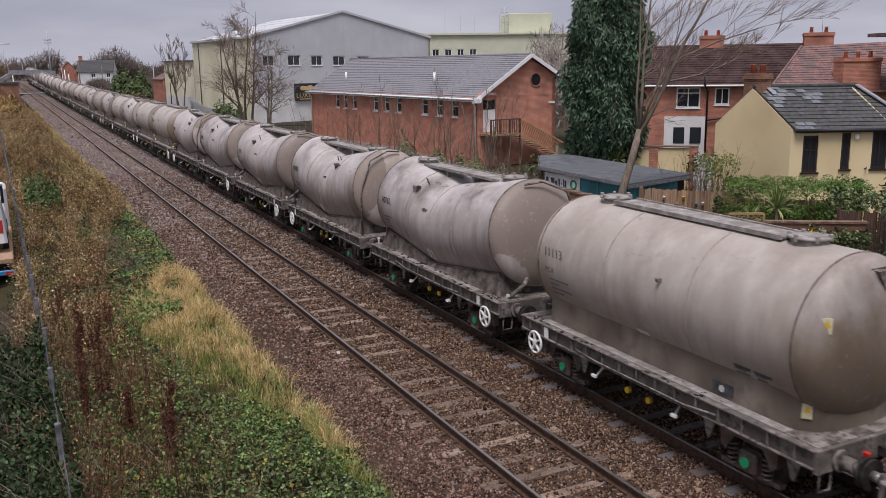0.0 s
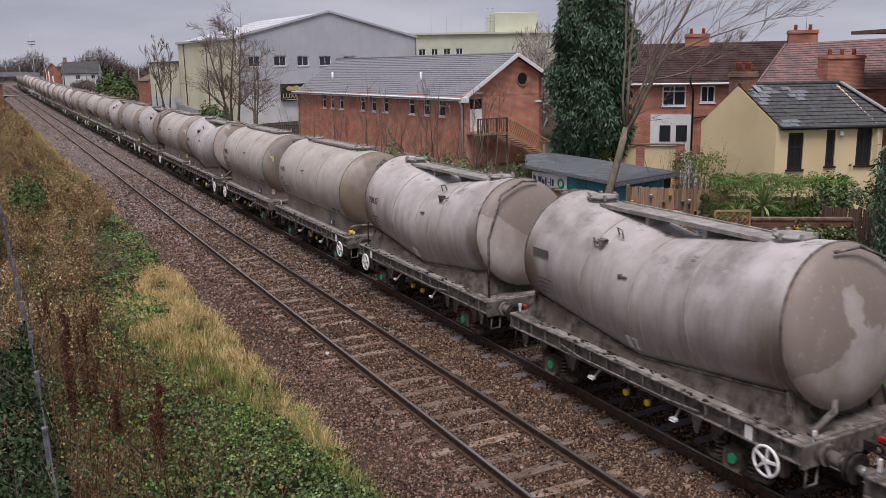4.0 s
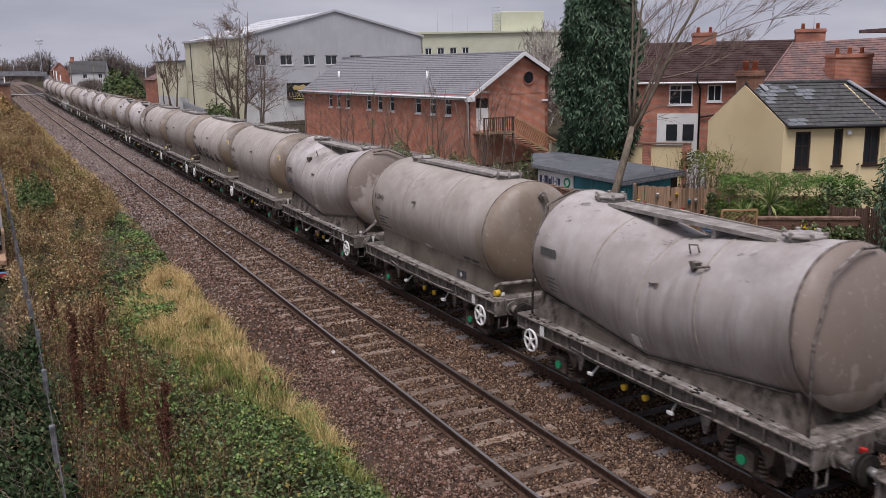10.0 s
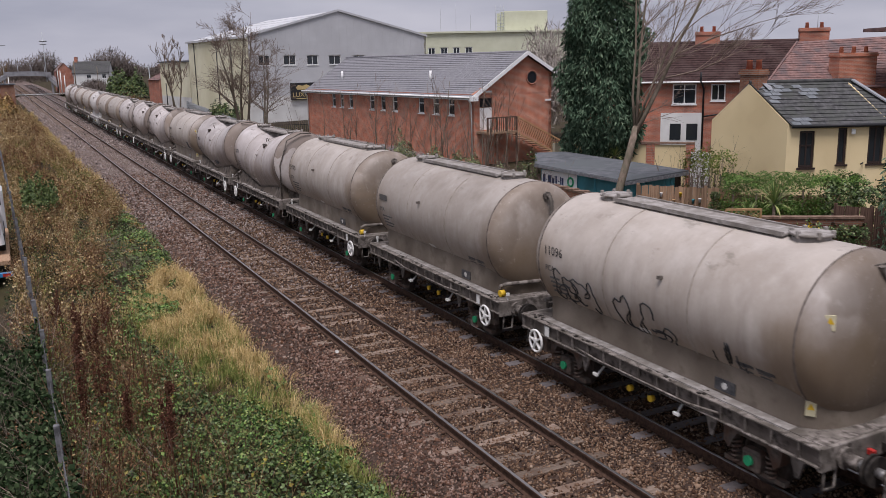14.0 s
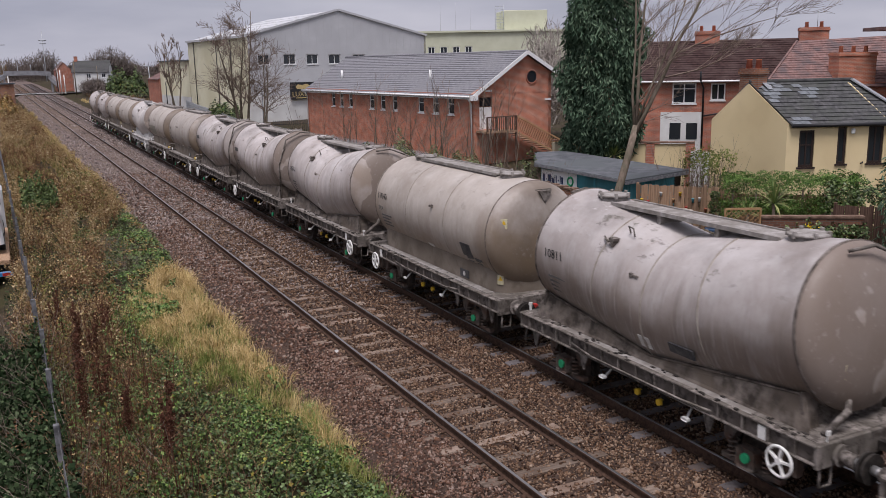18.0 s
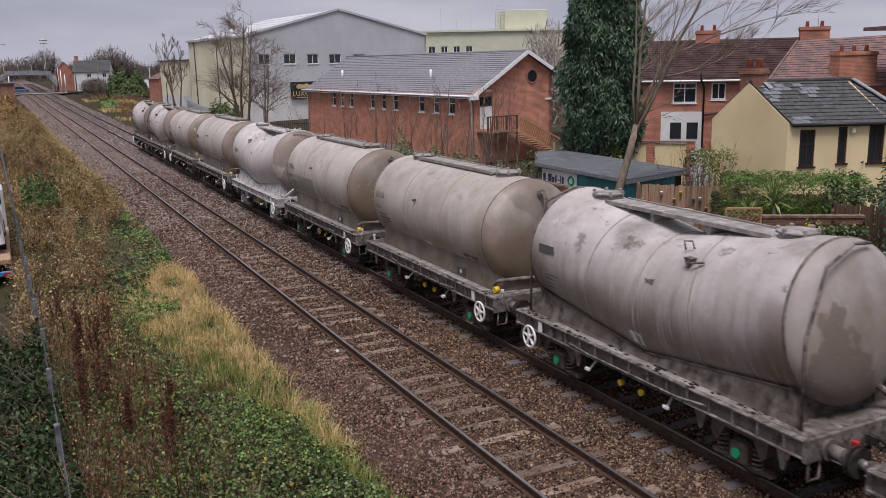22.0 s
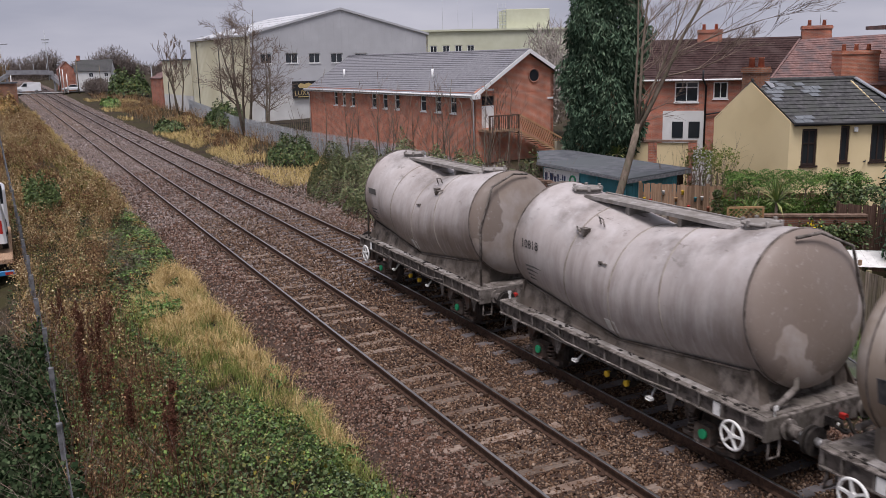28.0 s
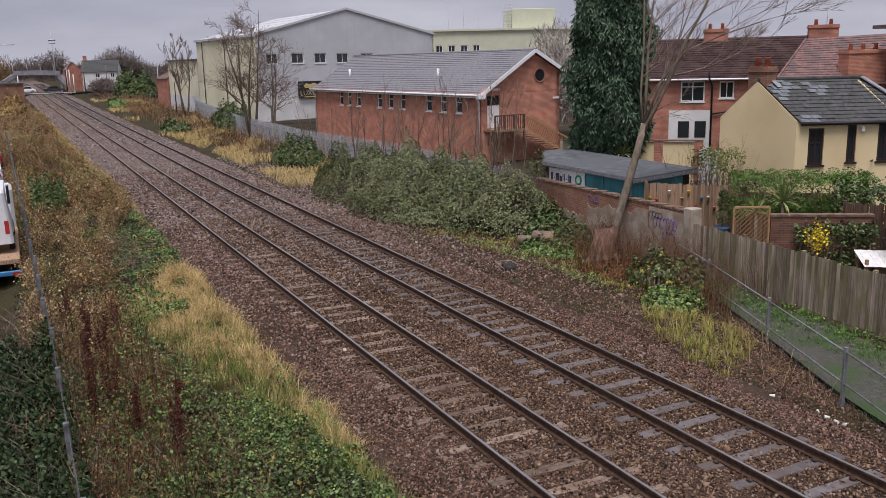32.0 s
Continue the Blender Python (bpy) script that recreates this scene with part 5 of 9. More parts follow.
part("handrail", Geo().beam((0.2, -1.23, 3.15), (2.6, -1.23, 3.15), 0.06, 0.08), M_TIMBERDARK, st)
for i in range(16):
    part("baluster", Geo().box(0.3 + i * 0.15 - 0.02, 0.3 + i * 0.15 + 0.02, -1.25, -1.21, 2.25, 3.12), M_TIMBERDARK, st)
lat = part("lattice_panel", Geo().beam((2.6, -1.27, 3.15), (7.7, -1.27, 0.65), 0.05, 0.09), M_LATTICE, office, "diagonal timber lattice along the stairs", turned_to(on(0, 0, 0), on(6.45, 0, 0)))
g = Geo()
for i in range(30):
    x = 2.6 + i * 0.17
    z = 3.12 - (x - 2.6) * 0.49
    g.beam((x, -1.27, z), (x + 0.35, -1.27, z - 1.0), 0.014, 0.05, (0, 1, 0)).beam((x + 0.3, -1.25, z - 0.15), (x - 0.25, -1.25, z - 0.72), 0.014, 0.05, (0, 1, 0))
tagged(part("lath", g, M_LATTICE, lat), kind="stuff")
part("lattice_rail", Geo().beam((2.6, -1.27, 2.1), (7.7, -1.27, -0.35), 0.05, 0.10), M_LATTICE, lat)

# the grey and cream warehouse behind it
C0 = Vector((18.33, 102.0, 0))


def cw(s, y, z):
    p = C0 + ON * s + OU * y
    return (p.x, p.y, z)


def corrugated(w, z0, z1, pitch, mat, parent, m, label="", cut=None):
    """Box-profile sheeting on a wall: a flat back and shallow ribs; cut(x): the top edge."""
    g = Geo()
    n = int(w / pitch)
    for i in range(n):
        x0 = i * pitch
        t0, t1 = (cut(x0), cut(x0 + pitch)) if cut else (z1, z1)
        g.add([(x0, -0.014, z0), (x0 + pitch * 0.6, -0.014, z0), (x0 + pitch * 0.6, -0.014, t0 + (t1 - t0) * 0.6), (x0, -0.014, t0), (x0 + pitch * 0.7, 0, z0), (x0 + pitch, 0, z0), (x0 + pitch, 0, t1), (x0 + pitch * 0.7, 0, t0 + (t1 - t0) * 0.7)], [(0, 1, 2, 3), (4, 5, 6, 7), (1, 4, 7, 2)])
    return part("cladding", g, mat, parent, label, m)


wh = thing("grey_warehouse", "large grey and cream metal-clad warehouse", "building")
mg = turned_to(cw(0, 0, 0), cw(24.3, 0, 0))
top = lambda x: 10.05 + (13.05 - 10.05) * (1 - abs(x - 11.9) / (11.9 if x < 11.9 else 12.4))
holes = [(1.42, 2.87, 6.75, 7.95), (4.57, 6.15, 6.75, 7.95), (7.55, 9.05, 6.72, 7.9), (10.45, 12.05, 6.7, 7.85), (13.75, 15.4, 6.65, 7.8)]
wgr = part("wall", wall_geo(24.3, 3.2, 10.02, holes, 0.3, (11.9, 13.0)), M_CLADGREY, wh, "pale grey clad gable", mg)
for h in holes:
    window(wgr, *h, bars=1, depth=0.1)
part("wall", wall_geo(24.3, -1.2, 3.2, (), 0.35), M_WHITEWALL, wh, "white painted lower wall", turned_to(cw(0, -0.05, 0), cw(24.3, -0.05, 0)))
for i in range(1, 24):
    part("panel_joint", Geo().box(i - 0.02, i + 0.02, -0.012, 0.0, 8.1, top(i) - 0.12), M_CLADGREY, wh, "", mg)
mc = turned_to(cw(0, 23, 0), cw(0, 0, 0))
part("wall", wall_geo(23, -0.5, 10.0, ((6.2, 7.0, 4.2, 6.9),), 0.3), M_CLADCREAM, wh, "cream clad side wall", mc)
part("loading_door", Geo().box(6.2, 7.0, 0.05, 0.1, 4.2, 6.9), M_CLADGREY, wh, "", mc)
for x in (3.0, 12.5, 18.0):
    part("downpipe", Geo().tube([(x, -0.12, -0.3), (x, -0.12, 9.8)], 0.055, 8), M_IRON, wh, "dark downpipe", mc)
part("gutter", Geo().box(-0.2, 23.2, -0.28, 0.05, 9.92, 10.18), M_CLADGREY, wh, "pale gutter", mc)
corrugated(23, -0.3, 9.9, 0.6, M_CLADCREAM, wh, mc)
part("wall", wall_geo(40, -0.5, 10.0), M_CLADCREAM, wh, "", turned_to(cw(24.3, 0, 0), cw(24.3, 40, 0)))
roof_slope(wh, cw(-0.2, -0.1, 10.05), cw(-0.2, 23, 10.05), cw(11.9, 23, 13.1), cw(11.9, -0.1, 13.1), M_CLADGREY, 6, 1, label="grey metal roof")
roof_slope(wh, cw(24.4, -0.1, 10.05), cw(24.4, 23, 10.05), cw(11.9, 23, 13.1), cw(11.9, -0.1, 13.1), M_CLADGREY, 6, 1)
part("verge_trim", Geo().beam(cw(-0.2, -0.1, 10.08), cw(11.9, -0.1, 13.14), 0.15, 0.25), M_CLADGREY, wh)
part("verge_trim", Geo().beam(cw(11.9, -0.1, 13.14), cw(24.4, -0.1, 10.08), 0.15, 0.25), M_CLADGREY, wh)
sg = thing("shop_sign", "black sign board with gold lettering on the warehouse wall", "sign", "", turned_to(cw(5.05, -0.4, 0), cw(8, -0.4, 0)))
part("board", Geo().box(0, 3.3, 0, 0.06, 2.62, 4.65, 0.01), M_BLACK, sg)
M_GOLD = plain("gold_lettering", (0.55, 0.42, 0.20), 0.5)
writing("LUXURY", 0.82, M_GOLD, sg, Matrix.Translation((0.22, -0.01, 2.98)) @ Matrix.Rotation(radians(90), 4, "X"), "lettering", "gold capital letters")
part("emblem", Geo().prism([(0.9, 3.85), (2.4, 3.85), (2.7, 4.15), (2.1, 4.45), (1.6, 4.3), (1.0, 4.4), (0.7, 4.1)], -0.02, 0.0, 1), M_GOLD, sg, "gold emblem")
part("tagline", Geo().box(0.7, 2.7, -0.012, 0.0, 2.75, 2.85), M_GOLD, sg, "thin gold line of lettering")

# pale green works behind, with its stair tower
gb = thing("green_works_building", "long pale green clad works building", "building")
GB0, GB1 = Vector((45.5, 112, 0)), Vector((70.5, 103, 0))
mgb = turned_to(GB0, GB1)
holes = [(1.0 + 1.75 * i, 2.0 + 1.75 * i, 7.2, 8.7) for i in range(4)]
wv = part("wall", wall_geo(27, 0, 10.6, holes), M_CLADGREEN, gb, "pale green clad wall", mgb)
for h in holes:
    window(wv, *h, bars=1, transom=0.3)
part("roof", Geo().box(-0.3, 27.2, -0.3, 18, 10.6, 10.85), M_CLADGREEN, gb, "", mgb)
part("wall", wall_geo(18, 0, 10.6), M_CLADGREEN, gb, "", mgb @ pose(0, 18, 0, 0, 0, -90))
part("stair_tower", Geo().box(12.2, 18.5, 2, 8, 10.8, 13.6, 0.05), M_CLADGREEN, gb, "pale green roof tower", mgb)
g = Geo()
for x in (11.6, 12.1, 10.9):
    g.tube([(x, 1.8, 10.8), (x, 1.8, 14.4)], 0.04, 5)
for i in range(8):
    g.tube([(10.9, 1.8, 11.0 + 0.45 * i), (12.1, 1.8, 11.0 + 0.45 * i)], 0.03, 5)
part("ladder_cage", g, M_GALV, gb, "roof ladder with a safety cage", mgb)
for x in (3.2, 5.4, 7.5):
    part("mast", Geo().tube([(x, 3, 10.8), (x, 3, 14.2 + 0.3 * x % 1)], 0.018, 5), M_GALV, gb, "thin roof mast", mgb)

# low cream store and small brick building further along
lo = thing("cream_store", "low cream clad store beside the line", "building")
part("wall", wall_geo(15.5, 2.6, 7.5), M_CLADCREAM, lo, "", turned_to((14.79, 141), (16.2, 125.6)))
part("wall", wall_geo(8, -0.5, 7.5), M_CLADCREAM, lo, "", turned_to((16.2, 125.6), (24.2, 126.3)))
part("wall", wall_geo(15.5, -0.5, 2.6), M_WHITEWALL, lo, "", turned_to((14.79, 141), (16.2, 125.6)))
part("roof", Geo().prism([(-0.3, 7.5), (8.3, 7.5), (8.3, 7.7), (-0.3, 7.7)], -0.2, 15.8, 0), M_FELT, lo, "", turned_to((14.79, 141), (16.2, 125.6)))
sb = thing("brick_shed", "small old brick store beside the line", "building")
part("wall", wall_geo(7.0, 0.0, 5.0), M_BRICKOLD, sb, "", turned_to((14.1, 149), (14.7, 142)))
part("wall", wall_geo(5, 0.0, 4.2, (), 0.25, (2.5, 6.0)), M_BRICKOLD, sb, "", turned_to((14.7, 142), (19.7, 142.4)))
roof_slope(sb, (13.9, 149, 4.9), (14.5, 142, 4.9), (17.0, 142, 6.1), (16.4, 149, 6.1), M_TILERED, 6, 1)

# white house by the crossing
hz_ = thing("white_house", "white rendered house with a dark roof near the crossing", "house")
mh = turned_to((7.6, 216.5), (15.2, 214.5))
holes = [(3.0, 4.0, 4.7, 5.7), (6.3, 7.2, 4.7, 5.7)]
wv = part("wall", wall_geo(7.9, 1.2, 6.1, holes), M_WHITEWALL, hz_, "white rendered wall", mh)
for h in holes:
    window(wv, *h, bars=1)
part("wall", wall_geo(6, 1.2, 6.1, (), 0.25, (3, 8.5)), M_BRICKOLD, hz_, "brick gable end", mh @ pose(0, 6, 0, 0, 0, -90))
part("wall", wall_geo(6, 1.2, 6.1, (), 0.25, (3, 8.5)), M_WHITEWALL, hz_, "", mh @ pose(7.9, 0, 0, 0, 0, 90))
q = lambda x, y, z: mh @ Vector((x, y, z))
roof_slope(hz_, q(-0.1, -0.25, 6.0), q(8.0, -0.25, 6.0), q(8.0, 3, 8.6), q(-0.1, 3, 8.6), M_SLATE, 10, 1, label="dark tiled roof")
roof_slope(hz_, q(-0.1, 6.25, 6.0), q(8.0, 6.25, 6.0), q(8.0, 3, 8.6), q(-0.1, 3, 8.6), M_SLATE, 10, 1)
part("chimney", Geo().box(0.2, 0.9, 2.7, 3.4, 8.0, 9.6), M_BRICKOLD, hz_, "", mh)
hb = thing("brick_house", "red brick house beside the crossing", "house")
mb_ = turned_to((4.6, 222), (7.8, 222))
part("wall", wall_geo(3.4, 1.2, 6.6, (), 0.25, (1.7, 8.3)), M_BRICKOLD, hb, "", mb_)
part("wall", wall_geo(8, 1.2, 6.6), M_BRICKOLD, hb, "", mb_ @ pose(0, 8, 0, 0, 0, -90))
q2 = lambda x, y, z: mb_ @ Vector((x, y, z))
roof_slope(hb, q2(-0.1, -0.1, 6.5), q2(-0.1, 8, 6.5), q2(1.7, 8, 8.4), q2(1.7, -0.1, 8.4), M_TILERED, 8, 1)
roof_slope(hb, q2(3.5, -0.1, 6.5), q2(3.5, 8, 6.5), q2(1.7, 8, 8.4), q2(1.7, -0.1, 8.4), M_TILERED, 8, 1)


def chimney(parent, x0, x1, y0, y1, z0, z1, mat, pots, m=None):
    c = part("chimney", Geo().box(x0, x1, y0, y1, z0, z1 - 0.22).box(x0 - 0.05, x1 + 0.05, y0 - 0.05, y1 + 0.05, z1 - 0.22, z1 - 0.08).box(x0 - 0.02, x1 + 0.02, y0 - 0.02, y1 + 0.02, z1 - 0.08, z1), mat, parent, "brick chimney stack", m)
    for i in range(pots):
        x = x0 + (x1 - x0) * (i + 0.5) / pots
        part("chimney_pot", Geo().tube([(x, (y0 + y1) / 2, z1), (x, (y0 + y1) / 2, z1 + 0.32), (x, (y0 + y1) / 2, z1 + 0.36)], [0.13, 0.105, 0.13], 10), M_CHIMNEYPOT, c, "terracotta chimney pot")
    return c


# brick terrace with brown roof
TE0, TE1 = Vector((27.6, 48.3, 0)), Vector((34.8, 41.5, 0))
td = (TE1 - TE0).normalized()
mt = turned_to(TE0, TE1)
LT = (TE1 - TE0).length + 0.6
T_END = 0.0
te = thing("terraced_house", "red brick terraced house with a brown tiled roof", "house")
holes = [(5.45, 6.95, 3.7, 5.02), (7.85, 8.75, 3.9, 4.98)]
wv = part("wall", wall_geo(LT, 0.2, 5.28, holes), M_BRICKOLD, te, "red brick rear wall", mt)
window(wv, *holes[0], bars=1, transom=0.72, dark=False)
window(wv, *holes[1], bars=1, dark=False)
part("render_panel", Geo().box(4.75, 7.4, -0.05, -0.004, 0.2, 3.15), M_WHITEWALL, te, "white rendered ground floor", mt)
for x in (5.35, 6.4):
    part("kitchen_window", Geo().box(x, x + 0.7, -0.08, -0.055, 1.4, 2.45), M_GLASS, te, "", mt)
qt = lambda x, y, z: mt @ Vector((x, y, z))
roof_slope(te, qt(T_END, -0.3, 5.15), qt(LT + 4, -0.3, 5.15), qt(LT + 4, 4.0, 7.75), qt(T_END, 4.0, 7.75), M_TILEBROWN, 18, 1, label="brown ribbed roof tiles")
roof_slope(te, qt(T_END, 8.3, 5.15), qt(LT + 4, 8.3, 5.15), qt(LT + 4, 4.0, 7.75), qt(T_END, 4.0, 7.75), M_TILEBROWN, 8, 1)
part("wall", wall_geo(8, 0.2, 5.2, (), 0.25, (4, 7.7)), M_BRICKOLD, te, "", mt @ pose(T_END + 0.1, 8, 0, 0, 0, -90))
part("wall", wall_geo(3.9, 0.2, 5.28), M_BRICKOLD, te, "", mt @ pose(LT, 0.01, 0))
part("gutter", Geo().tube([(T_END, -0.36, 5.12), (LT + 4, -0.36, 5.12)], 0.07, 6), M_UPVC, te, "", mt)
part("soil_pipe", Geo().tube([(7.2, -0.5, 5.75), (7.2, -0.45, 5.2), (7.4, -0.12, 4.7), (7.4, -0.12, 0.3)], 0.06, 8).tube([(7.4, -0.12, 2.9), (8.6, -0.12, 3.1)], 0.05, 8), M_IRON, te, "black soil pipe", mt)
chimney(te, 6.7, 8.3, 3.6, 4.4, 6.6, 8.35, M_BRICKOLD, 2, mt)
chimney(te, 13.3, 15.1, 3.5, 4.5, 6.8, 8.4, M_BRICKOLD, 2, mt)
part("aerial", Geo().tube([(14.4, 4, 8.4), (14.4, 4, 9.4)], 0.02, 5).tube([(14.2, 4, 9.35), (15.3, 4, 9.25)], 0.012, 4), M_GALV, te, "television aerial", mt)
# neighbour with the faded red roof
te2 = thing("terraced_house", "red brick house with a faded red tiled roof", "house")
m2 = turned_to((33.2, 37.0), (44, 32.4))
q3 = lambda x, y, z: m2 @ Vector((x, y, z))
part("wall", wall_geo(11.7, 0.2, 5.0), M_BRICKOLD, te2, "", m2)
roof_slope(te2, q3(-1.3, -0.3, 4.85), q3(12, -0.3, 4.65), q3(12, 4.2, 7.85), q3(2.7, 4.2, 7.5), M_TILERED, 20, 1, label="faded red roof tiles")
part("verge", Geo().beam(q3(-1.3, -0.3, 4.87), q3(2.7, 4.2, 7.52), 0.12, 0.08), M_TILERED, te2)
chimney(te2, 3.25, 5.5, -0.1, 1.1, 4.0, 6.75, M_BRICK, 3, m2)
te3 = thing("brick_house", "bright red brick house gable with a small window", "house")
m3 = turned_to((35.5, 29.9), (40.5, 27.7))
wv = part("wall", wall_geo(5.5, 0.2, 7.9, ((0.9, 1.9, 6.0, 6.6),)), M_BRICK, te3, "", m3)
window(wv, 0.9, 1.9, 6.0, 6.6, bars=0)
part("roof", Geo().box(-0.2, 6, -0.2, 6, 7.9, 8.1), M_TILERED, te3, "", m3)

# the cream cottage with the slate roof
co = thing("cream_cottage", "cream rendered cottage with a dark slate roof", "house")
K0, K1, K2 = Vector((18.75, 27.55, 0)), Vector((19.08, 23.88, 0)), Vector((22.8, 22.06, 0))
gd = (K1 - K0)
mgb2 = turned_to(K0, K1)
WG = gd.length
part("wall", wall_geo(WG, -0.3, 4.14, (), 0.3, (1.77, 5.62)), M_CREAM, co, "cream rendered gable wall", mgb2)
mf = turned_to(K1, K2)
holes = [(0.49, 1.08, 2.45, 3.86), (1.97, 2.32, 2.55, 3.95), (3.15, 3.75, 2.55, 4.0), (1.8, 2.2, 1.0, 2.05), (2.5, 2.95, 1.0, 2.12)]
wv = part("wall", wall_geo(4.14, -0.3, 4.13, holes, 0.3), M_CREAM, co, "cream rendered front wall", mf)
for i, h in enumerate(holes):
    window(wv, *h, frame_mat=M_FRAMEBROWN, bars=1 if i in (0, 2) else 0, transom=0.6 if i == 0 else 0)
part("wall", wall_geo(WG, -0.3, 4.1, (), 0.3, (WG - 1.77, 5.6)), M_CREAM, co, "", turned_to(K2 + Vector((0.01, 0, 0)), K2 + (K0 - K1)))
part("wall_lamp", Geo().box(2.45, 2.6, -0.1, -0.002, 3.7, 3.9, 0.03), M_UPVC, co, "white bulkhead lamp", mf)
part("bracket", Geo().tube([(3.0, 0, 2.6), (2.85, -0.3, 2.62), (2.7, -0.45, 2.6)], 0.025, 6), M_IRON, co, "black iron bracket", mf)
e0, e1 = K1, K2
ux = (K2 - K1).normalized()
ug = (K0 - K1).normalized()
over = -ug * 0.18
ridge0 = K1 + ug * (WG - 1.77)
R0 = Vector((ridge0.x, ridge0.y, 5.68)) + ux * 0.02
R1 = R0 + ux * 4.1
E0 = Vector((K1.x, K1.y, 4.08)) + over + ux * 0.02
E1 = E0 + ux * 4.9
rf = roof_slope(co, E0, E1, R1, R0, M_SLATE, 12, 1, label="dark slate roof with pale repairs")
B0 = Vector((K0.x, K0.y, 4.12)) + ux * 0.02
roof_slope(co, B0, B0 + ux * 4.9, R1, R0, M_SLATE, 10, 1)
rn = (E1 - E0).cross(R0 - E0).normalized()
rn = rn if rn.z > 0 else -rn
rr_ = random.Random(4)
for i, j in [(0, 0), (0, 1), (1, 1), (1, 0), (0, 6), (0, 7), (0, 8), (1, 8), (0, 9), (1, 9), (2, 9), (0, 10), (1, 11), (2, 10), (4, 7), (4, 8), (4, 9), (4, 10), (5, 9), (5, 8)]:
    a = E0.lerp(R0, (j + 0.05) / 12) + ux * (0.05 + i * 0.36 + (0.18 if j % 2 else 0)) + rn * 0.034
    up = (R0 - E0) / 12
    b = a + ux * 0.34
    g = Geo().add([a, b, b + up * 0.95 - rn * 0.02, a + up * 0.95 - rn * 0.02, a + rn * 0.012, b + rn * 0.012, b + up * 0.95 - rn * 0.008, a + up * 0.95 - rn * 0.008], [(0, 1, 2, 3), (4, 5, 6, 7), (0, 1, 5, 4), (1, 2, 6, 5), (2, 3, 7, 6), (3, 0, 4, 7)])
    part("slate", g, M_SLATEPALE, rf)
part("gutter", Geo().tube([E0 + Vector((0, 0, -0.03)), E1 + Vector((0, 0, -0.03))], 0.07, 8), M_IRON, co, "black gutter")
part("ridge", Geo().tube([R0, R1], 0.09, 8), M_SLATE, co)
mch = Matrix.Translation((R0.x, R0.y, 0)) @ Matrix.Rotation(math.atan2(ug.y, ug.x), 4, "Z")
ch = chimney(co, -0.42, 0.48, -0.55, -0.02, 5.1, 6.2, M_BRICKWALL, 2, mch)
part("flashing", Geo().beam(R0 + ux * 0.55 + rn * 0.05 - (R0 - E0) * 0.02, R0 + ux * 0.55 + rn * 0.05 - (R0 - E0) * 0.2, 0.35, 0.02), M_LEAD, co, "grey lead flashing")
part("valley", Geo().beam(R1 + rn * 0.04, E1 + rn * 0.04, 0.35, 0.05), M_LEAD, co, "lead-lined verge")

# ---- boundary walls and fences ----
M_CAP = surf("weathered_coping", (0.12, 0.075, 0.055), (0.24, 0.165, 0.125), 6, 0.95, 0, 0.4)
bw = thing("brick_boundary_wall", "old brick and cracked render boundary wall", "wall", "", None, "structure")
W0, W1 = Vector((12.0, 31.2, 0)), Vector((11.72, 21.5, 0))
mw = turned_to(W0, W1)
LW = (W1 - W0).length
part("masonry", Geo().box(0, LW, 0, 0.24, -0.4, 1.68), M_BRICKWALL, bw, "", mw)
for i in range(int(LW / 0.235)):
    part("coping_brick", Geo().box(i * 0.235, i * 0.235 + 0.222, -0.03, 0.27, 1.684, 1.684 + 0.07 + 0.02 * (i * 7 % 3), 0.012), M_CAP, bw, "", mw)
for x0, x1, low_, high_, seed in ((2.3, 3.7, -0.35, 0.75, 1), (3.9, 7.7, -0.35, 1.25, 2), (7.72, LW - 0.1, -0.35, 1.62, 3)):
    g, rnd = Geo(), random.Random(seed)
    n, z = int((x1 - x0) / 0.07), high_
    for i in range(n):
        a, b = x0 + (x1 - x0) * i / n, x0 + (x1 - x0) * (i + 1) / n
        z0 = z
        z = min(1.62, max(high_ - 0.28, min(high_ + 0.22, z + rnd.choice((-0.06, -0.02, 0.0, 0.02, 0.06))))) if seed < 3 else high_
        g.add([(a, -0.024, low_), (b, -0.024, low_), (b, -0.024, z), (a, -0.024, z0), (a, -0.002, z0), (b, -0.002, z)], [(0, 1, 2, 3), (3, 2, 5, 4)])
    g.weld = True
    part("render_patch", g, M_RENDERWALL, bw, "broken coat of cracked tan render", mw)
M_SPRAY = plain("purple_spray_paint", (0.17, 0.09, 0.32), 0.7)
M_SPRAYBLACK = plain("black_spray_paint", (0.035, 0.033, 0.035), 0.7)


def scrawl(parent, m, x, z, w, h, mat, seed, n=7, r=0.014, name="graffiti", label="looping spray-painted scrawl"):
    """Loops of spray paint with no readable letters."""
    rnd = random.Random(seed)
    for i in range(n):
        cx, pts = x + w * (i + 0.5) / n, []
        a0, a1 = rnd.uniform(0, 6.28), rnd.uniform(3.5, 6.0)
        for k in range(10):
            a = a0 + a1 * k / 9
            pts.append((cx + math.cos(a) * w / n * 0.55, -0.006, z + h / 2 + math.sin(a) * h * 0.45 + rnd.uniform(-0.02, 0.02)))
        part(name, Geo().tube(pts, r, 4), mat, parent, label, m)


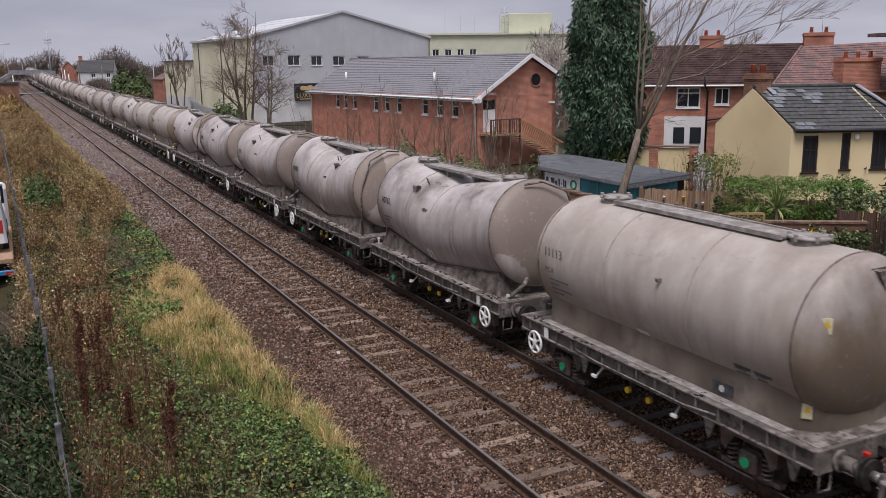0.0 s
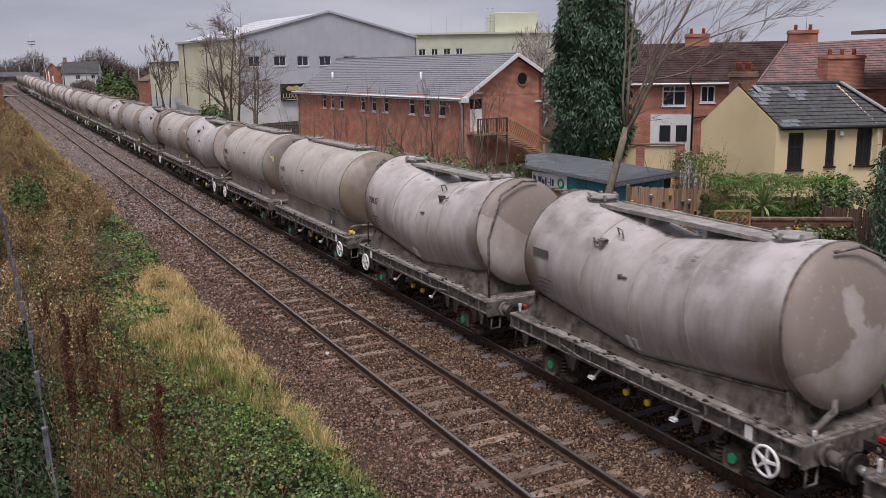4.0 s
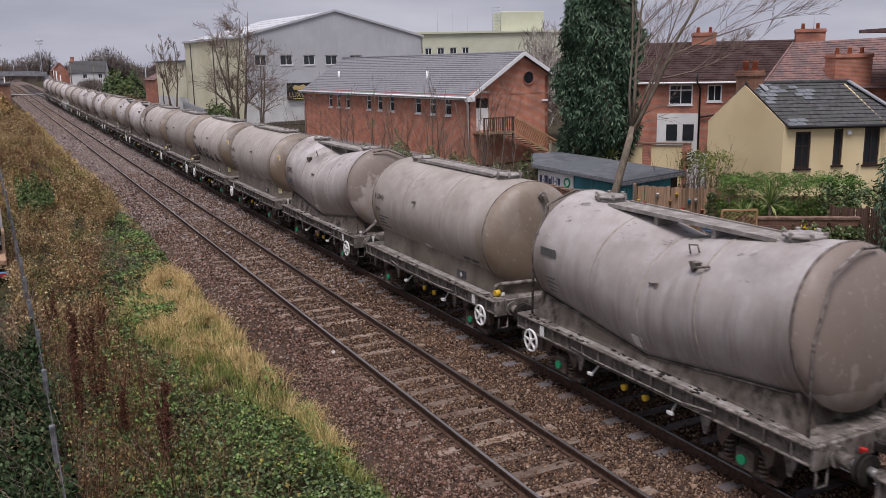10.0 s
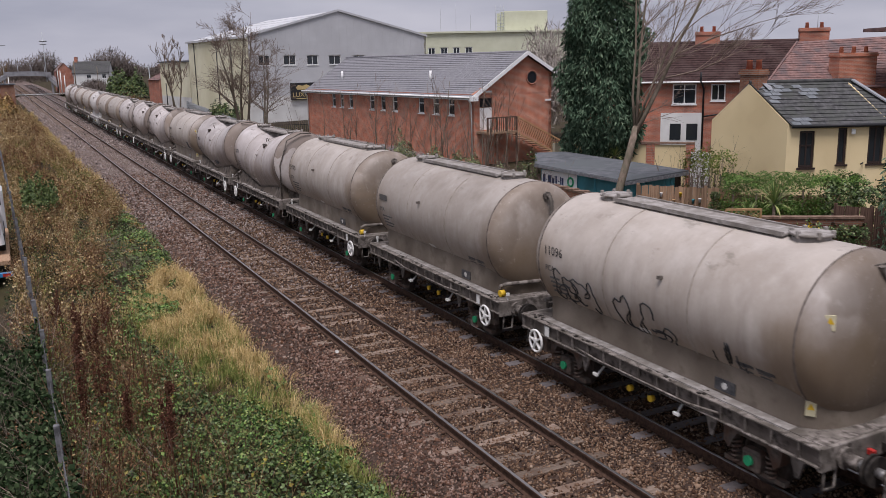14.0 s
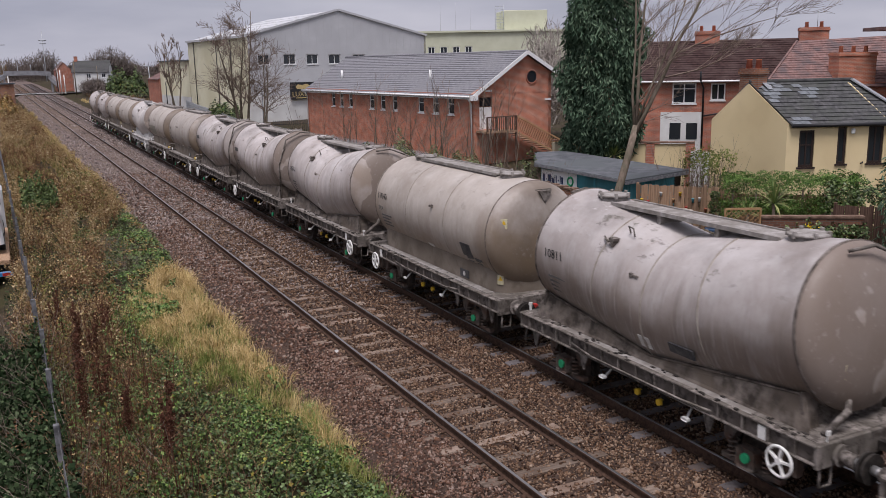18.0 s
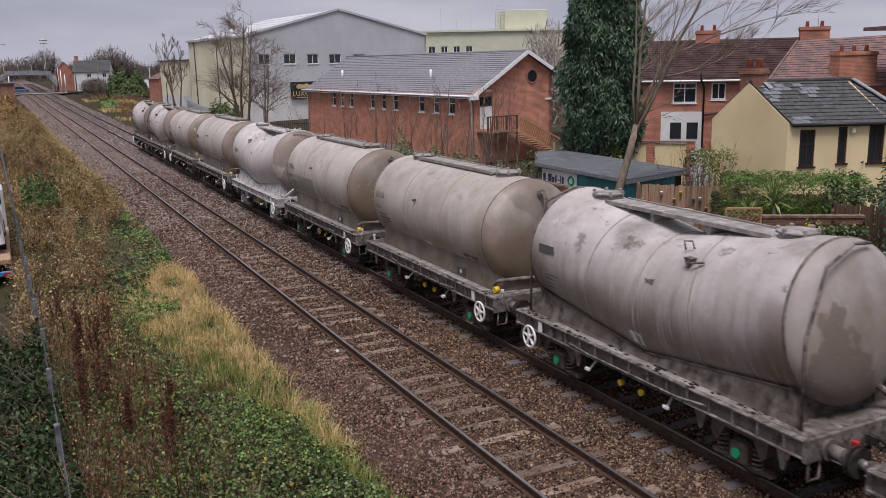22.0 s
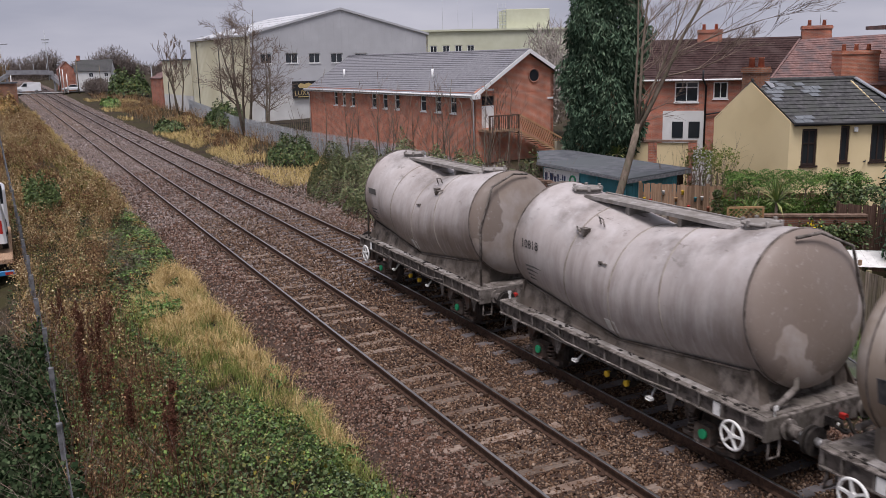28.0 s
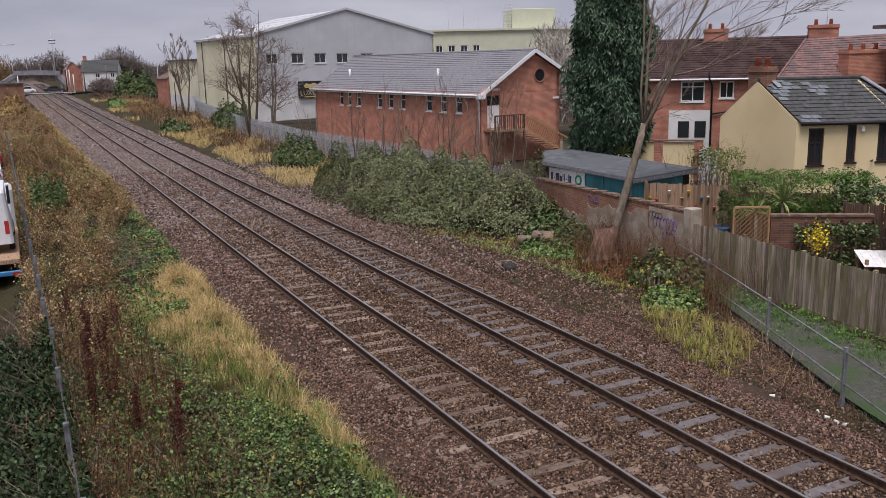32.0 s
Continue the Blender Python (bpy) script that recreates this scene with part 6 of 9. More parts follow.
scrawl(bw, mw @ pose(0, -0.026, 0), 8.0, 0.95, 1.2, 0.42, M_SPRAY, 3)
scrawl(bw, mw @ pose(0, -0.026, 0), 8.5, 0.65, 0.6, 0.25, M_SPRAY, 4, 3)
scrawl(bw, mw @ pose(0, -0.004, 0), 4.0, 1.3, 0.7, 0.25, M_SPRAY, 5, 4, 0.01)
scrawl(bw, mw @ pose(0, -0.026, 0), 7.75, 1.25, 0.7, 0.25, M_SPRAYBLACK, 6, 4, 0.01)
part("pier", Geo().box(LW - 0.1, LW + 0.3, -0.1, 0.34, -0.4, 1.85, 0.02), M_RENDERWALL, bw, "pale rendered pier", mw)


def board_fence(name, label, p0, p1, z0a, z0b, z1a, z1b, mat, pitch, posts=True, seed=1, cat="fence"):
    """Upright boards from p0 to p1; z0, z1: bottom and top at each end."""
    f = thing(name, label, cat, "", None, "structure")
    m = turned_to(p0, p1)
    L = (Vector(p1) - Vector(p0)).length
    rnd = random.Random(seed)
    n = int(L / pitch)
    vs_ = [Geo().prism([(0.0, 0), (pitch * 0.97, 0), (pitch * 0.97, 0.018), (0, 0.012)], 0, 1, 2).mesh("board", mat) for _ in range(1)]
    for i in range(n):
        t = i / max(1, n - 1)
        zb, zt = z0a + (z0b - z0a) * t, z1a + (z1b - z1a) * t + rnd.uniform(-0.025, 0.03)
        o = part("board", vs_[0], mat, f, "", m @ pose(i * L / n, rnd.uniform(-0.012, 0.006), zb, 0, rnd.uniform(-0.5, 0.5), rnd.uniform(-1.5, 1.5)) @ Matrix.Diagonal((1, 1, zt - zb, 1)))
    for h in (0.25, 0.8):
        part("rail", Geo().beam(m @ Vector((0, 0.05, z0a + (z1a - z0a) * h)), m @ Vector((L, 0.05, z0b + (z1b - z0b) * h)), 0.05, 0.09), mat, f)
    if posts:
        for i in range(int(L / 2.4) + 1):
            t = min(1, i * 2.4 / L)
            part("post", Geo().box(t * L - 0.05, t * L + 0.05, 0.02, 0.12, z0a + (z0b - z0a) * t, z1a + (z1b - z1a) * t + 0.06), mat, f, "", m)
    return f


board_fence("timber_fence", "weathered grey close-board timber fence", (11.71, 21.3, 0), (10.35, 4.0, 0), -0.35, -0.3, 1.40, 1.16, M_TIMBER, 0.125, True, 8)
board_fence("timber_fence", "brown vertical-board garden fence", (13.0, 25.2, 0), (15.4, 22.6, 0), 0.2, 0.2, 2.15, 2.1, M_TIMBERBROWN, 0.13, True, 9)
board_fence("timber_fence", "brown vertical-board garden fence", (15.4, 22.6, 0), (18.2, 20.4, 0), 0.0, 0.0, 1.9, 1.9, M_TIMBERBROWN, 0.13, True, 10)
board_fence("timber_fence", "dark weathered brown panel fence", (15.5, 18.6, 0), (18.2, 15.2, 0), -0.1, -0.1, 2.05, 2.0, M_TIMBERDARK, 0.14, True, 12)

# rendered garden wall with brick piers behind the shed
M_PATCHCREAM = surf("flaking_cream_render", (0.42, 0.37, 0.27), (0.56, 0.51, 0.40), 1.6, 0.95, 0, 0.3, (0.34, 0.28, 0.20), 0.5)
M_PATCHTAN = surf("bare_tan_render", (0.25, 0.19, 0.13), (0.38, 0.30, 0.21), 1.6, 0.95, 0, 0.3)
gw = thing("garden_wall", "patched cream-rendered garden wall with red brick piers", "wall", "", None, "structure")
GA, GB = (16.6, 36.0, 0), (23.6, 36.0, 0)
for i, (a, b) in enumerate(((0.0, 1.35), (1.75, 3.3), (3.3, 5.2), (5.6, 7.0))):
    part("panel", Geo().box(16.6 + a, 16.6 + b, 36.0, 36.2, -0.2, 2.75 - 0.1 * (a + b) / 2, 0.01), (M_PATCHCREAM, M_PATCHCREAM, M_PATCHTAN, M_PATCHCREAM)[i], gw, ("cream rendered panel", "cream rendered panel", "bare tan rendered panel", "flaking cream panel")[i])
for a in (1.35, 5.2):
    part("pier", Geo().box(16.6 + a, 16.6 + a + 0.4, 35.9, 36.25, -0.2, 2.85 - 0.1 * a), M_BRICKWALL, gw, "red brick pier")
part("coping", Geo().beam((16.6, 36.1, 2.80), (23.6, 36.1, 2.10), 0.3, 0.07), M_BRICKWALL, gw, "brick coping")

# galvanised mesh fence beside the path
M_GALVDULL = surf("galvanised_dull", (0.13, 0.135, 0.145), (0.26, 0.265, 0.275), 9, 0.6, 0.2, 0.1)
mf_ = thing("mesh_fence", "galvanised post and wire mesh fence beside the path", "fence", "", None, "structure")
PF = [(3.6, 4.2), (5.25, 7.85), (6.89, 11.41), (8.53, 14.97), (10.35, 19.0), (11.45, 21.6)]
for (x, y), (x2, y2) in zip(PF, PF[1:]):
    for z in (0.25, 0.92):
        part("rail", Geo().tube([(x, y, z - 0.012 * y), (x2, y2, z - 0.012 * y2)], 0.02, 8), M_GALVDULL, mf_)
    g = Geo()
    L = math.hypot(x2 - x, y2 - y)
    n = int(L / 0.075)
    for i in range(n):
        t = i / n
        px, py = x + (x2 - x) * t, y + (y2 - y) * t
        g.add([(px - 0.002, py, -0.3), (px + 0.002, py, -0.3), (px + 0.002, py, 0.92 - 0.012 * py), (px - 0.002, py, 0.92 - 0.012 * py)], [(0, 1, 2, 3)])
    for k in range(16):
        z = -0.25 + k * 0.075
        g.add([(x, y, z), (x2, y2, z), (x2, y2, z + 0.004), (x, y, z + 0.004)], [(0, 1, 2, 3)])
    tagged(part("wire_mesh", g, M_GALVDULL, mf_), kind="stuff")
for x, y in PF:
    part("post", Geo().beam((x, y, -0.5), (x, y, 1.02 - 0.012 * y), 0.07, 0.07, (0.42, 0.91, 0)), M_GALVDULL, mf_, "galvanised steel post")

# palisade fence between the line and the yards
pf = thing("palisade_fence", "grey galvanised palisade security fence", "fence", "", None, "structure")
PAL = [(13.2, 33.4, -0.35), (14.2, 50.5, -0.3), (12.9, 67.5, -0.3), (13.4, 90, -0.3), (18.4, 164, 0.6)]
pale = Geo().prism([(-0.035, 0.0), (0.035, 0.0), (0.035, 1.8), (0.0, 1.95), (-0.035, 1.8)], -0.006, 0.006, 1).add([(-0.035, -0.02, 0), (-0.03, -0.02, 0), (-0.03, -0.02, 1.8), (-0.035, -0.02, 1.8)], [(0, 1, 2, 3)]).mesh("pale", M_GALV)
far_p, count = Geo(), 0
for (x, y, z), (x2, y2, z2) in zip(PAL, PAL[1:]):
    L = math.hypot(x2 - x, y2 - y)
    ang = math.degrees(math.atan2(y2 - y, x2 - x))
    for i in range(int(L / 0.155)):
        t = i * 0.155 / L
        p = (x + (x2 - x) * t, y + (y2 - y) * t, z + (z2 - z) * t)
        if count < 290:
            part("pale", pale, M_GALV, pf, "", pose(*p, 0, 0, ang))
            count += 1
        else:
            far_p.prism([(p[1] - 0.035, p[2]), (p[1] + 0.035, p[2]), (p[1] + 0.035, p[2] + 1.8), (p[1], p[2] + 1.95), (p[1] - 0.035, p[2] + 1.8)], p[0] - 0.006, p[0] + 0.006, 0)
    for h in (0.4, 1.5):
        part("rail", Geo().beam((x, y, z + h), (x2, y2, z2 + h), 0.03, 0.05), M_GALV, pf)
    for i in range(int(L / 2.75)):
        t = (i + 0.5) * 2.75 / L
        part("post", Geo().box(-0.05, 0.05, -0.05, 0.05, 0, 1.85), M_GALV, pf, "", pose(x + (x2 - x) * t + 0.06, y + (y2 - y) * t, z + (z2 - z) * t))
tagged(part("far_pales", far_p, M_GALV, pf, "pales further along the fence"), kind="stuff")
# yard gate section, black railings
pg = thing("yard_railings", "black spiked yard railings beside the warehouse", "fence", "", None, "structure")
for i in range(26):
    part("bar", Geo().tube([(14.9 + i * 0.17, 80 - i * 0.08, -0.4), (14.9 + i * 0.17, 80 - i * 0.08, 1.65)], 0.03, 5), M_IRON, pg)
part("rail", Geo().beam((14.9, 80, 1.3), (19.3, 77.9, 1.3), 0.04, 0.05), M_IRON, pg)

# ---- teal shed with the flat felt roof ----
sh = thing("teal_shed", "teal painted timber shed with a flat felt roof", "shed")
S0, S1, S2 = Vector((12.55, 31.0, 0)), Vector((12.95, 25.9, 0)), Vector((16.2, 26.5, 0))
ms1, ms2 = turned_to(S0, S1), turned_to(S1, S2)
L1, L2 = (S1 - S0).length, (S2 - S1).length
part("wall", Geo().box(0, L1, 0, 0.1, -0.2, 2.2), M_TEAL, sh, "teal boarded long side", ms1)
part("wall", Geo().box(0, L2, 0, 0.1, -0.2, 2.15), M_TEAL, sh, "teal boarded end", ms2)
part("wall", Geo().box(L2 - 0.35, L2 + 0.02, -0.02, 0.08, -0.2, 2.12), M_FRAMEBROWN, sh, "dark corner", ms2)
for i in range(int(L2 / 0.3)):
    part("batten", Geo().box(i * 0.3, i * 0.3 + 0.012, -0.012, 0.0, -0.2, 2.1), M_TEAL, sh, "", ms2)
for x in (1.9, 3.4, L1 - 0.08):
    part("batten", Geo().box(x, x + 0.08, -0.03, 0.0, -0.2, 2.3), M_TEAL, sh, "", ms1)
roof_pts = [(12.35, 31.2, 2.42), (12.75, 25.6, 2.28), (16.5, 26.35, 2.32), (16.2, 34.5, 2.42), (14.8, 35.0, 2.42)]
g = Geo().add([(x, y, z - 0.12) for x, y, z in roof_pts] + roof_pts, [(4, 3, 2, 1, 0), (5, 6, 7, 8, 9)] + [(i, (i + 1) % 5, (i + 1) % 5 + 5, i + 5) for i in range(5)])
part("roof", g, M_FELT, sh, "grey felt roof")
part("fascia", Geo().beam((12.33, 31.2, 2.345), (12.73, 25.58, 2.205), 0.03, 0.11), M_GALVDULL, sh, "grey-blue roof edge")
part("fascia", Geo().beam((12.73, 25.58, 2.16), (16.5, 26.33, 2.2), 0.03, 0.13), M_GALVDULL, sh, "grey-blue roof edge")
us = thing("yard_sign", "white sign board with dark blue lettering on the shed", "sign", "", ms1 @ pose(0.1, -0.06, 0))
part("board", Geo().box(0, 2.3, 0, 0.03, 1.5, 2.2, 0.006), M_UPVC, us)
M_NAVY = plain("navy_lettering", (0.03, 0.05, 0.12), 0.6)
for x, w_, h_ in ((0.10, 0.17, 0.33), (0.32, 0.07, 0.05), (0.44, 0.22, 0.33), (0.70, 0.16, 0.22), (0.90, 0.05, 0.33), (0.99, 0.05, 0.33), (1.10, 0.10, 0.05), (1.24, 0.06, 0.33), (1.34, 0.12, 0.29)):
    part("lettering", Geo().box(x, x + w_, -0.004, 0.0, 1.68 + (0.1 if h_ < 0.1 else 0), 1.68 + (0.1 if h_ < 0.1 else 0) + h_), M_NAVY, us, "dark lettering drawn as plain bars")
part("emblem", Geo().torus((1.92, -0.004, 1.85), 0.17, 0.045, 12, 4, 1), M_GREEN, us, "green round emblem")


# ---- plants ----
M_BRAMBLE = leafy("bramble_leaves", [(0.010, 0.018, 0.006), (0.055, 0.098, 0.028), (0.14, 0.20, 0.07), (0.03, 0.048, 0.018), (0.22, 0.28, 0.125), (0.07, 0.118, 0.034), (0.16, 0.16, 0.05), (0.014, 0.024, 0.009), (0.095, 0.13, 0.05), (0.008, 0.014, 0.006)], 0.42)
M_THICKET = leafy("thicket_leaves", [(0.016, 0.024, 0.011), (0.115, 0.16, 0.062), (0.23, 0.285, 0.12), (0.05, 0.075, 0.03), (0.33, 0.375, 0.19), (0.13, 0.15, 0.068), (0.25, 0.19, 0.10), (0.02, 0.025, 0.014), (0.18, 0.20, 0.095), (0.10, 0.075, 0.048)], 0.5)
M_NETTLE = leafy("nettle_leaves", [(0.018, 0.042, 0.010), (0.12, 0.22, 0.05), (0.24, 0.36, 0.10), (0.05, 0.10, 0.033), (0.30, 0.34, 0.12), (0.085, 0.16, 0.045), (0.02, 0.045, 0.016)], 0.5)
M_DRY = leafy("dry_grass", [(0.36, 0.24, 0.10), (0.55, 0.40, 0.19), (0.68, 0.52, 0.28), (0.45, 0.32, 0.14), (0.30, 0.23, 0.08), (0.60, 0.45, 0.22)], 0.8)
M_OLIVE = leafy("mixed_grass", [(0.09, 0.14, 0.03), (0.19, 0.23, 0.06), (0.14, 0.18, 0.045), (0.32, 0.29, 0.11), (0.075, 0.12, 0.028), (0.22, 0.24, 0.075)], 0.8)
M_YELLOWGRASS = leafy("yellow_grass", [(0.42, 0.30, 0.12), (0.56, 0.42, 0.19), (0.38, 0.29, 0.12), (0.62, 0.48, 0.24), (0.30, 0.23, 0.09)], 0.8)
M_BROWNLEAF = leafy("withered_leaves", [(0.05, 0.028, 0.014), (0.33, 0.19, 0.075), (0.52, 0.33, 0.13), (0.16, 0.085, 0.04), (0.58, 0.42, 0.19), (0.24, 0.21, 0.07), (0.03, 0.018, 0.010), (0.55, 0.43, 0.24), (0.09, 0.045, 0.022)], 0.8)
M_RUSTLEAF = leafy("rust_leaves", [(0.16, 0.06, 0.03), (0.25, 0.10, 0.045), (0.12, 0.05, 0.03), (0.20, 0.09, 0.05)], 0.8)
M_STALK = leafy("dead_stalks", [(0.045, 0.025, 0.014), (0.28, 0.17, 0.085), (0.48, 0.33, 0.19), (0.12, 0.065, 0.033), (0.58, 0.43, 0.26)], 0.9)
M_DOCK = leafy("dock_seed", [(0.05, 0.022, 0.015), (0.10, 0.042, 0.027), (0.14, 0.065, 0.042), (0.07, 0.035, 0.025)], 0.9)
M_DOCKSTEM = leafy("red_brown_stems", [(0.07, 0.035, 0.022), (0.22, 0.12, 0.07), (0.38, 0.25, 0.15), (0.12, 0.06, 0.038)], 0.9)
M_GREYTWIG = leafy("grey_twigs", [(0.08, 0.06, 0.05), (0.19, 0.15, 0.12), (0.30, 0.25, 0.205), (0.13, 0.095, 0.075)], 0.9)
M_RUSTSCRUB = leafy("red_brown_scrub_leaves", [(0.045, 0.022, 0.014), (0.17, 0.088, 0.05), (0.29, 0.165, 0.09), (0.10, 0.05, 0.03), (0.38, 0.25, 0.14), (0.20, 0.115, 0.065)], 0.85)
M_OCHRE = leafy("ochre_scrub_leaves", [(0.07, 0.045, 0.02), (0.31, 0.205, 0.09), (0.49, 0.35, 0.17), (0.17, 0.105, 0.046), (0.66, 0.54, 0.34), (0.26, 0.185, 0.075)], 0.85)
M_SCRUBOLIVE = leafy("olive_scrub_leaves", [(0.03, 0.036, 0.012), (0.14, 0.14, 0.042), (0.26, 0.23, 0.08), (0.07, 0.075, 0.025), (0.36, 0.31, 0.13), (0.11, 0.12, 0.036)], 0.8)
M_SCRUBGREEN = leafy("green_scrub_leaves", [(0.014, 0.026, 0.009), (0.075, 0.12, 0.035), (0.16, 0.22, 0.075), (0.035, 0.06, 0.02), (0.22, 0.27, 0.11)], 0.55)
# ivy green darkened to carry the shade behind the fence and under scrub
M_IVYSHADED = leafy("shaded_ivy_leaves", [(0.006, 0.011, 0.005), (0.026, 0.048, 0.02), (0.07, 0.105, 0.048), (0.012, 0.021, 0.009), (0.11, 0.145, 0.075), (0.018, 0.03, 0.013)], 0.6)
M_REDSTEM = leafy("red_brown_scrub_stems", [(0.035, 0.018, 0.011), (0.16, 0.085, 0.045), (0.27, 0.15, 0.08), (0.09, 0.045, 0.025), (0.34, 0.23, 0.14)], 0.9)
M_YELLOWING = leafy("yellowing_leaves", [(0.22, 0.20, 0.04), (0.32, 0.30, 0.06), (0.24, 0.16, 0.05), (0.30, 0.27, 0.09)], 0.6)
M_CONIFER = leafy("conifer_sprays", [(0.018, 0.034, 0.022), (0.07, 0.12, 0.075), (0.13, 0.195, 0.125), (0.04, 0.07, 0.045), (0.17, 0.235, 0.15), (0.026, 0.046, 0.03)], 0.6)
M_HEDGE = leafy("hedge_leaves", [(0.022, 0.052, 0.010), (0.085, 0.165, 0.03), (0.16, 0.255, 0.055), (0.055, 0.11, 0.022)], 0.5)
M_YELLOWLEAF = leafy("yellow_flowers", [(0.55, 0.40, 0.02), (0.66, 0.50, 0.04), (0.42, 0.34, 0.03)], 0.6)
M_CORDYLINE = leafy("cordyline_leaves", [(0.10, 0.16, 0.05), (0.20, 0.26, 0.09), (0.33, 0.32, 0.12)], 0.5)
M_BARK = surf("bark", (0.10, 0.078, 0.06), (0.24, 0.19, 0.15), 8, 0.95, 0, 0.6, (0.14, 0.125, 0.09), 0.4, stretch=(1, 1, 0.25))
M_TWIG = surf("twigs", (0.15, 0.11, 0.09), (0.24, 0.185, 0.15), 6, 0.95, 0, 0.1)
M_WOODCUT = surf("cut_log", (0.17, 0.13, 0.10), (0.30, 0.24, 0.19), 8, 0.95, 0, 0.6, (0.22, 0.12, 0.07), 0.4)

rg = np.random.RandomState(31)


def raw(name, v, f, mat, label, category, kind="stuff", parent=None):
    me = bpy.data.meshes.new(name)
    v = np.ascontiguousarray(v, dtype=np.float32).reshape(-1, 3)
    f = np.ascontiguousarray(f, dtype=np.int32)
    n, k = f.shape
    me.vertices.add(len(v))
    me.vertices.foreach_set("co", v.ravel())
    me.loops.add(n * k)
    me.loops.foreach_set("vertex_index", f.ravel())
    me.polygons.add(n)
    me.polygons.foreach_set("loop_start", np.arange(0, n * k, k, dtype=np.int32))
    me.update(calc_edges=True)
    me.materials.append(mat)
    ob = new(name, me)
    if parent is not None:
        ob.parent = parent
        return tagged(ob, label, "", "", kind)
    return tagged(ob, label, category, "", kind)


def leaves_at(p, size, droop=0.0, flat=0.5, ratio=0.6, spread=0.35):
    """Pointed leaves at the places p, each of four corners with a fold."""
    n = len(p)
    d = rg.normal(0, 1, (n, 3))
    d[:, 2] = d[:, 2] * flat - droop
    d /= np.linalg.norm(d, axis=1, keepdims=True)
    s = np.cross(d, rg.normal(0, 1, (n, 3)))
    s /= np.linalg.norm(s, axis=1, keepdims=True)
    k = np.cross(d, s)
    L = size * rg.uniform(1 - spread, 1 + spread, (n, 1))
    v = np.stack([p, p + d * L * 0.5 + s * L * ratio * 0.5 + k * L * 0.08, p + d * L, p + d * L * 0.5 - s * L * ratio * 0.5 + k * L * 0.08], 1)
    return v, np.arange(4 * n).reshape(n, 4)


def leaves_facing(p, nrm, size, ratio=0.75, tilt=0.45, spread=0.35):
    """Leaves that lie on a surface: nrm is the way they face, more or less."""
    n = len(p)
    k = nrm + rg.normal(0, tilt, (n, 3))
    k /= np.linalg.norm(k, axis=1, keepdims=True)
    d = np.cross(k, rg.normal(0, 1, (n, 3)))
    d /= np.linalg.norm(d, axis=1, keepdims=True)
    s = np.cross(k, d)
    L = size * rg.uniform(1 - spread, 1 + spread, (n, 1))
    v = np.stack([p - d * L * 0.5, p + s * L * ratio * 0.5 + k * L * 0.10, p + d * L * 0.5 - k * L * 0.08, p - s * L * ratio * 0.5 + k * L * 0.10], 1)
    return v, np.arange(4 * n).reshape(n, 4)


def bars_at(a, b, r0, r1):
    """Thin three-sided rods from each a to its b."""
    n = len(a)
    v = np.zeros((n, 6, 3))
    for i, ang in enumerate((0, 2.09, 4.19)):
        e = np.array([math.cos(ang), math.sin(ang), 0.0])
        v[:, i] = a + e * r0
        v[:, 3 + i] = b + e * r1
    o = 6 * np.arange(n)[:, None, None]
    return v.reshape(-1, 3), (o + np.array([[0, 1, 4, 3], [1, 2, 5, 4], [2, 0, 3, 5]])).reshape(-1, 4)


def blades_at(p, height, lean=0.35, width=0.012):
    """Curved grass blades standing at the places p."""
    n = len(p)
    a = rg.uniform(0, 6.283, n)
    h = height * rg.uniform(0.5, 1.25, n)
    l = rg.uniform(0.05, 1, n) * lean * h * 2
    dx, dy = np.cos(a) * l, np.sin(a) * l
    wx, wy = -np.sin(a) * width, np.cos(a) * width
    z0 = np.zeros(n)
    b0 = p + np.stack([wx, wy, z0], 1)
    b1 = p - np.stack([wx, wy, z0], 1)
    m0 = p + np.stack([dx * 0.35 + wx * 0.8, dy * 0.35 + wy * 0.8, h * 0.6], 1)
    m1 = p + np.stack([dx * 0.35 - wx * 0.8, dy * 0.35 - wy * 0.8, h * 0.6], 1)
    t0 = p + np.stack([dx + wx * 0.2, dy + wy * 0.2, h * (1 - 0.25 * l / (h + 1e-6))], 1)
    t1 = p + np.stack([dx - wx * 0.2, dy - wy * 0.2, h * (1 - 0.25 * l / (h + 1e-6))], 1)
    v = np.stack([b0, b1, m1, m0, t1, t0], 1)
    o = 6 * np.arange(n)[:, None]
    f = np.concatenate([o + np.array([[0, 1, 2, 3]]), o + np.array([[3, 2, 4, 5]])], 1).reshape(-1, 4)
    return v, f


def field(n, x0, x1, y0, y1, keep=None, power=1.4, patch=0.0, pscale=0.6, seed=0):
    """Places on the ground in a rectangle, denser towards y0, in patches."""
    x = rg.uniform(x0, x1, n)
    y = y0 + (y1 - y0) * rg.uniform(0, 1, n) ** power
    ok = np.ones(n, bool)
    if keep is not None:
        ok &= keep(x, y)
    if patch:
        q = np.array([noise.noise((a * pscale, b * pscale * 0.6, seed)) for a, b in zip(x, y)])
        ok &= q > patch
    x, y = x[ok], y[ok]
    z = np.array([level(a, b) for a, b in zip(x, y)])
    return np.stack([x, y, z], 1)


# lineside bank on the near side: scrub by the fence, weeds, tussocks, brambles
def between(tab, tab2=None):
    """A test for places whose x lies between two lines given as (y, x)."""
    ya, xa = zip(*tab)
    def f(x, y):
        ok = x < np.interp(y, ya, xa)
        if tab2:
            yb, xb = zip(*tab2)
            ok &= x > np.interp(y, yb, xb)
        return ok & (y > ya[0]) & (y < ya[-1])
    return f


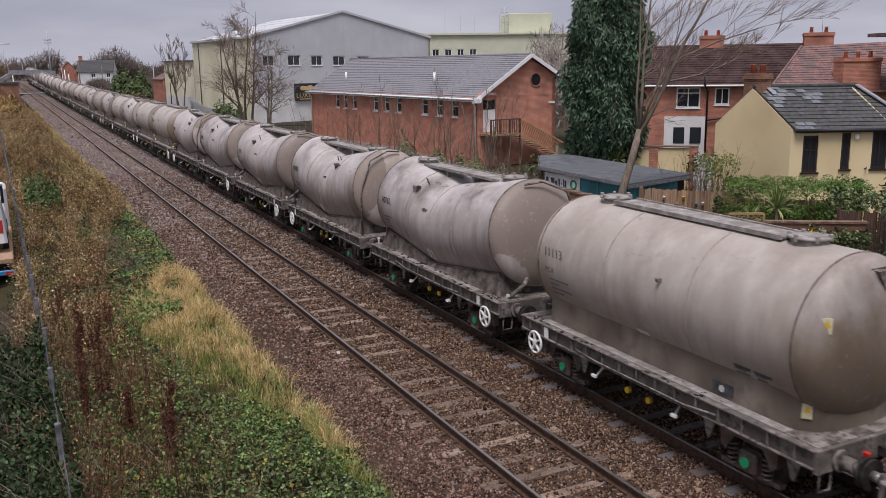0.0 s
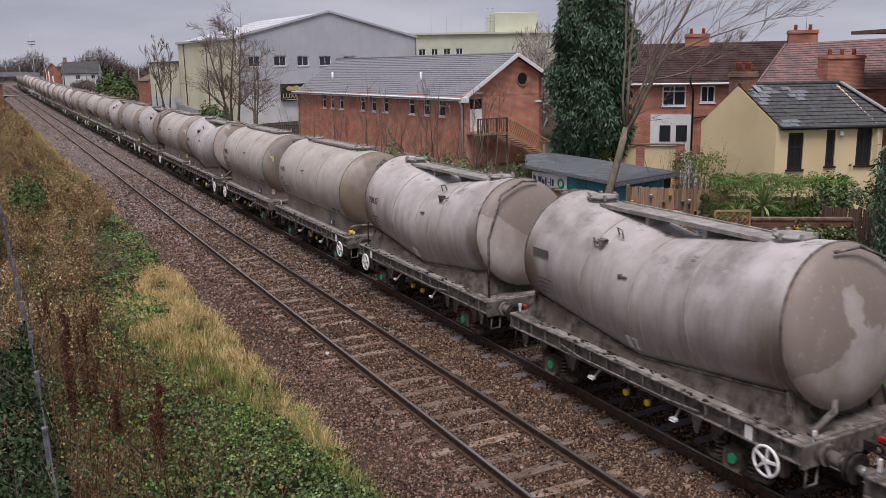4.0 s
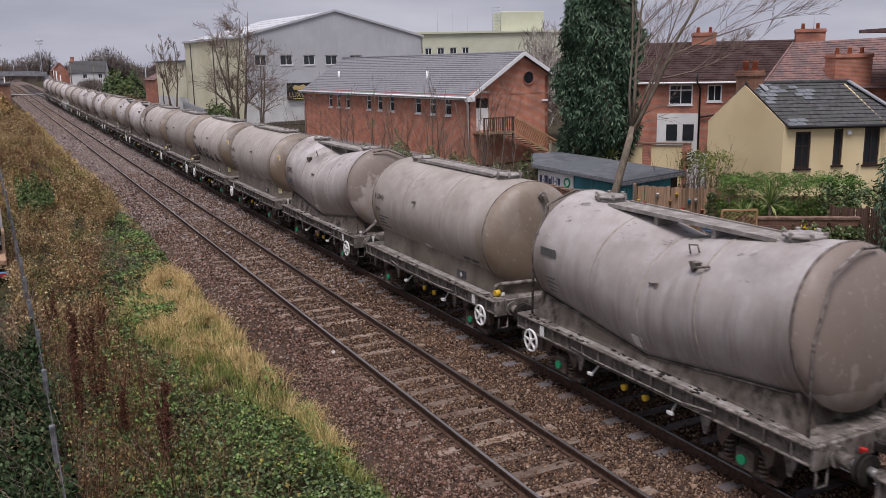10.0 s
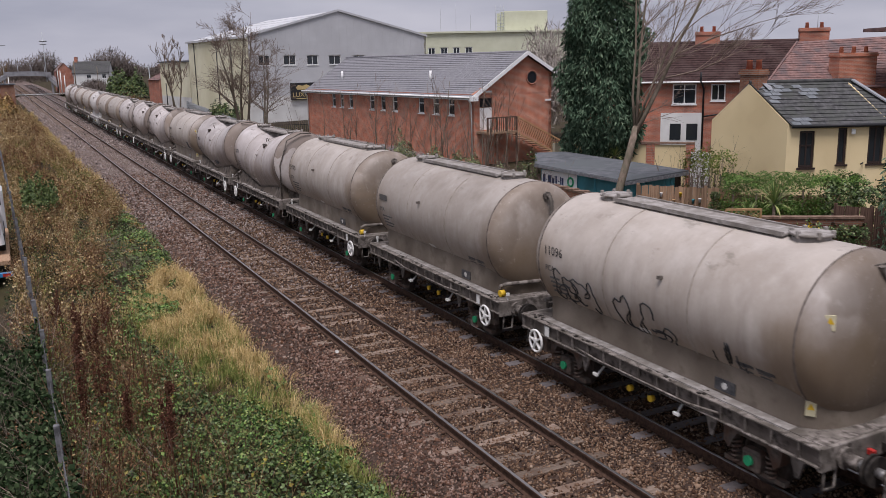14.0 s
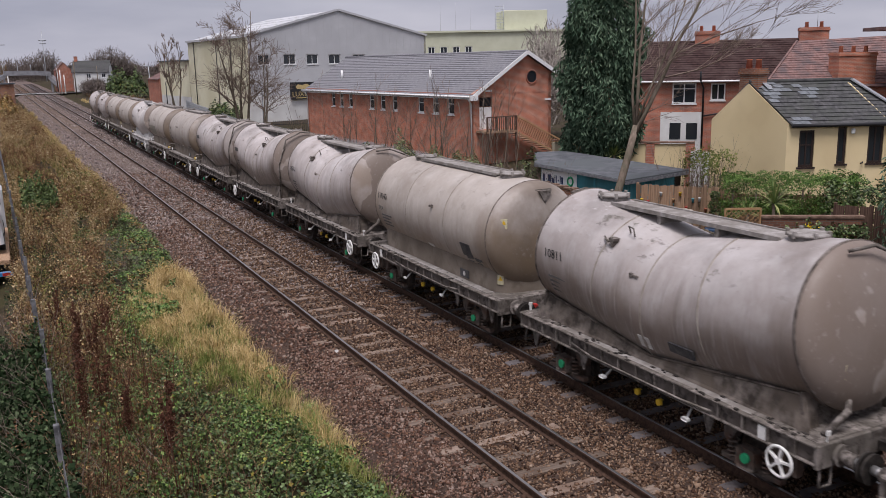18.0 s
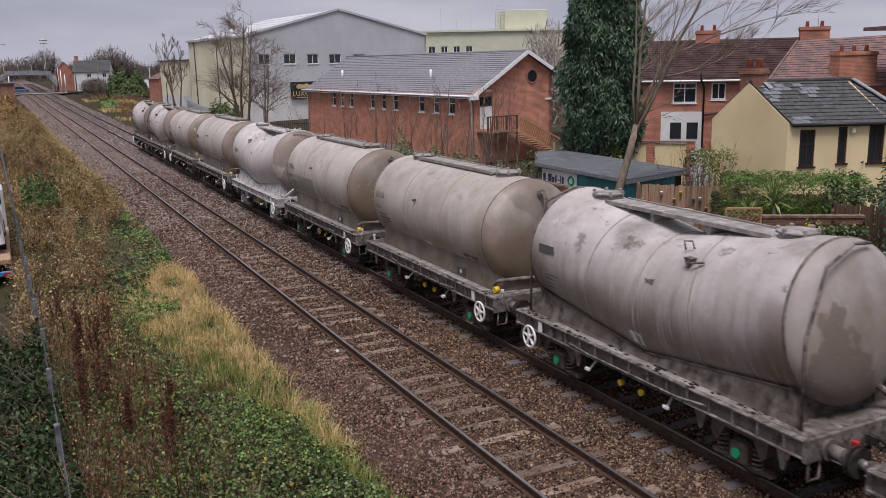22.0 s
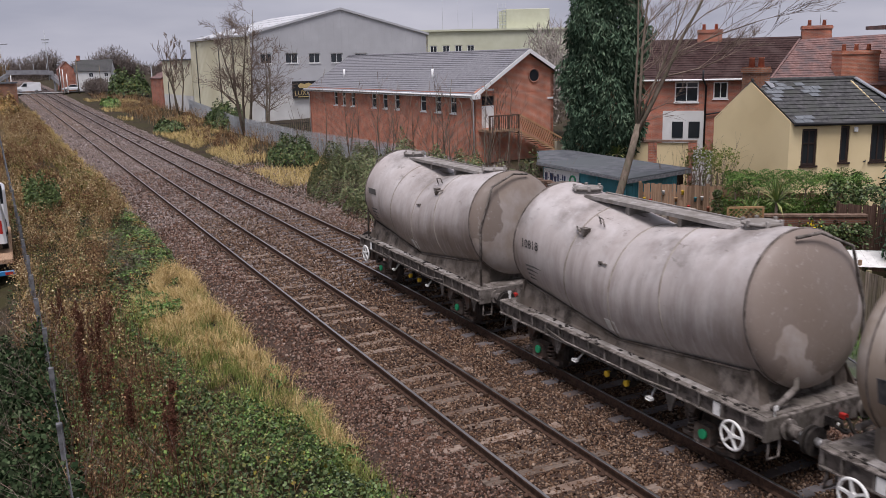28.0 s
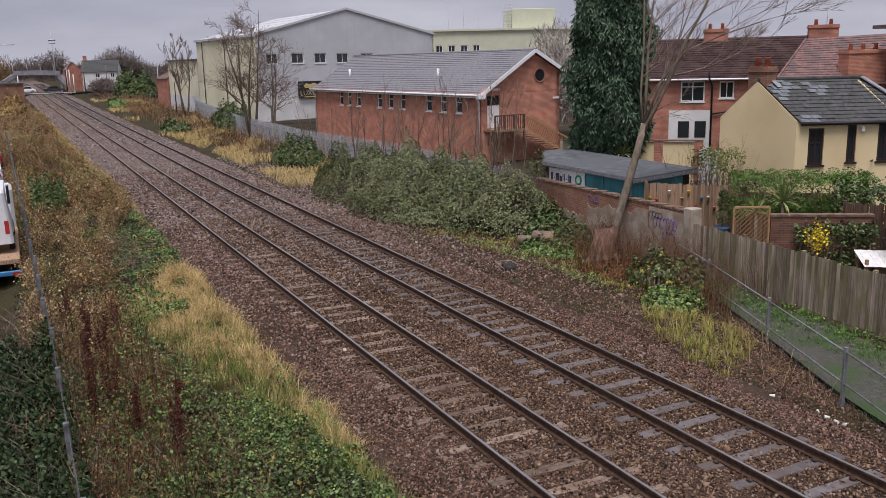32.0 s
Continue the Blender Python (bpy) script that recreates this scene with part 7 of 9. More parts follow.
TAN_L = [(17.4, -2.85), (18.8, -3.2), (20.2, -3.5), (21.8, -4.5), (23.8, -5.2), (27.5, -4.75), (29.6, -3.9), (32.2, -3.1)]
TAN_R = [(17.4, -2.6), (17.7, -2.65), (22, -2.6), (27, -2.55), (32, -2.55)]
tan_zone = between(TAN_R, TAN_L)
SCRUB = [(12, -6.7), (15, -6.3), (20, -5.7), (30, -5.25), (38, -4.6), (44, -3.2), (50, -2.55), (57, -2.9), (64, -3.35), (90, -3.6), (130, -4.0), (160, -4.6)]
scrub_zone = between(SCRUB)


def tussocks(n, per, x0, x1, y0, y1, keep, h, width, lean=0.75, power=1.0, tight=0.07):
    """Grass in clumps whose blades arch outwards."""
    c = field(n, x0, x1, y0, y1, keep, power)
    k = len(c)
    p = np.repeat(c, per, 0)
    a = rg.uniform(0, 6.283, k * per)
    r = tight * np.sqrt(rg.uniform(0, 1, k * per))
    p[:, 0] += r * np.cos(a)
    p[:, 1] += r * np.sin(a)
    size = np.repeat(rg.uniform(0.55, 1.3, k), per)
    wind = np.repeat(rg.normal(0, 0.16, (k, 2)), per, 0)
    hh = h * size * rg.uniform(0.45, 1.15, k * per)
    l = lean * hh * rg.uniform(0.1, 1.0, k * per)
    a += rg.normal(0, 0.7, k * per)
    dx, dy = np.cos(a) * l + wind[:, 0] * hh, np.sin(a) * l + wind[:, 1] * hh
    wx, wy = -np.sin(a) * width, np.cos(a) * width
    o = np.zeros(k * per)
    drop = 1 - 0.45 * (l / (hh + 1e-6)) ** 2
    v = np.stack([p + np.stack([wx, wy, o], 1), p - np.stack([wx, wy, o], 1),
                  p + np.stack([dx * 0.4 - wx, dy * 0.4 - wy, hh * 0.62], 1), p + np.stack([dx * 0.4 + wx, dy * 0.4 + wy, hh * 0.62], 1),
                  p + np.stack([dx - wx * 0.3, dy - wy * 0.3, hh * drop], 1), p + np.stack([dx + wx * 0.3, dy + wy * 0.3, hh * drop], 1)], 1)
    q = 6 * np.arange(k * per)[:, None]
    return v, np.concatenate([q + np.array([[0, 1, 2, 3]]), q + np.array([[3, 2, 4, 5]])], 1).reshape(-1, 4)


raw("dry_grass_tussocks", *tussocks(1150, 30, -5.3, -2.4, 17.4, 32, lambda x, y: tan_zone(x, y) & (np.sin(x * 4.1 + y * 1.3) + np.sin(y * 2.3 - x * 2.2) > -0.5), 0.44, 0.004, 0.95, 0.85, 0.13), M_DRY, "bleached straw-coloured tussock grass on the bank", "grass")
raw("dry_grass_tussocks", *tussocks(300, 22, -5.4, -2.3, 13.5, 32, between([(13.5, -2.4), (32, -2.4)], [(13.5, -3.5), (17, -4.0), (22, -4.9), (26, -5.4), (30, -4.2), (32, -3.6)]), 0.34, 0.0035, 0.9, 1.2, 0.12), M_YELLOWGRASS, "thin pale seeding grass round the tussocks", "grass")
raw("green_grass", *tussocks(850, 24, -5.6, -2.3, 12.6, 26, between([(12.6, -2.5), (16, -2.7), (20, -3.4), (23, -4.4), (26, -4.8)], [(12.6, -3.3), (16, -3.7), (18, -4.4), (20, -5.0), (23, -5.6), (26, -5.5)]), 0.36, 0.004, 0.8, 1.1, 0.10), M_OLIVE, "long olive-green winter grass on the bank", "grass")
raw("green_grass", *tussocks(260, 20, -3.6, -2.0, 11.5, 24, between([(11.5, -2.1), (24, -2.3)], [(11.5, -3.0), (18, -2.9), (24, -2.7)]), 0.26, 0.004, 0.9, 1.2, 0.10), M_OLIVE, "short rough grass at the ballast's edge", "grass")
raw("green_grass", *tussocks(260, 26, -5.3, -2.4, 19.5, 28, tan_zone, 0.32, 0.004, 0.9, 1.0, 0.13), M_OLIVE, "olive blades among the bleached tussocks", "grass")
raw("pale_grass_strip", *tussocks(700, 18, -5.2, -2.2, 60, 150, between([(60, -2.5), (90, -2.75), (150, -3.4)], [(60, -3.4), (90, -3.9), (150, -4.6)]), 0.5, 0.011, 0.8, 1.4, 0.2), M_YELLOWGRASS, "pale dry grass along the ballast edge", "grass")
raw("pale_grass_strip", *tussocks(60, 26, -2.6, -1.9, 46, 60, None, 0.34, 0.008, 0.8, 1.0, 0.2), M_YELLOWGRASS, "pale dry grass clumps on the ballast shoulder", "grass")


def bramble_patch(name, n, zone, hmax, size, mat, label, x0, x1, y0, y1, patch=-1.0, power=1.2, seed=7, deep=0.4, pscale=0.7, tilt=0.5):
    """Leaves in heaped clumps: high and low by two waves of noise, facing up and outwards."""
    p = field(n, x0, x1, y0, y1, zone, power, patch, pscale, seed)

    def heap(a, b):
        return 0.55 + 0.5 * noise.noise((a * 0.8, b * 0.8, seed)) + 0.55 * noise.noise((a * 2.4, b * 2.4, seed + 5)) + 0.18 * noise.noise((a * 6, b * 6, seed + 9))
    h = np.array([heap(a, b) for a, b, _ in p])
    gx_ = np.array([heap(a + 0.08, b) for a, b, _ in p]) - h
    gy_ = np.array([heap(a, b + 0.08) for a, b, _ in p]) - h
    p[:, 2] += hmax * np.maximum(0.06, h + 0.08) * (1 - deep * rg.uniform(0, 1, len(p)) ** 2.2)
    up = np.stack([-gx_ * hmax / 0.08, -gy_ * hmax / 0.08, np.ones(len(p))], 1)
    up /= np.linalg.norm(up, axis=1, keepdims=True)
    return raw(name, *leaves_facing(p, up, size, 0.8, tilt), mat, label, "undergrowth")


def scrub(name, label, n, x0, x1, y0, y1, keep, h, stems, shoots, per, size, r, stem_mat, leaf_mat, patch=-1.0, seed=1, pscale=0.5, lean=0.3):
    """Upright shrubs of many thin stems, each stem with its withered leaves."""
    c = field(n, x0, x1, y0, y1, keep, 1.0, patch, pscale, seed)
    k = len(c)
    tall = np.array([0.75 + 0.55 * noise.noise((a * 0.7, b * 0.5, seed + 3)) for a, b, _ in c]) * rg.uniform(0.7, 1.2, k)
    c, tall = np.repeat(c, stems, 0), np.repeat(tall, stems)
    m = len(c)
    a = c + np.concatenate([rg.normal(0, 0.09, (m, 2)), np.full((m, 1), -0.05)], 1)
    hh = h * tall * rg.uniform(0.55, 1.1, m)
    out = rg.normal(0, lean, (m, 2)) * hh[:, None]
    b = a + np.concatenate([out, hh[:, None]], 1)
    q = a + (b - a) * 0.5 + np.concatenate([-0.18 * out, np.zeros((m, 1))], 1)
    V, F = [], []
    def add(v, f):
        F.append(f + sum(len(x) for x in V))
        V.append(v)
    add(*bars_at(a, q, r, r * 0.8))
    add(*bars_at(q, b, r * 0.8, r * 0.3))
    for _ in range(shoots):
        u = rg.uniform(0.3, 0.95, (m, 1))
        o = a + (b - a) * u
        add(*bars_at(o, o + np.concatenate([rg.normal(0, 0.16, (m, 2)) * hh[:, None], (hh * rg.uniform(0.04, 0.25, m))[:, None]], 1), r * 0.5, r * 0.25))
    raw(name + "_stems", np.concatenate(V), np.concatenate(F), stem_mat, "thin upright stems of " + label, "undergrowth")
    if per:
        p = np.repeat(a, per, 0) + np.repeat(b - a, per, 0) * (rg.uniform(0.2, 1.02, (m * per, 1)) ** 0.8) + rg.normal(0, 0.075, (m * per, 3))
        raw(name + "_leaves", *leaves_facing(p, np.tile([0.0, 0.0, 0.7], (m * per, 1)), size, 0.65, 0.8), leaf_mat, "leaves of " + label, "undergrowth")


BRAM = [(9.5, -2.5), (12.6, -3.1), (15.3, -3.2), (17.1, -4.2), (19, -4.5), (21, -4.7), (22.5, -5.2), (24, -5.4)]
bramble_patch("bramble_undergrowth", 66000, between(BRAM), 0.66, 0.064, M_BRAMBLE, "dark green brambles and ivy covering the bank", -8.0, -2.3, 9.6, 24, -0.5, 1.0)
bramble_patch("nettle_undergrowth", 30000, between(BRAM), 0.80, 0.056, M_NETTLE, "brighter green nettles among the brambles", -6.2, -2.3, 10, 24, -0.28, 1.1, 12)
bramble_patch("nettle_undergrowth", 2600, between([(12, -2.3), (20, -2.45)], [(12, -3.2), (16, -3.0), (20, -2.9)]), 0.3, 0.07, M_NETTLE, "scattered weeds at the ballast's edge", -3.2, -2.2, 12, 20, 0.1, 1.0, 93, 0.4, 1.1)
raw("dry_grass_tussocks", *tussocks(46, 34, -3.1, -2.3, 14.4, 17, None, 0.36, 0.0035, 1.0, 1.0, 0.14), M_DRY, "small bleached tussocks near the ballast", "grass")
bramble_patch("yellowing_leaves", 420, between(BRAM), 0.74, 0.085, M_YELLOWING, "scattered yellowing bramble leaves", -7.0, -2.6, 10, 24, -0.4, 1.0, 7, 0.1)
bramble_patch("leaf_litter", 8000, between([(29, -2.8), (45, -2.2)], [(29, -5.2), (38, -5.0), (45, -3.4)]), 0.3, 0.06, M_BROWNLEAF, "dead leaves among the ground-cover weeds", -5.4, -2.0, 29, 46, -0.1, 1.0, 19)
bramble_patch("nettle_undergrowth", 11000, between([(28.6, -3.3), (31, -2.65), (41, -2.15), (45, -2.3)], [(28.6, -4.7), (31, -4.8), (38, -4.9), (42, -4.2), (45, -2.8)]), 0.30, 0.085, M_NETTLE, "green ground-cover weeds on the bank", -5.2, -2.0, 28, 45, 0.06, 1.0, 14, 0.4, 0.9)
bramble_patch("bramble_undergrowth", 8000, between([(29, -3.0), (34, -2.5), (41, -2.2), (46, -2.4)], [(29, -5.0), (34, -5.2), (41, -4.6), (46, -3.4)]), 0.34, 0.09, M_BRAMBLE, "darker ground ivy on the bank", -5.4, -2.0, 29, 46, -0.25, 1.0, 18)
bramble_patch("nettle_undergrowth", 5200, lambda x, y: np.hypot((x + 4.6) / 1.0, (y - 26.3) / 1.7) < 1, 0.42, 0.085, M_NETTLE, "green weeds beside the tussocks", -5.8, -3.4, 24, 29, -0.45, 1.0, 15)
bramble_patch("bramble_undergrowth", 6000, between([(22, -4.9), (26, -5.3), (31, -4.9)], [(22, -6.2), (31, -6.2)]), 0.42, 0.085, M_BRAMBLE, "low brambles below the scrub", -6.4, -4.6, 22, 31, -0.2, 1.0, 16)
bramble_patch("rust_undergrowth", 3200, lambda x, y: (np.hypot((x + 5.1) / 0.75, (y - 29.6) / 1.0) < 1) | (np.hypot((x + 4.3) / 1.4, (y - 47) / 2.0) < 1) | (np.hypot((x + 6.1) / 0.8, (y - 21.5) / 2.4) < 1), 0.55, 0.06, M_RUSTLEAF, "rust-brown dead bracken and leaves", -7.5, -3.0, 18, 50, -0.5, 1.0, 24)
bramble_patch("ivy_undergrowth", 16000, lambda x, y: x < np.interp(y, [9, 14, 24], [-7.1, -7.2, -7.5]), 1.3, 0.09, M_IVYSHADED, "dark ivy and bramble leaves spilling over the fence", -9.2, -7.25, 12, 24, -0.3, 1.0, 61, 0.6)


def stalks(name, n, x0, x1, y0, y1, h, keep, label, mat=M_STALK, r=0.006, lean=0.25, power=1.6, forks=3):
    """Thin dead stems with side shoots, three-sided."""
    p = field(n, x0, x1, y0, y1, keep, power)
    vs, fs = [], []
    def bar(a, b, r0, r1):
        k = len(vs)
        for q, rr in ((a, r0), (b, r1)):
            for ang in (0, 2.09, 4.19):
                vs.append((q[0] + rr * math.cos(ang), q[1] + rr * math.sin(ang), q[2]))
        fs.extend([(k, k + 1, k + 4, k + 3), (k + 1, k + 2, k + 5, k + 4), (k + 2, k, k + 3, k + 5)])
    for a in p:
        hh = h * rg.uniform(0.45, 1.2)
        l = rg.normal(0, lean, 2) * hh
        m = (a[0] + l[0] * 0.35, a[1] + l[1] * 0.35, a[2] + hh * 0.55)
        b = (a[0] + l[0], a[1] + l[1], a[2] + hh)
        bar(a, m, r, r * 0.8)
        bar(m, b, r * 0.8, r * 0.35)
        for _ in range(rg.randint(1, forks + 1)):
            t = rg.uniform(0.3, 0.95)
            q = tuple(a[i] + (b[i] - a[i]) * t for i in range(3))
            e = rg.normal(0, 0.2 * hh, 2)
            bar(q, (q[0] + e[0], q[1] + e[1], q[2] + hh * rg.uniform(0.05, 0.3)), r * 0.5, r * 0.25)
    return raw(name, np.array(vs), np.array(fs), mat, label, "undergrowth")


stalks("dead_stalks", 900, -7.4, -4.3, 12, 24, 0.95, between(BRAM), "thin dead stems among the brambles", M_DOCKSTEM, 0.006, 0.4, 1.0, 4)
stalks("grey_twigs", 260, -5.4, -4.0, 31, 37.5, 0.7, None, "pale grey dead twigs over the weeds", M_GREYTWIG, 0.006, 0.7, 1.0, 6)
stalks("tall_dead_stems", 150, -7.4, -5.3, 13.0, 24, 1.55, None, "tall dark dead dock and willowherb stems", M_DOCK, 0.009, 0.10, 1.0, 6)
stalks("bramble_canes", 200, -9.0, -7.0, 13, 27, 1.3, None, "arching pale bramble canes over the fence", M_GREYTWIG, 0.007, 0.75, 1.0, 3)

NEARSCRUB = between([(13, -5.9), (18, -5.3), (24, -5.1)], [(13, -7.5), (24, -7.6)])
bramble_patch("nettle_undergrowth", 5000, NEARSCRUB, 0.75, 0.07, M_NETTLE, "green leaves among the dead stems", -7.6, -5.0, 13, 24, 0.0, 1.0, 85, 0.4)
stalks("pale_canes", 50, -7.5, -5.2, 13, 24, 1.0, None, "few pale dead canes above the brambles", M_GREYTWIG, 0.008, 0.5, 1.0, 3)
stalks("bramble_canes", 110, -8.6, -7.2, 13.5, 24, 1.5, None, "pale curving canes across the fence", M_GREYTWIG, 0.009, 0.8, 1.0, 4)

# the scrub along the fence, patch by patch in its own colours
bramble_patch("bramble_undergrowth", 9000, scrub_zone, 0.45, 0.09, M_IVYSHADED, "dark ivy and brambles under the scrub", -8.3, -2.6, 13, 60, -0.6, 1.0, 33)
scrub("ochre_scrub", "withered ochre scrub along the fence", 330, -8.0, -2.6, 19, 48, scrub_zone, 1.35, 8, 2, 13, 0.065, 0.0065, M_STALK, M_OCHRE, -0.15, 21)
scrub("rust_scrub", "red-brown withered scrub along the fence", 300, -8.0, -2.6, 16, 48, scrub_zone, 1.3, 9, 2, 11, 0.06, 0.007, M_REDSTEM, M_RUSTSCRUB, -0.1, 22)
scrub("olive_scrub", "olive weeds among the scrub", 210, -7.8, -2.6, 18, 50, scrub_zone, 1.1, 8, 1, 15, 0.065, 0.006, M_STALK, M_SCRUBOLIVE, 0.02, 23)
scrub("green_scrub", "green-leaved shrubs among the scrub", 150, -7.8, -2.6, 18, 60, scrub_zone, 1.0, 7, 1, 18, 0.075, 0.006, M_STALK, M_SCRUBGREEN, 0.12, 24)
scrub("ochre_scrub", "withered ochre scrub further along the fence", 560, -8.6, -2.4, 46, 95, scrub_zone, 1.35, 6, 1, 11, 0.095, 0.010, M_STALK, M_OCHRE, -0.25, 25, 0.25)
scrub("rust_scrub", "red-brown scrub further along the fence", 420, -8.6, -2.4, 46, 95, scrub_zone, 1.4, 7, 1, 9, 0.09, 0.011, M_REDSTEM, M_RUSTSCRUB, -0.1, 26, 0.25)
scrub("olive_scrub", "olive weeds further along the fence", 260, -8.0, -2.4, 46, 95, scrub_zone, 1.1, 6, 1, 12, 0.095, 0.010, M_STALK, M_SCRUBOLIVE, 0.0, 27, 0.25)
scrub("ochre_scrub", "withered ochre scrub far along the fence", 520, -9.0, -2.6, 92, 165, scrub_zone, 1.4, 5, 0, 13, 0.125, 0.016, M_STALK, M_OCHRE, -0.3, 28, 0.15)
scrub("rust_scrub", "red-brown scrub far along the fence", 320, -9.0, -2.6, 92, 165, scrub_zone, 1.45, 5, 0, 12, 0.12, 0.018, M_REDSTEM, M_RUSTSCRUB, -0.1, 29, 0.15)
scrub("rust_scrub", "red-brown tangle above the brambles", 210, -7.5, -5.2, 12.2, 23, NEARSCRUB, 1.15, 8, 3, 5, 0.05, 0.007, M_REDSTEM, M_RUSTSCRUB, -0.4, 30, 0.6, 0.4)
scrub("olive_scrub", "thin withered weeds above the brambles", 40, -7.4, -5.0, 13, 22, NEARSCRUB, 0.95, 6, 2, 8, 0.06, 0.006, M_STALK, M_OCHRE, -0.2, 31, 0.6, 0.35)
bramble_patch("ivy_clump", 5200, lambda x, y: np.hypot((x + 6.5) / 0.85, (y - 46.5) / 2.4) < 1, 2.1, 0.115, M_SCRUBGREEN, "dark ivy-covered bush against the fence", -7.5, -5.5, 43, 50, -1, 1.0, 27, 0.5)
bramble_patch("nettle_undergrowth", 2600, lambda x, y: (x > -4.6) & (x < -3.0 - 0.01 * (y - 58)), 0.5, 0.12, M_NETTLE, "green weeds at the ballast's edge", -4.6, -2.8, 58, 76, -0.1, 1.0, 65, 0.4)

# dead dock seed heads: dark red-brown spikes
for dx, dy, dh in ((-6.6, 22.4, 1.7), (-6.35, 21.6, 1.5), (-6.75, 20.4, 1.6), (-6.9, 17.2, 1.9), (-6.5, 18.2, 1.7), (-5.75, 15.0, 1.5), (-5.5, 15.9, 1.3), (-6.2, 16.4, 1.4), (-6.0, 23.4, 1.3), (-5.2, 17.6, 1.0), (-6.95, 24.6, 1.5)):
    d = thing("dead_dock", "dead dock plant with dark red-brown seed spikes", "weed", "dead docks", pose(dx, dy, level(dx, dy) - 0.02))
    g = Geo()
    vs, fs = [], []
    for j in range(4):
        lx, ly = rg.normal(0, 0.10, 2)
        top = dh * rg.uniform(0.75, 1.0)
        g.tube([(0, 0, 0), (lx * 0.5, ly * 0.5, top * 0.55), (lx, ly, top)], [0.011, 0.008, 0.003], 4)
        n = 260
        u = rg.uniform(0.42, 1.0, n)
        sp = 0.055 * (1.15 - u)[:, None] * rg.normal(0, 1, (n, 3)) + rg.normal(0, 0.012, (n, 3))
        q = np.stack([lx * u, ly * u, top * u], 1) + sp
        v, f = leaves_at(q, 0.04, 0.3, 0.7, 0.7)
        fs.append(f + 4 * n * j)
        vs.append(v.reshape(-1, 3))
    part("stem", g, M_DOCK, d)
    raw("seed_spike", np.concatenate(vs), np.concatenate(fs), M_DOCK, "", "", "stuff", d)

# far-side verge
def mound(name, n, cx, cy, rx, ry, h, size, mat, label, turn=0.0, seed=3, cat="bush"):
    """A shrubby mound: leaves on an uneven dome."""
    a = rg.uniform(0, 6.283, n)
    q = np.sqrt(rg.uniform(0, 1, n))
    x, y = q * np.cos(a), q * np.sin(a)
    top = np.sqrt(np.maximum(0, 1 - q ** 2.6))
    bump = np.array([0.75 + 0.5 * noise.noise((u * 2.3 + seed, v * 3.1, seed * 1.7)) + 0.5 * noise.noise((u * 4 + seed, v * 7, seed)) + 0.12 * noise.noise((u * 14, v * 19 + seed, seed)) for u, v in zip(x, y)])
    z = h * top * bump * (1 - 0.35 * rg.uniform(0, 1, n) ** 2.5)
    c, s = math.cos(radians(turn)), math.sin(radians(turn))
    X, Y = cx + rx * x * c - ry * y * s, cy + rx * x * s + ry * y * c
    Z = np.array([level(u, v) for u, v in zip(X, Y)]) + z
    b = thing(name, label, cat)
    face = np.stack([(x * c - y * s) * 0.9, (x * s + y * c) * 0.9, 0.35 + top], 1)
    raw("leaves", *leaves_facing(np.stack([X, Y, Z], 1), face, size * 1.1, 0.7, 0.55), mat, "", "", "stuff", b)
    g = Geo()
    for i in range(14):
        aa = i * 2.4
        g.tube([(cx + 0.3 * math.cos(aa), cy + 0.3 * math.sin(aa), level(cx, cy) - 0.05), (cx + rx * 0.35 * math.cos(aa), cy + ry * 0.3 * math.sin(aa), level(cx, cy) + h * 0.45)], [0.03, 0.012], 5)
    for i, r in enumerate((0.2, 0.35)):
        part("stem", Geo().tube([(cx + r, cy, level(cx, cy) - 0.05), (cx + r + rx * 0.2, cy + ry * 0.15, level(cx, cy) + h * 0.5)], [0.03, 0.012], 5), M_TWIG, b)
    tagged(part("twig_mass", g, M_TWIG, b, "tangled woody twigs"), kind="stuff")
    return b


BUSHLABEL = "sprawling dark green bramble thicket beside the line"
mound("bramble_thicket", 46000, 9.4, 41.0, 2.5, 7.2, 3.0, 0.08, M_THICKET, BUSHLABEL, 10, 3)
mound("bramble_thicket", 34000, 10.1, 33.5, 2.1, 5.2, 2.6, 0.078, M_THICKET, BUSHLABEL, 8, 5)
mound("bramble_thicket", 20000, 8.5, 36.0, 1.6, 5.0, 1.6, 0.075, M_THICKET, "lower skirts of a dark green bramble thicket", 14, 8)
mound("bramble_thicket", 6000, 10.4, 60.5, 1.8, 3.0, 2.0, 0.14, M_BRAMBLE, "rounded dark green bramble bush in dry grass", 0, 9)
mound("bramble_thicket", 2200, 8.3, 99, 1.6, 4.0, 1.3, 0.22, M_BRAMBLE, "low dark green bramble bush in dry grass", 0, 11)
mound("ivy_bush", 4000, 14.0, 97, 2.2, 4.5, 2.7, 0.22, M_BRAMBLE, "dark evergreen bush against the fence", 0, 13)
mound("ivy_bush", 5000, 15.0, 183, 4.2, 5.0, 5.4, 0.40, M_BRAMBLE, "tall dark evergreen bush by the fence", 0, 15)
mound("ivy_bush", 2500, 8.8, 160, 1.5, 8.0, 1.2, 0.35, M_NETTLE, "low green bush beside the line", 0, 16)
mound("small_bush", 2600, 10.9, 28.6, 0.9, 1.0, 1.3, 0.12, M_BRAMBLE, "small dark bush by the wall", 0, 17)
mound("small_bush", 2200, 10.6, 26.4, 0.8, 0.9, 1.1, 0.09, M_BRAMBLE, "dark green bush against the brick wall", 0, 51)
mound("ivy_bush", 2400, 12.6, 32.0, 0.7, 0.8, 2.9, 0.10, M_BRAMBLE, "ivy-covered stump at the wall's end", 0, 18)
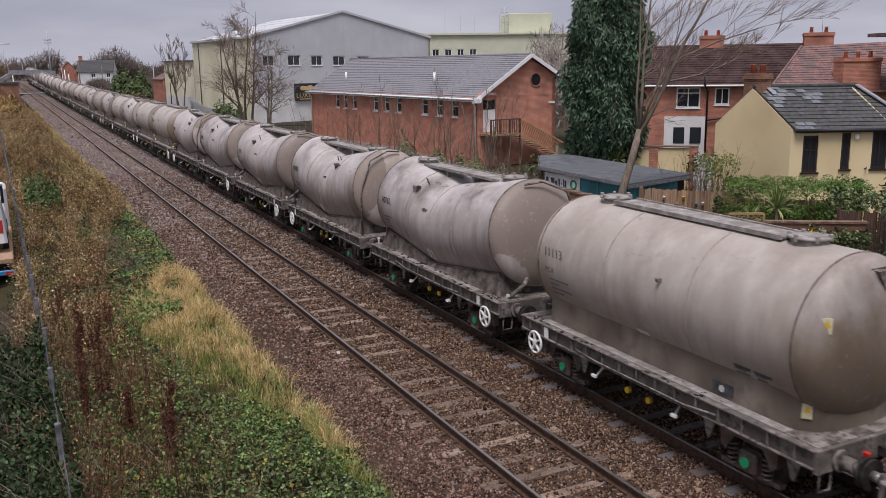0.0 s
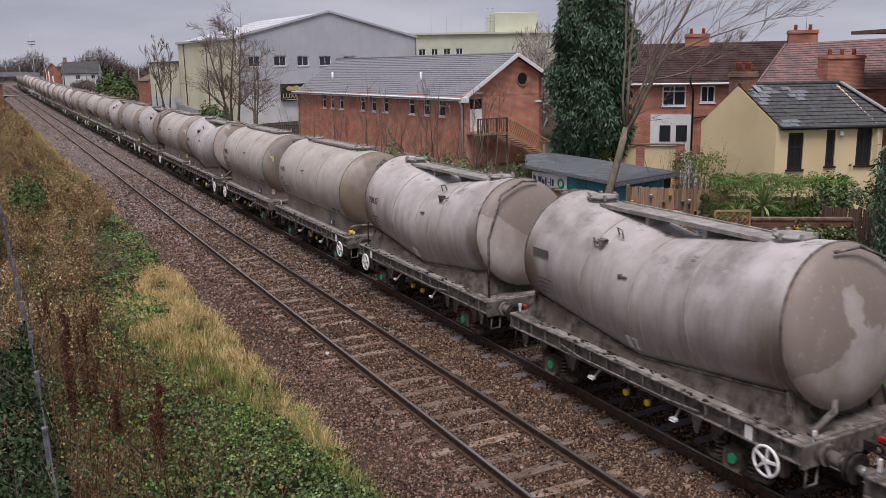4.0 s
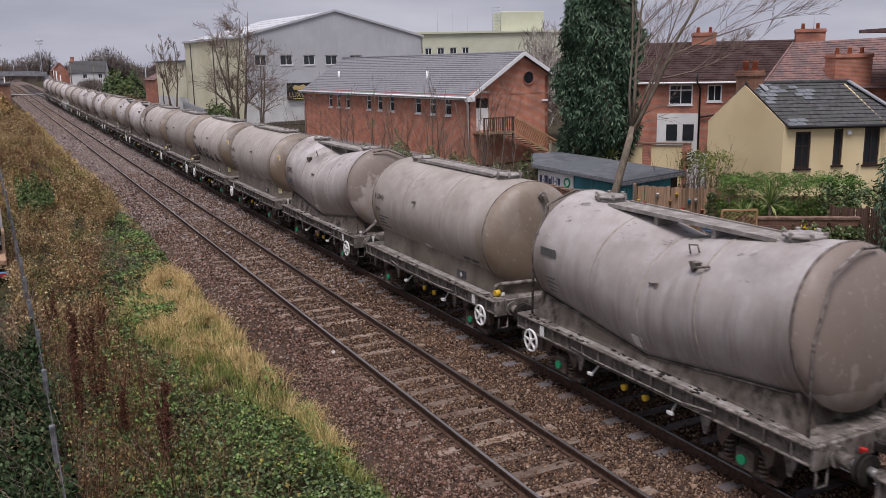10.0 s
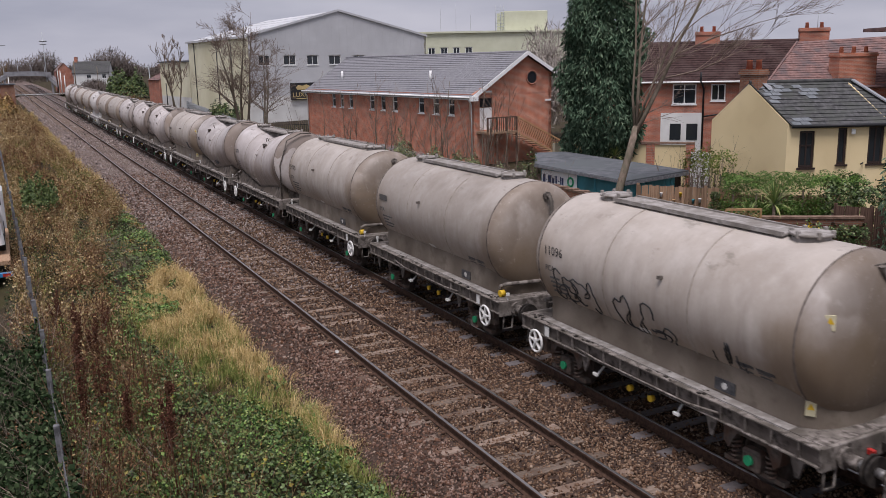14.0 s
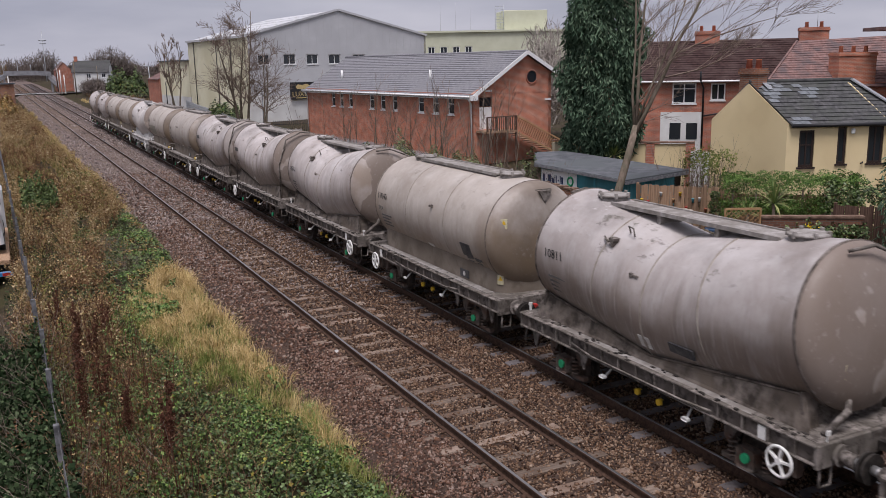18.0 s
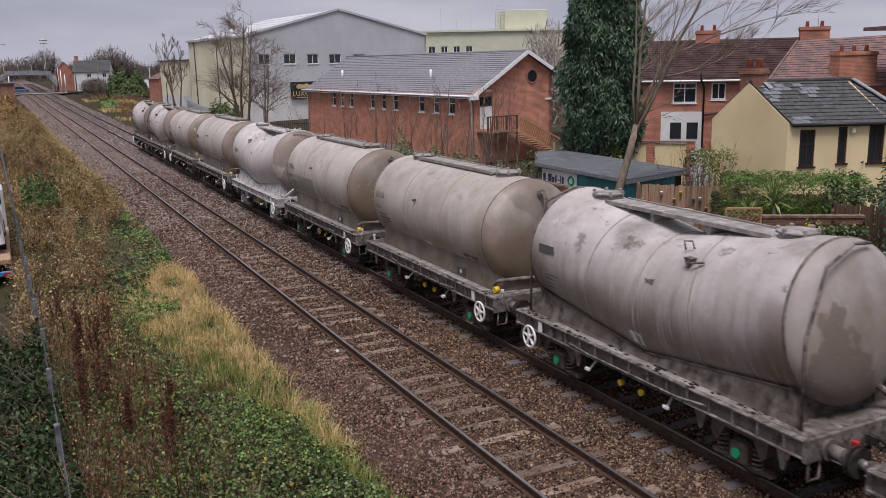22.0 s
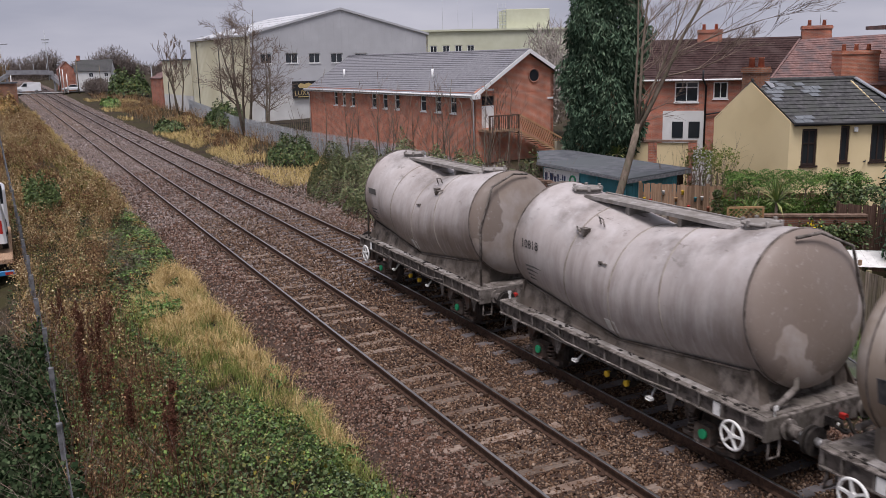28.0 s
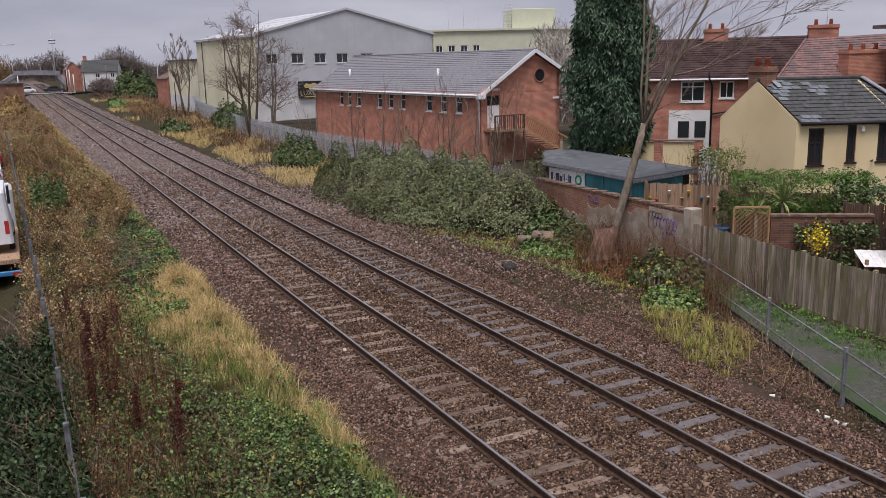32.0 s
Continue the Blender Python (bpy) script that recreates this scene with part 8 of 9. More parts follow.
mound("weeds", 2600, 9.6, 26.6, 0.8, 1.6, 0.45, 0.09, M_NETTLE, "bright green weeds beside cut logs", 0, 19, "weeds")
mound("weeds", 2600, 10.1, 20.4, 1.0, 1.8, 1.0, 0.11, M_BRAMBLE, "bramble and ivy clump by the path", 0, 20, "weeds")
mound("yellow_leaf_weeds", 130, 9.4, 20.0, 0.9, 1.6, 1.0, 0.10, M_YELLOWING, "yellowing bramble leaves among green ones", 0, 24, "weeds")
mound("weeds", 1600, 8.9, 18.8, 0.9, 1.0, 0.5, 0.09, M_NETTLE, "green weeds with yellowing leaves", 0, 22, "weeds")
mound("dead_leaf_clump", 900, 9.7, 22.9, 1.0, 1.3, 0.35, 0.08, M_RUSTLEAF, "rust-brown dead foliage round a stump", 0, 23, "weeds")


M_LITTER = leafy("leaf_litter", [(0.07, 0.035, 0.02), (0.17, 0.09, 0.05), (0.26, 0.16, 0.09), (0.11, 0.06, 0.035), (0.05, 0.03, 0.02)], 0.9)


def verge(x, y):
    return x > np.interp(y, [8, 45, 70, 160], [6.4, 6.2, 6.4, 6.2])


M_VERGEGRASS = leafy("verge_grass", [(0.16, 0.19, 0.04), (0.34, 0.31, 0.09), (0.26, 0.27, 0.07), (0.48, 0.36, 0.15), (0.12, 0.16, 0.035)], 0.8)
raw("yellow_grass_clump", *tussocks(210, 20, 6.1, 9.0, 14.0, 18.8, between([(14.0, 7.2), (15.2, 8.2), (18.8, 8.9)], [(14.0, 6.1), (16.6, 6.5), (18.8, 7.7)]), 0.30, 0.005, 0.85, 1.0, 0.12), M_VERGEGRASS, "yellow-green grass clump beside the path fence", "grass")
p = field(24000, 6.3, 12.6, 46, 100, lambda x, y: (x > np.interp(y, [46, 55, 75, 100], [6.4, 6.8, 7.0, 6.6])) & (x < np.interp(y, [46, 60, 100], [8.6, 12.6, 12.6])), 1.1, -0.02, 0.3, 33)
raw("yellow_grass_verge", *blades_at(p, 0.46, 0.9, 0.009), M_YELLOWGRASS, "bleached yellow grass on the far verge", "grass")
p = field(7000, 6.3, 14, 95, 190, None, 1.0, 0.08, 0.12, 35)
raw("yellow_grass_verge", *blades_at(p, 0.5, 0.7, 0.03), M_YELLOWGRASS, "bleached yellow grass further along the verge", "grass")
stalks("verge_stalks", 1600, 8, 15.5, 60, 190, 1.3, None, "brown dead stalks on the far verge", M_STALK, 0.022, 0.25, 1.0)
scrub("verge_scrub", "withered brown scrub on the far verge", 330, 8.5, 16, 70, 195, None, 1.15, 6, 0, 9, 0.12, 0.014, M_REDSTEM, M_RUSTSCRUB, -0.05, 41, 0.2)
bramble_patch("leaf_litter", 12000, lambda x, y: (x > np.interp(y, [8, 14, 20, 34], [6.9, 7.8, 8.3, 7.4])) & (x < np.interp(y, [8, 11.4, 15, 19, 22, 34], [5.0, 6.8, 8.4, 10.2, 11.3, 11.6])), 0.10, 0.055, M_LITTER, "brown leaf litter and dead stems by the ballast", 6.2, 11.6, 11, 36, -0.35, 1.0, 43)
bramble_patch("ground_ivy", 9000, lambda x, y: x > np.interp(y, [6, 11.4, 15, 19, 21], [4.8, 7.1, 8.8, 10.6, 11.3]), 0.1, 0.06, M_NETTLE, "short grass and ground ivy on the path", 4.5, 11.5, 6, 21.5, -0.1, 1.0, 45)
stalks("verge_stalks", 620, 8.8, 11.6, 17.5, 26, 1.35, None, "thin brown stems by the boundary wall", M_REDSTEM, 0.006, 0.22, 1.0)
stalks("verge_stalks", 420, 6.2, 9.0, 10.8, 16.6, 0.5, between([(10.8, 6.7), (16.6, 9.1)], [(10.8, 6.0), (13, 6.5), (16.6, 8.2)]), "heap of thin dead brown stems at the foot of the mesh fence", M_STALK, 0.006, 0.8, 1.0, 5)
stalks("verge_stalks", 500, 8.8, 11.4, 16.5, 21.5, 1.2, between([(16.5, 9.2), (21.5, 11.4)], [(16.5, 8.5), (21.5, 9.9)]), "tall dead stems along the mesh fence", M_REDSTEM, 0.007, 0.22, 1.0, 4)
stalks("verge_stalks", 80, 9.2, 11.2, 22, 25.5, 1.1, None, "dead stems round the stump", M_RUSTLEAF, 0.008, 0.4, 1.0, 5)
stalks("verge_stalks", 420, 10.6, 13.0, 29.5, 33.5, 2.2, None, "thicket of thin bare stems at the end of the wall", M_TWIG, 0.010, 0.2, 1.0, 6)
raw("path_grass", *tussocks(900, 14, 5.2, 11.4, 7, 21, between([(7, 5.9), (11.5, 8.6), (15, 10.2), (21, 11.4)], [(7, 5.0), (11.5, 7.2), (15, 8.8), (21, 11.2)]), 0.12, 0.006, 0.9, 1.0, 0.14), M_HEDGE, "short green grass beside the path", "grass")
raw("path_grass", *tussocks(1200, 14, 7, 11.7, 8, 21, between([(8, 10.5), (15, 11.0), (21, 11.5)], [(8, 7.6), (12, 8.6), (15, 9.6), (21, 11.0)]), 0.14, 0.006, 0.9, 1.0, 0.14), M_HEDGE, "green weeds along the foot of the fence", "grass")
raw("verge_grass", *tussocks(420, 16, 7.2, 10.6, 19.5, 33, between([(19.5, 9.8), (26, 10.4), (33, 9.0)], [(19.5, 8.2), (24, 8.3), (28, 7.9), (33, 7.2)]), 0.16, 0.006, 0.9, 1.0, 0.16), M_VERGEGRASS, "thin rough grass on the verge by the wall", "grass")
bramble_patch("nettle_undergrowth", 5200, between([(19.5, 9.8), (26, 10.4), (33, 9.0)], [(19.5, 8.0), (24, 8.0), (28, 7.8), (33, 7.4)]), 0.22, 0.07, M_NETTLE, "low green weeds on the verge by the wall", 7.2, 10.6, 19.5, 33, 0.1, 1.0, 91)
M_PATH = surf("mossy_asphalt", (0.05, 0.052, 0.045), (0.11, 0.105, 0.085), 9, 0.95, 0, 0.4, (0.05, 0.085, 0.028), 0.12)
path = sheet("path", [(5.2, 6, -0.27), (10.4, 6, -0.27), (11.3, 14, -0.25), (11.6, 21, -0.2), (10.9, 20.4, -0.2), (8.75, 15.2, -0.25), (7.1, 11.5, -0.27)], [(0, 1, 2, 6), (6, 2, 5), (2, 3, 4, 5)], M_PATH, "mossy worn asphalt footpath behind the mesh fence", "path")


# ---- trees ----
def limb(g, a, d, length, r, depth, rnd, spread, up, minr, kids, twigs):
    """A bent tapering branch with its side branches."""
    pts, rs_ = [Vector(a)], [r]
    v = Vector(d).normalized()
    n = 4 if depth > 1 else 3
    for i in range(n):
        v = (v + Vector((rnd.gauss(0, 0.12), rnd.gauss(0, 0.12), rnd.gauss(0, 0.08) + up * 0.12))).normalized()
        pts.append(pts[-1] + v * length / n)
        rs_.append(max(minr, r * (1 - 0.62 * (i + 1) / n)))
    g.tube(pts, rs_, 7 if r > 0.06 else 4 if r > 0.02 else 3, False)
    if depth <= 0:
        return
    for i in range(kids):
        t = rnd.uniform(0.3, 1.0)
        k = min(int(t * n), n - 1)
        q = pts[k].lerp(pts[k + 1], t * n - k)
        w = (pts[k + 1] - pts[k]).normalized()
        s = Vector((rnd.gauss(0, 1), rnd.gauss(0, 1), rnd.gauss(0, 0.6)))
        s = (s - w * s.dot(w)).normalized()
        limb(g, q, w + s * rnd.uniform(0.5, 1.0) * spread + Vector((0, 0, up * 0.4)), length * rnd.uniform(0.42, 0.68), max(minr, rs_[k] * 0.55), depth - 1, rnd, spread, up, minr, kids, twigs)


def bare_tree(label, x, y, h, r, seed, stems=1, depth=4, spread=0.8, up=0.5, kids=5, minr=0.006, lean=(0, 0), mat=None, name="bare_tree", z=None, crown_from=0.25):
    t = thing(name, label, "tree")
    rnd = random.Random(seed)
    z = level(x, y) - 0.1 if z is None else z
    tr, cr = Geo(), Geo()
    for s in range(stems):
        a = rnd.uniform(0, 6.28)
        d = Vector((lean[0] + (0.16 * math.cos(a) if stems > 1 else 0), lean[1] + (0.16 * math.sin(a) if stems > 1 else 0), 1)).normalized()
        b = Vector((x + (0.25 * math.cos(a) if stems > 1 else 0), y + (0.25 * math.sin(a) if stems > 1 else 0), z))
        hh = h * rnd.uniform(0.8, 1.0) if stems > 1 else h
        pts, rs_, v = [b], [r], d
        for i in range(7):
            v = (v + Vector((rnd.gauss(0, 0.05), rnd.gauss(0, 0.05), 0.03))).normalized()
            pts.append(pts[-1] + v * hh / 7)
            rs_.append(max(minr * 1.5, r * (1 - 0.9 * (i + 1) / 7)))
        tr.tube(pts, rs_, 9)
        for i in range(kids * 3 if stems == 1 else kids * 2):
            q = rnd.uniform(crown_from, 0.97) * 7
            k = min(6, int(q))
            p = pts[k].lerp(pts[k + 1], q - k)
            a2 = rnd.uniform(0, 6.28)
            limb(cr, p, Vector((math.cos(a2) * spread, math.sin(a2) * spread, 0.75)), hh * rnd.uniform(0.2, 0.36) * (1.15 - q / 9), max(minr, rs_[k] * 0.5), depth - 2, rnd, spread, up, minr, kids, 0)
    part("trunk", tr, mat or M_BARK, t, "")
    part("crown", cr, M_TWIG, t, "leafless branches and fine twigs")
    return t


bare_tree("tall leafless tree with several spreading stems", 13.6, 86, 12.5, 0.15, 5, 4, 4, 1.15, 0.35, 6, 0.012, crown_from=0.2)
bare_tree("slim leafless tree beside the warehouse", 14.6, 82, 9.5, 0.12, 8, 2, 4, 1.2, 0.2, 6, 0.012)
bare_tree("thin leafless tree against the cream store", 13.9, 124, 12.0, 0.14, 9, 3, 4, 0.6, 0.6, 4, 0.022)
for i, (x, y, h, s) in enumerate([(12.6, 44.5, 5.6, 2), (12.9, 47.5, 5.2, 2), (12.5, 46.0, 6.0, 2), (12.8, 49.0, 5.5, 2), (13.1, 52.0, 6.0, 2), (12.4, 41.0, 6.2, 3), (12.4, 38.6, 6.0, 3), (12.2, 36.3, 6.4, 3), (13.2, 55.5, 6.0, 2), (13.3, 50.5, 5.2, 1), (12.3, 40.0, 5.0, 2), (12.2, 37.5, 4.4, 2), (12.7, 42, 5.8, 1), (12.0, 34.3, 6.8, 2), (12.3, 35.4, 5.5, 3), (11.7, 32.6, 4.2, 3), (13.0, 53.5, 5.6, 1), (12.8, 56.0, 4.4, 2), (12.9, 60.5, 6.0, 1), (12.6, 64.0, 4.6, 2)]):
    bare_tree("slender leafless sapling by the palisade fence", x, y, h, 0.035, 50 + i, s, 3, 0.6, 0.55, 3, 0.007, name="bare_sapling")
# the leaning tree by the boundary wall
lt = thing("leaning_tree", "leaning leafless tree with forked pale trunk", "tree")
g, c = Geo(), Geo()
base = [Vector(p) for p in ((10.84, 24.58, -0.4), (11.3, 24.64, 1.0), (11.76, 24.7, 2.18), (12.2, 24.78, 3.3), (12.56, 24.84, 4.34))]
g.tube(base, [0.22, 0.16, 0.14, 0.13, 0.115], 10)
rl = random.Random(12)
for pts, rr0 in (([(12.4, 24.82, 3.9), (13.1, 24.7, 5.2), (13.6, 24.65, 6.1), (14.2, 24.6, 7.3), (14.83, 24.5, 8.3), (15.4, 24.4, 9.4)], 0.10), ([(12.56, 24.84, 4.34), (12.75, 25.0, 5.6), (12.95, 25.2, 7.0), (13.3, 25.4, 8.6), (13.5, 25.5, 9.8)], 0.07), ([(12.5, 24.84, 4.2), (12.5, 25.0, 5.4), (12.75, 25.2, 7.0), (12.8, 25.3, 8.8), (12.9, 25.4, 10)], 0.055), ([(12.56, 24.84, 4.34), (12.95, 24.6, 5.6), (13.45, 24.3, 7.0), (14.0, 24.0, 8.8)], 0.05)):
    pts = [Vector(p) for p in pts]
    g.tube(pts, [rr0 * (1 - 0.7 * i / (len(pts) - 1)) for i in range(len(pts))], 8)
    for i in range(7):
        q = rl.uniform(0.5, len(pts) - 1.01)
        k = int(q)
        limb(c, pts[k].lerp(pts[k + 1], q - k), Vector((rl.uniform(0.1, 1.0), rl.uniform(-0.5, 0.4), rl.uniform(0.2, 0.8))), rl.uniform(1.0, 2.2), 0.022, 2, rl, 0.6, 0.2, 0.006, 4, 0)
limb(c, (13.55, 24.65, 6.0), (1.0, -0.35, 0.12), 2.8, 0.035, 3, rl, 0.55, 0.35, 0.006, 5, 0)
limb(c, (14.0, 24.6, 6.8), (1.0, -0.3, 0.45), 3.2, 0.035, 3, rl, 0.55, 0.25, 0.006, 5, 0)
limb(c, (12.6, 24.84, 4.4), (0.9, -0.25, 0.12), 1.6, 0.02, 2, rl, 0.5, -0.3, 0.005, 3, 0)
part("trunk", g, M_BARK, lt, "pale forked trunk")
part("crown", c, M_TWIG, lt, "leafless branches and fine twigs")
M_STUMP = surf("rotting_wood", (0.05, 0.03, 0.022), (0.25, 0.155, 0.115), 6, 0.95, 0, 1.0, (0.15, 0.088, 0.062), 0.4, stretch=(1, 1, 0.3))
sp = thing("tree_stump", "split and rotting tree stump beside the leaning tree", "stump")
rings = []
for i in range(7):
    u = i / 6
    ring_ = []
    for n_ in range(18):
        a = 2 * math.pi * n_ / 18
        q = (0.62 - 0.26 * u) * (1 + 0.5 * noise.noise((math.cos(a) * 1.7, math.sin(a) * 1.7, u * 1.5)) + 0.22 * noise.noise((math.cos(a) * 5, math.sin(a) * 5, u * 4)))
        top_ = 0.8 + 0.7 * noise.noise((math.cos(a) * 1.3 + 4, math.sin(a) * 1.3, 2.0)) if i == 6 else 0.7
        ring_.append((10.2 + 0.16 * u + q * math.cos(a), 23.95 + 0.12 * u + q * math.sin(a), -0.42 + (0.42 + top_) * u))
    rings.append(ring_)
part("stump", loft(rings, False, True), M_STUMP, sp)
for dx, dy in ((-0.75, -0.4), (-0.5, -0.8), (0.2, -0.85), (-0.8, 0.2)):
    part("root", Geo().tube([(10.2 + dx * 0.45, 23.9 + dy * 0.45, 0.0), (10.2 + dx * 0.8, 23.9 + dy * 0.8, -0.22), (10.2 + dx * 1.1, 23.9 + dy * 1.1, -0.38)], [0.14, 0.09, 0.04], 7), M_STUMP, sp)
for i, (a, b, r) in enumerate([((9.35, 28.2, -0.12), (10.5, 26.4, -0.05), 0.19), ((9.7, 27.6, 0.1), (10.2, 25.9, -0.1), 0.24), ((10.2, 28.0, 0.0), (10.9, 27.0, 0.05), 0.16), ((9.3, 27.2, -0.2), (9.9, 26.3, -0.2), 0.14)]):
    t = thing("log", "felled grey tree log lying by the line", "log", "felled logs")
    part("log_body", Geo().tube([a, tuple(0.5 * (p + q) + 0.03 for p, q in zip(a, b)), b], [r, r * 0.95, r * 0.85], 10), M_WOODCUT, t)

# conifer, drooping sprays on a column
def conifer(label, x, y, z0, h, w, n, size, seed, lobes=9):
    t = thing("conifer_tree", label, "tree")
    rnd = np.random.RandomState(seed)
    part("trunk", Geo().tube([(x, y, -0.2), (x, y, z0 + h * 0.9)], [0.28, 0.05], 8), M_BARK, t)
    u = rnd.uniform(0, 1, n)
    a = rnd.uniform(0, 6.283, n)
    prof = np.interp(u, [0, 0.05, 0.15, 0.5, 0.75, 0.9, 1.0], [0.45, 0.8, 1.0, 0.98, 0.8, 0.5, 0.08])
    lob = np.array([0.82 + 0.46 * noise.noise((math.cos(q) * 1.6 + seed, math.sin(q) * 1.6, v * 7)) + 0.18 * noise.noise((math.cos(q) * 5, math.sin(q) * 5 + seed, v * 22)) for q, v in zip(a, u)])
    r = w * prof * lob * (1 - 0.4 * rnd.uniform(0, 1, n) ** 2)
    p = np.stack([x + r * np.cos(a), y + r * np.sin(a), z0 + h * u], 1)
    v, f = leaves_at(p, size, 1.5, 0.6, 0.26)
    raw("crown", v, f, M_CONIFER, "dark green drooping conifer sprays", "", "stuff", t)
    return t


conifer("tall dark green conifer behind the shed", 17.6, 33.5, 1.8, 11.6, 2.0, 56000, 0.25, 3)
conifer("dark green garden conifer", 15.6, 15.9, 0.0, 5.4, 1.0, 5000, 0.2, 6)


def hedge(label, p0, p1, z0, z1, w, n, size, mat, seed, name="hedge"):
    t = thing(name, label, "hedge")
    rnd = np.random.RandomState(seed)
    u = rnd.uniform(0, 1, n)
    a = rnd.uniform(0, 6.283, n)
    k = 0.8 + 0.45 * np.array([noise.noise((v * 9 + seed, math.cos(q) * 2, math.sin(q) * 2)) for v, q in zip(u, a)]) - 0.25 * rnd.uniform(0, 1, n) ** 2
    sx = np.sign(np.cos(a)) * np.abs(np.cos(a)) ** 0.6 * k
    sz = np.sign(np.sin(a)) * np.abs(np.sin(a)) ** 0.6 * k
    d = np.array(p1) - np.array(p0)
    nn = np.array([d[1], -d[0]]) / np.hypot(*d)
    X = p0[0] + d[0] * u + nn[0] * sx * w
    Y = p0[1] + d[1] * u + nn[1] * sx * w
    Z = (z0 + z1) / 2 + (z1 - z0) / 2 * sz
    out = np.stack([nn[0] * sx, nn[1] * sx, 0.3 + sz], 1)
    raw("leaves", *leaves_facing(np.stack([X, Y, Z], 1), out, size, 0.6, 0.7), mat, "", "", "stuff", t)
    g = Geo()
    for i in range(6):
        q = (i + 0.5) / 6
        g.tube([(p0[0] + d[0] * q, p0[1] + d[1] * q, -0.2), (p0[0] + d[0] * q, p0[1] + d[1] * q, z0 + 0.6 * (z1 - z0))], 0.03, 5)
    tagged(part("woody_frame", g, M_TWIG, t), kind="stuff")
    return t


hedge("clipped bright green garden hedge before the cottage", (14.4, 22.4), (18.4, 19.9), 1.1, 2.85, 0.6, 22000, 0.06, M_HEDGE, 2)
hedge("loose dark green garden shrubs by the panel fence", (16.2, 19.6), (18.6, 17.6), 0.4, 2.7, 0.7, 5000, 0.11, M_BRAMBLE, 5, "garden_shrub")
hedge("dark garden shrubs over the low brick wall", (13.7, 18.9), (15.3, 17.2), 0.0, 1.75, 0.5, 3600, 0.10, M_BRAMBLE, 9, "garden_shrub")
hedge("leggy budding garden shrub with thin leaves", (16.4, 26.2), (18.0, 26.0), 0.3, 3.3, 0.9, 2600, 0.10, M_OLIVE, 7, "garden_shrub")
stalks("shrub_stems", 120, 15.8, 18.2, 25.2, 27.0, 3.0, None, "thin upright shrub stems in the garden", M_TWIG, 0.012, 0.15, 1.0, 5)


def cordyline(x, y, z, h, n, L, label):
    t = thing("cordyline_palm", label, "palm")
    part("trunk", Geo().tube([(x, y, -0.2), (x, y, z)], 0.05, 7), M_BARK, t)
    rnd = np.random.RandomState(int(x * 10))
    vs, fs = [], []
    for i in range(n):
        a, e = rnd.uniform(0, 6.283), rnd.uniform(-0.2, 1.4)
        d = np.array([math.cos(a) * math.cos(e), math.sin(a) * math.cos(e), math.sin(e)])
        s = np.array([-math.sin(a), math.cos(a), 0]) * 0.025
        l = L * rnd.uniform(0.7, 1.1)
        o = np.array([x, y, z])
        k = len(vs)
        mid, tip = o + d * l * 0.55, o + d * l + np.array([0, 0, -0.22 * l * (1 - e / 1.6)])
        vs += [o - s * 0.6, o + s * 0.6, mid + s, mid - s, tip]
        fs += [(k, k + 1, k + 2, k + 3), (k + 3, k + 2, k + 4, k + 4)]
    g = Geo()
    g.v, g.f, g.s = [tuple(v) for v in vs], [f if f[3] != f[2] else f[:3] for f in fs], [False] * len(fs)
    part("crown", g, M_CORDYLINE, t, "spiky sword-shaped leaves")
    return t


cordyline(13.9, 19.6, 2.1, 0, 70, 0.85, "spiky green cordyline in the garden")
cordyline(13.3, 20.1, 1.75, 0, 50, 0.6, "smaller spiky cordyline in the garden")
cordyline(17.2, 32.0, 2.35, 0, 50, 0.7, "yellow-green cordyline by the rendered wall")
yb = thing("yellow_shrub", "small shrub with bright yellow flowers", "shrub")
pp = np.array([13.2, 17.6, 1.35]) + rg.normal(0, 1, (230, 3)) * np.array([0.15, 0.15, 0.24])
raw("blossom_mass", *leaves_at(pp, 0.09, 0, 0.8, 0.8), M_YELLOWLEAF, "bright yellow blossom", "", "stuff", yb)
part("stems", Geo().tube([(13.2, 17.6, -0.2), (13.2, 17.6, 1.3)], 0.03, 6).tube([(13.2, 17.6, 0.6), (13.5, 17.5, 1.5)], 0.02, 5).tube([(13.2, 17.6, 0.6), (12.9, 17.7, 1.5)], 0.02, 5), M_TWIG, yb)

# gardens: trellis, low brick wall, pots, lean-to roof, rendered wall
tl = thing("trellis_panel", "diamond lattice timber trellis above the fence", "trellis")
T0, T1 = Vector((12.1, 19.9, 0)), Vector((13.1, 19.35, 0))
mtl = turned_to(T0, T1)
LT_ = (T1 - T0).length
part("trellis_frame", Geo().box(0, LT_, -0.03, 0.03, 2.02, 2.08).box(0, LT_, -0.03, 0.03, 0.8, 0.86).box(0, 0.05, -0.03, 0.03, 0.3, 2.08).box(LT_ - 0.05, LT_, -0.03, 0.03, 0.3, 2.08), M_LATTICE, tl, "", mtl)
for i in range(14):
    x = -0.9 + i * 0.15
    for sgn in (1, -1):
        a0, a1 = max(0.02, x), min(LT_ - 0.02, x + 1.15)
        if a1 <= a0:
            continue
        za, zb = 0.86 + (a0 - x), 0.86 + (a1 - x)
        if sgn < 0:
            za, zb = 2.9 - za, 2.9 - zb
        part("lath", Geo().beam((a0, 0.008 * sgn, za), (a1, 0.008 * sgn, zb), 0.012, 0.03, (0, 1, 0)), M_LATTICE, tl, "", mtl)
lw = thing("garden_wall", "low dark red brick garden wall", "wall")
mlw = turned_to((13.1, 19.3), (15.6, 17.6))
part("masonry", Geo().box(0, 3.0, 0, 0.22, -0.2, 1.75), M_BRICKDARK, lw, "", mlw)
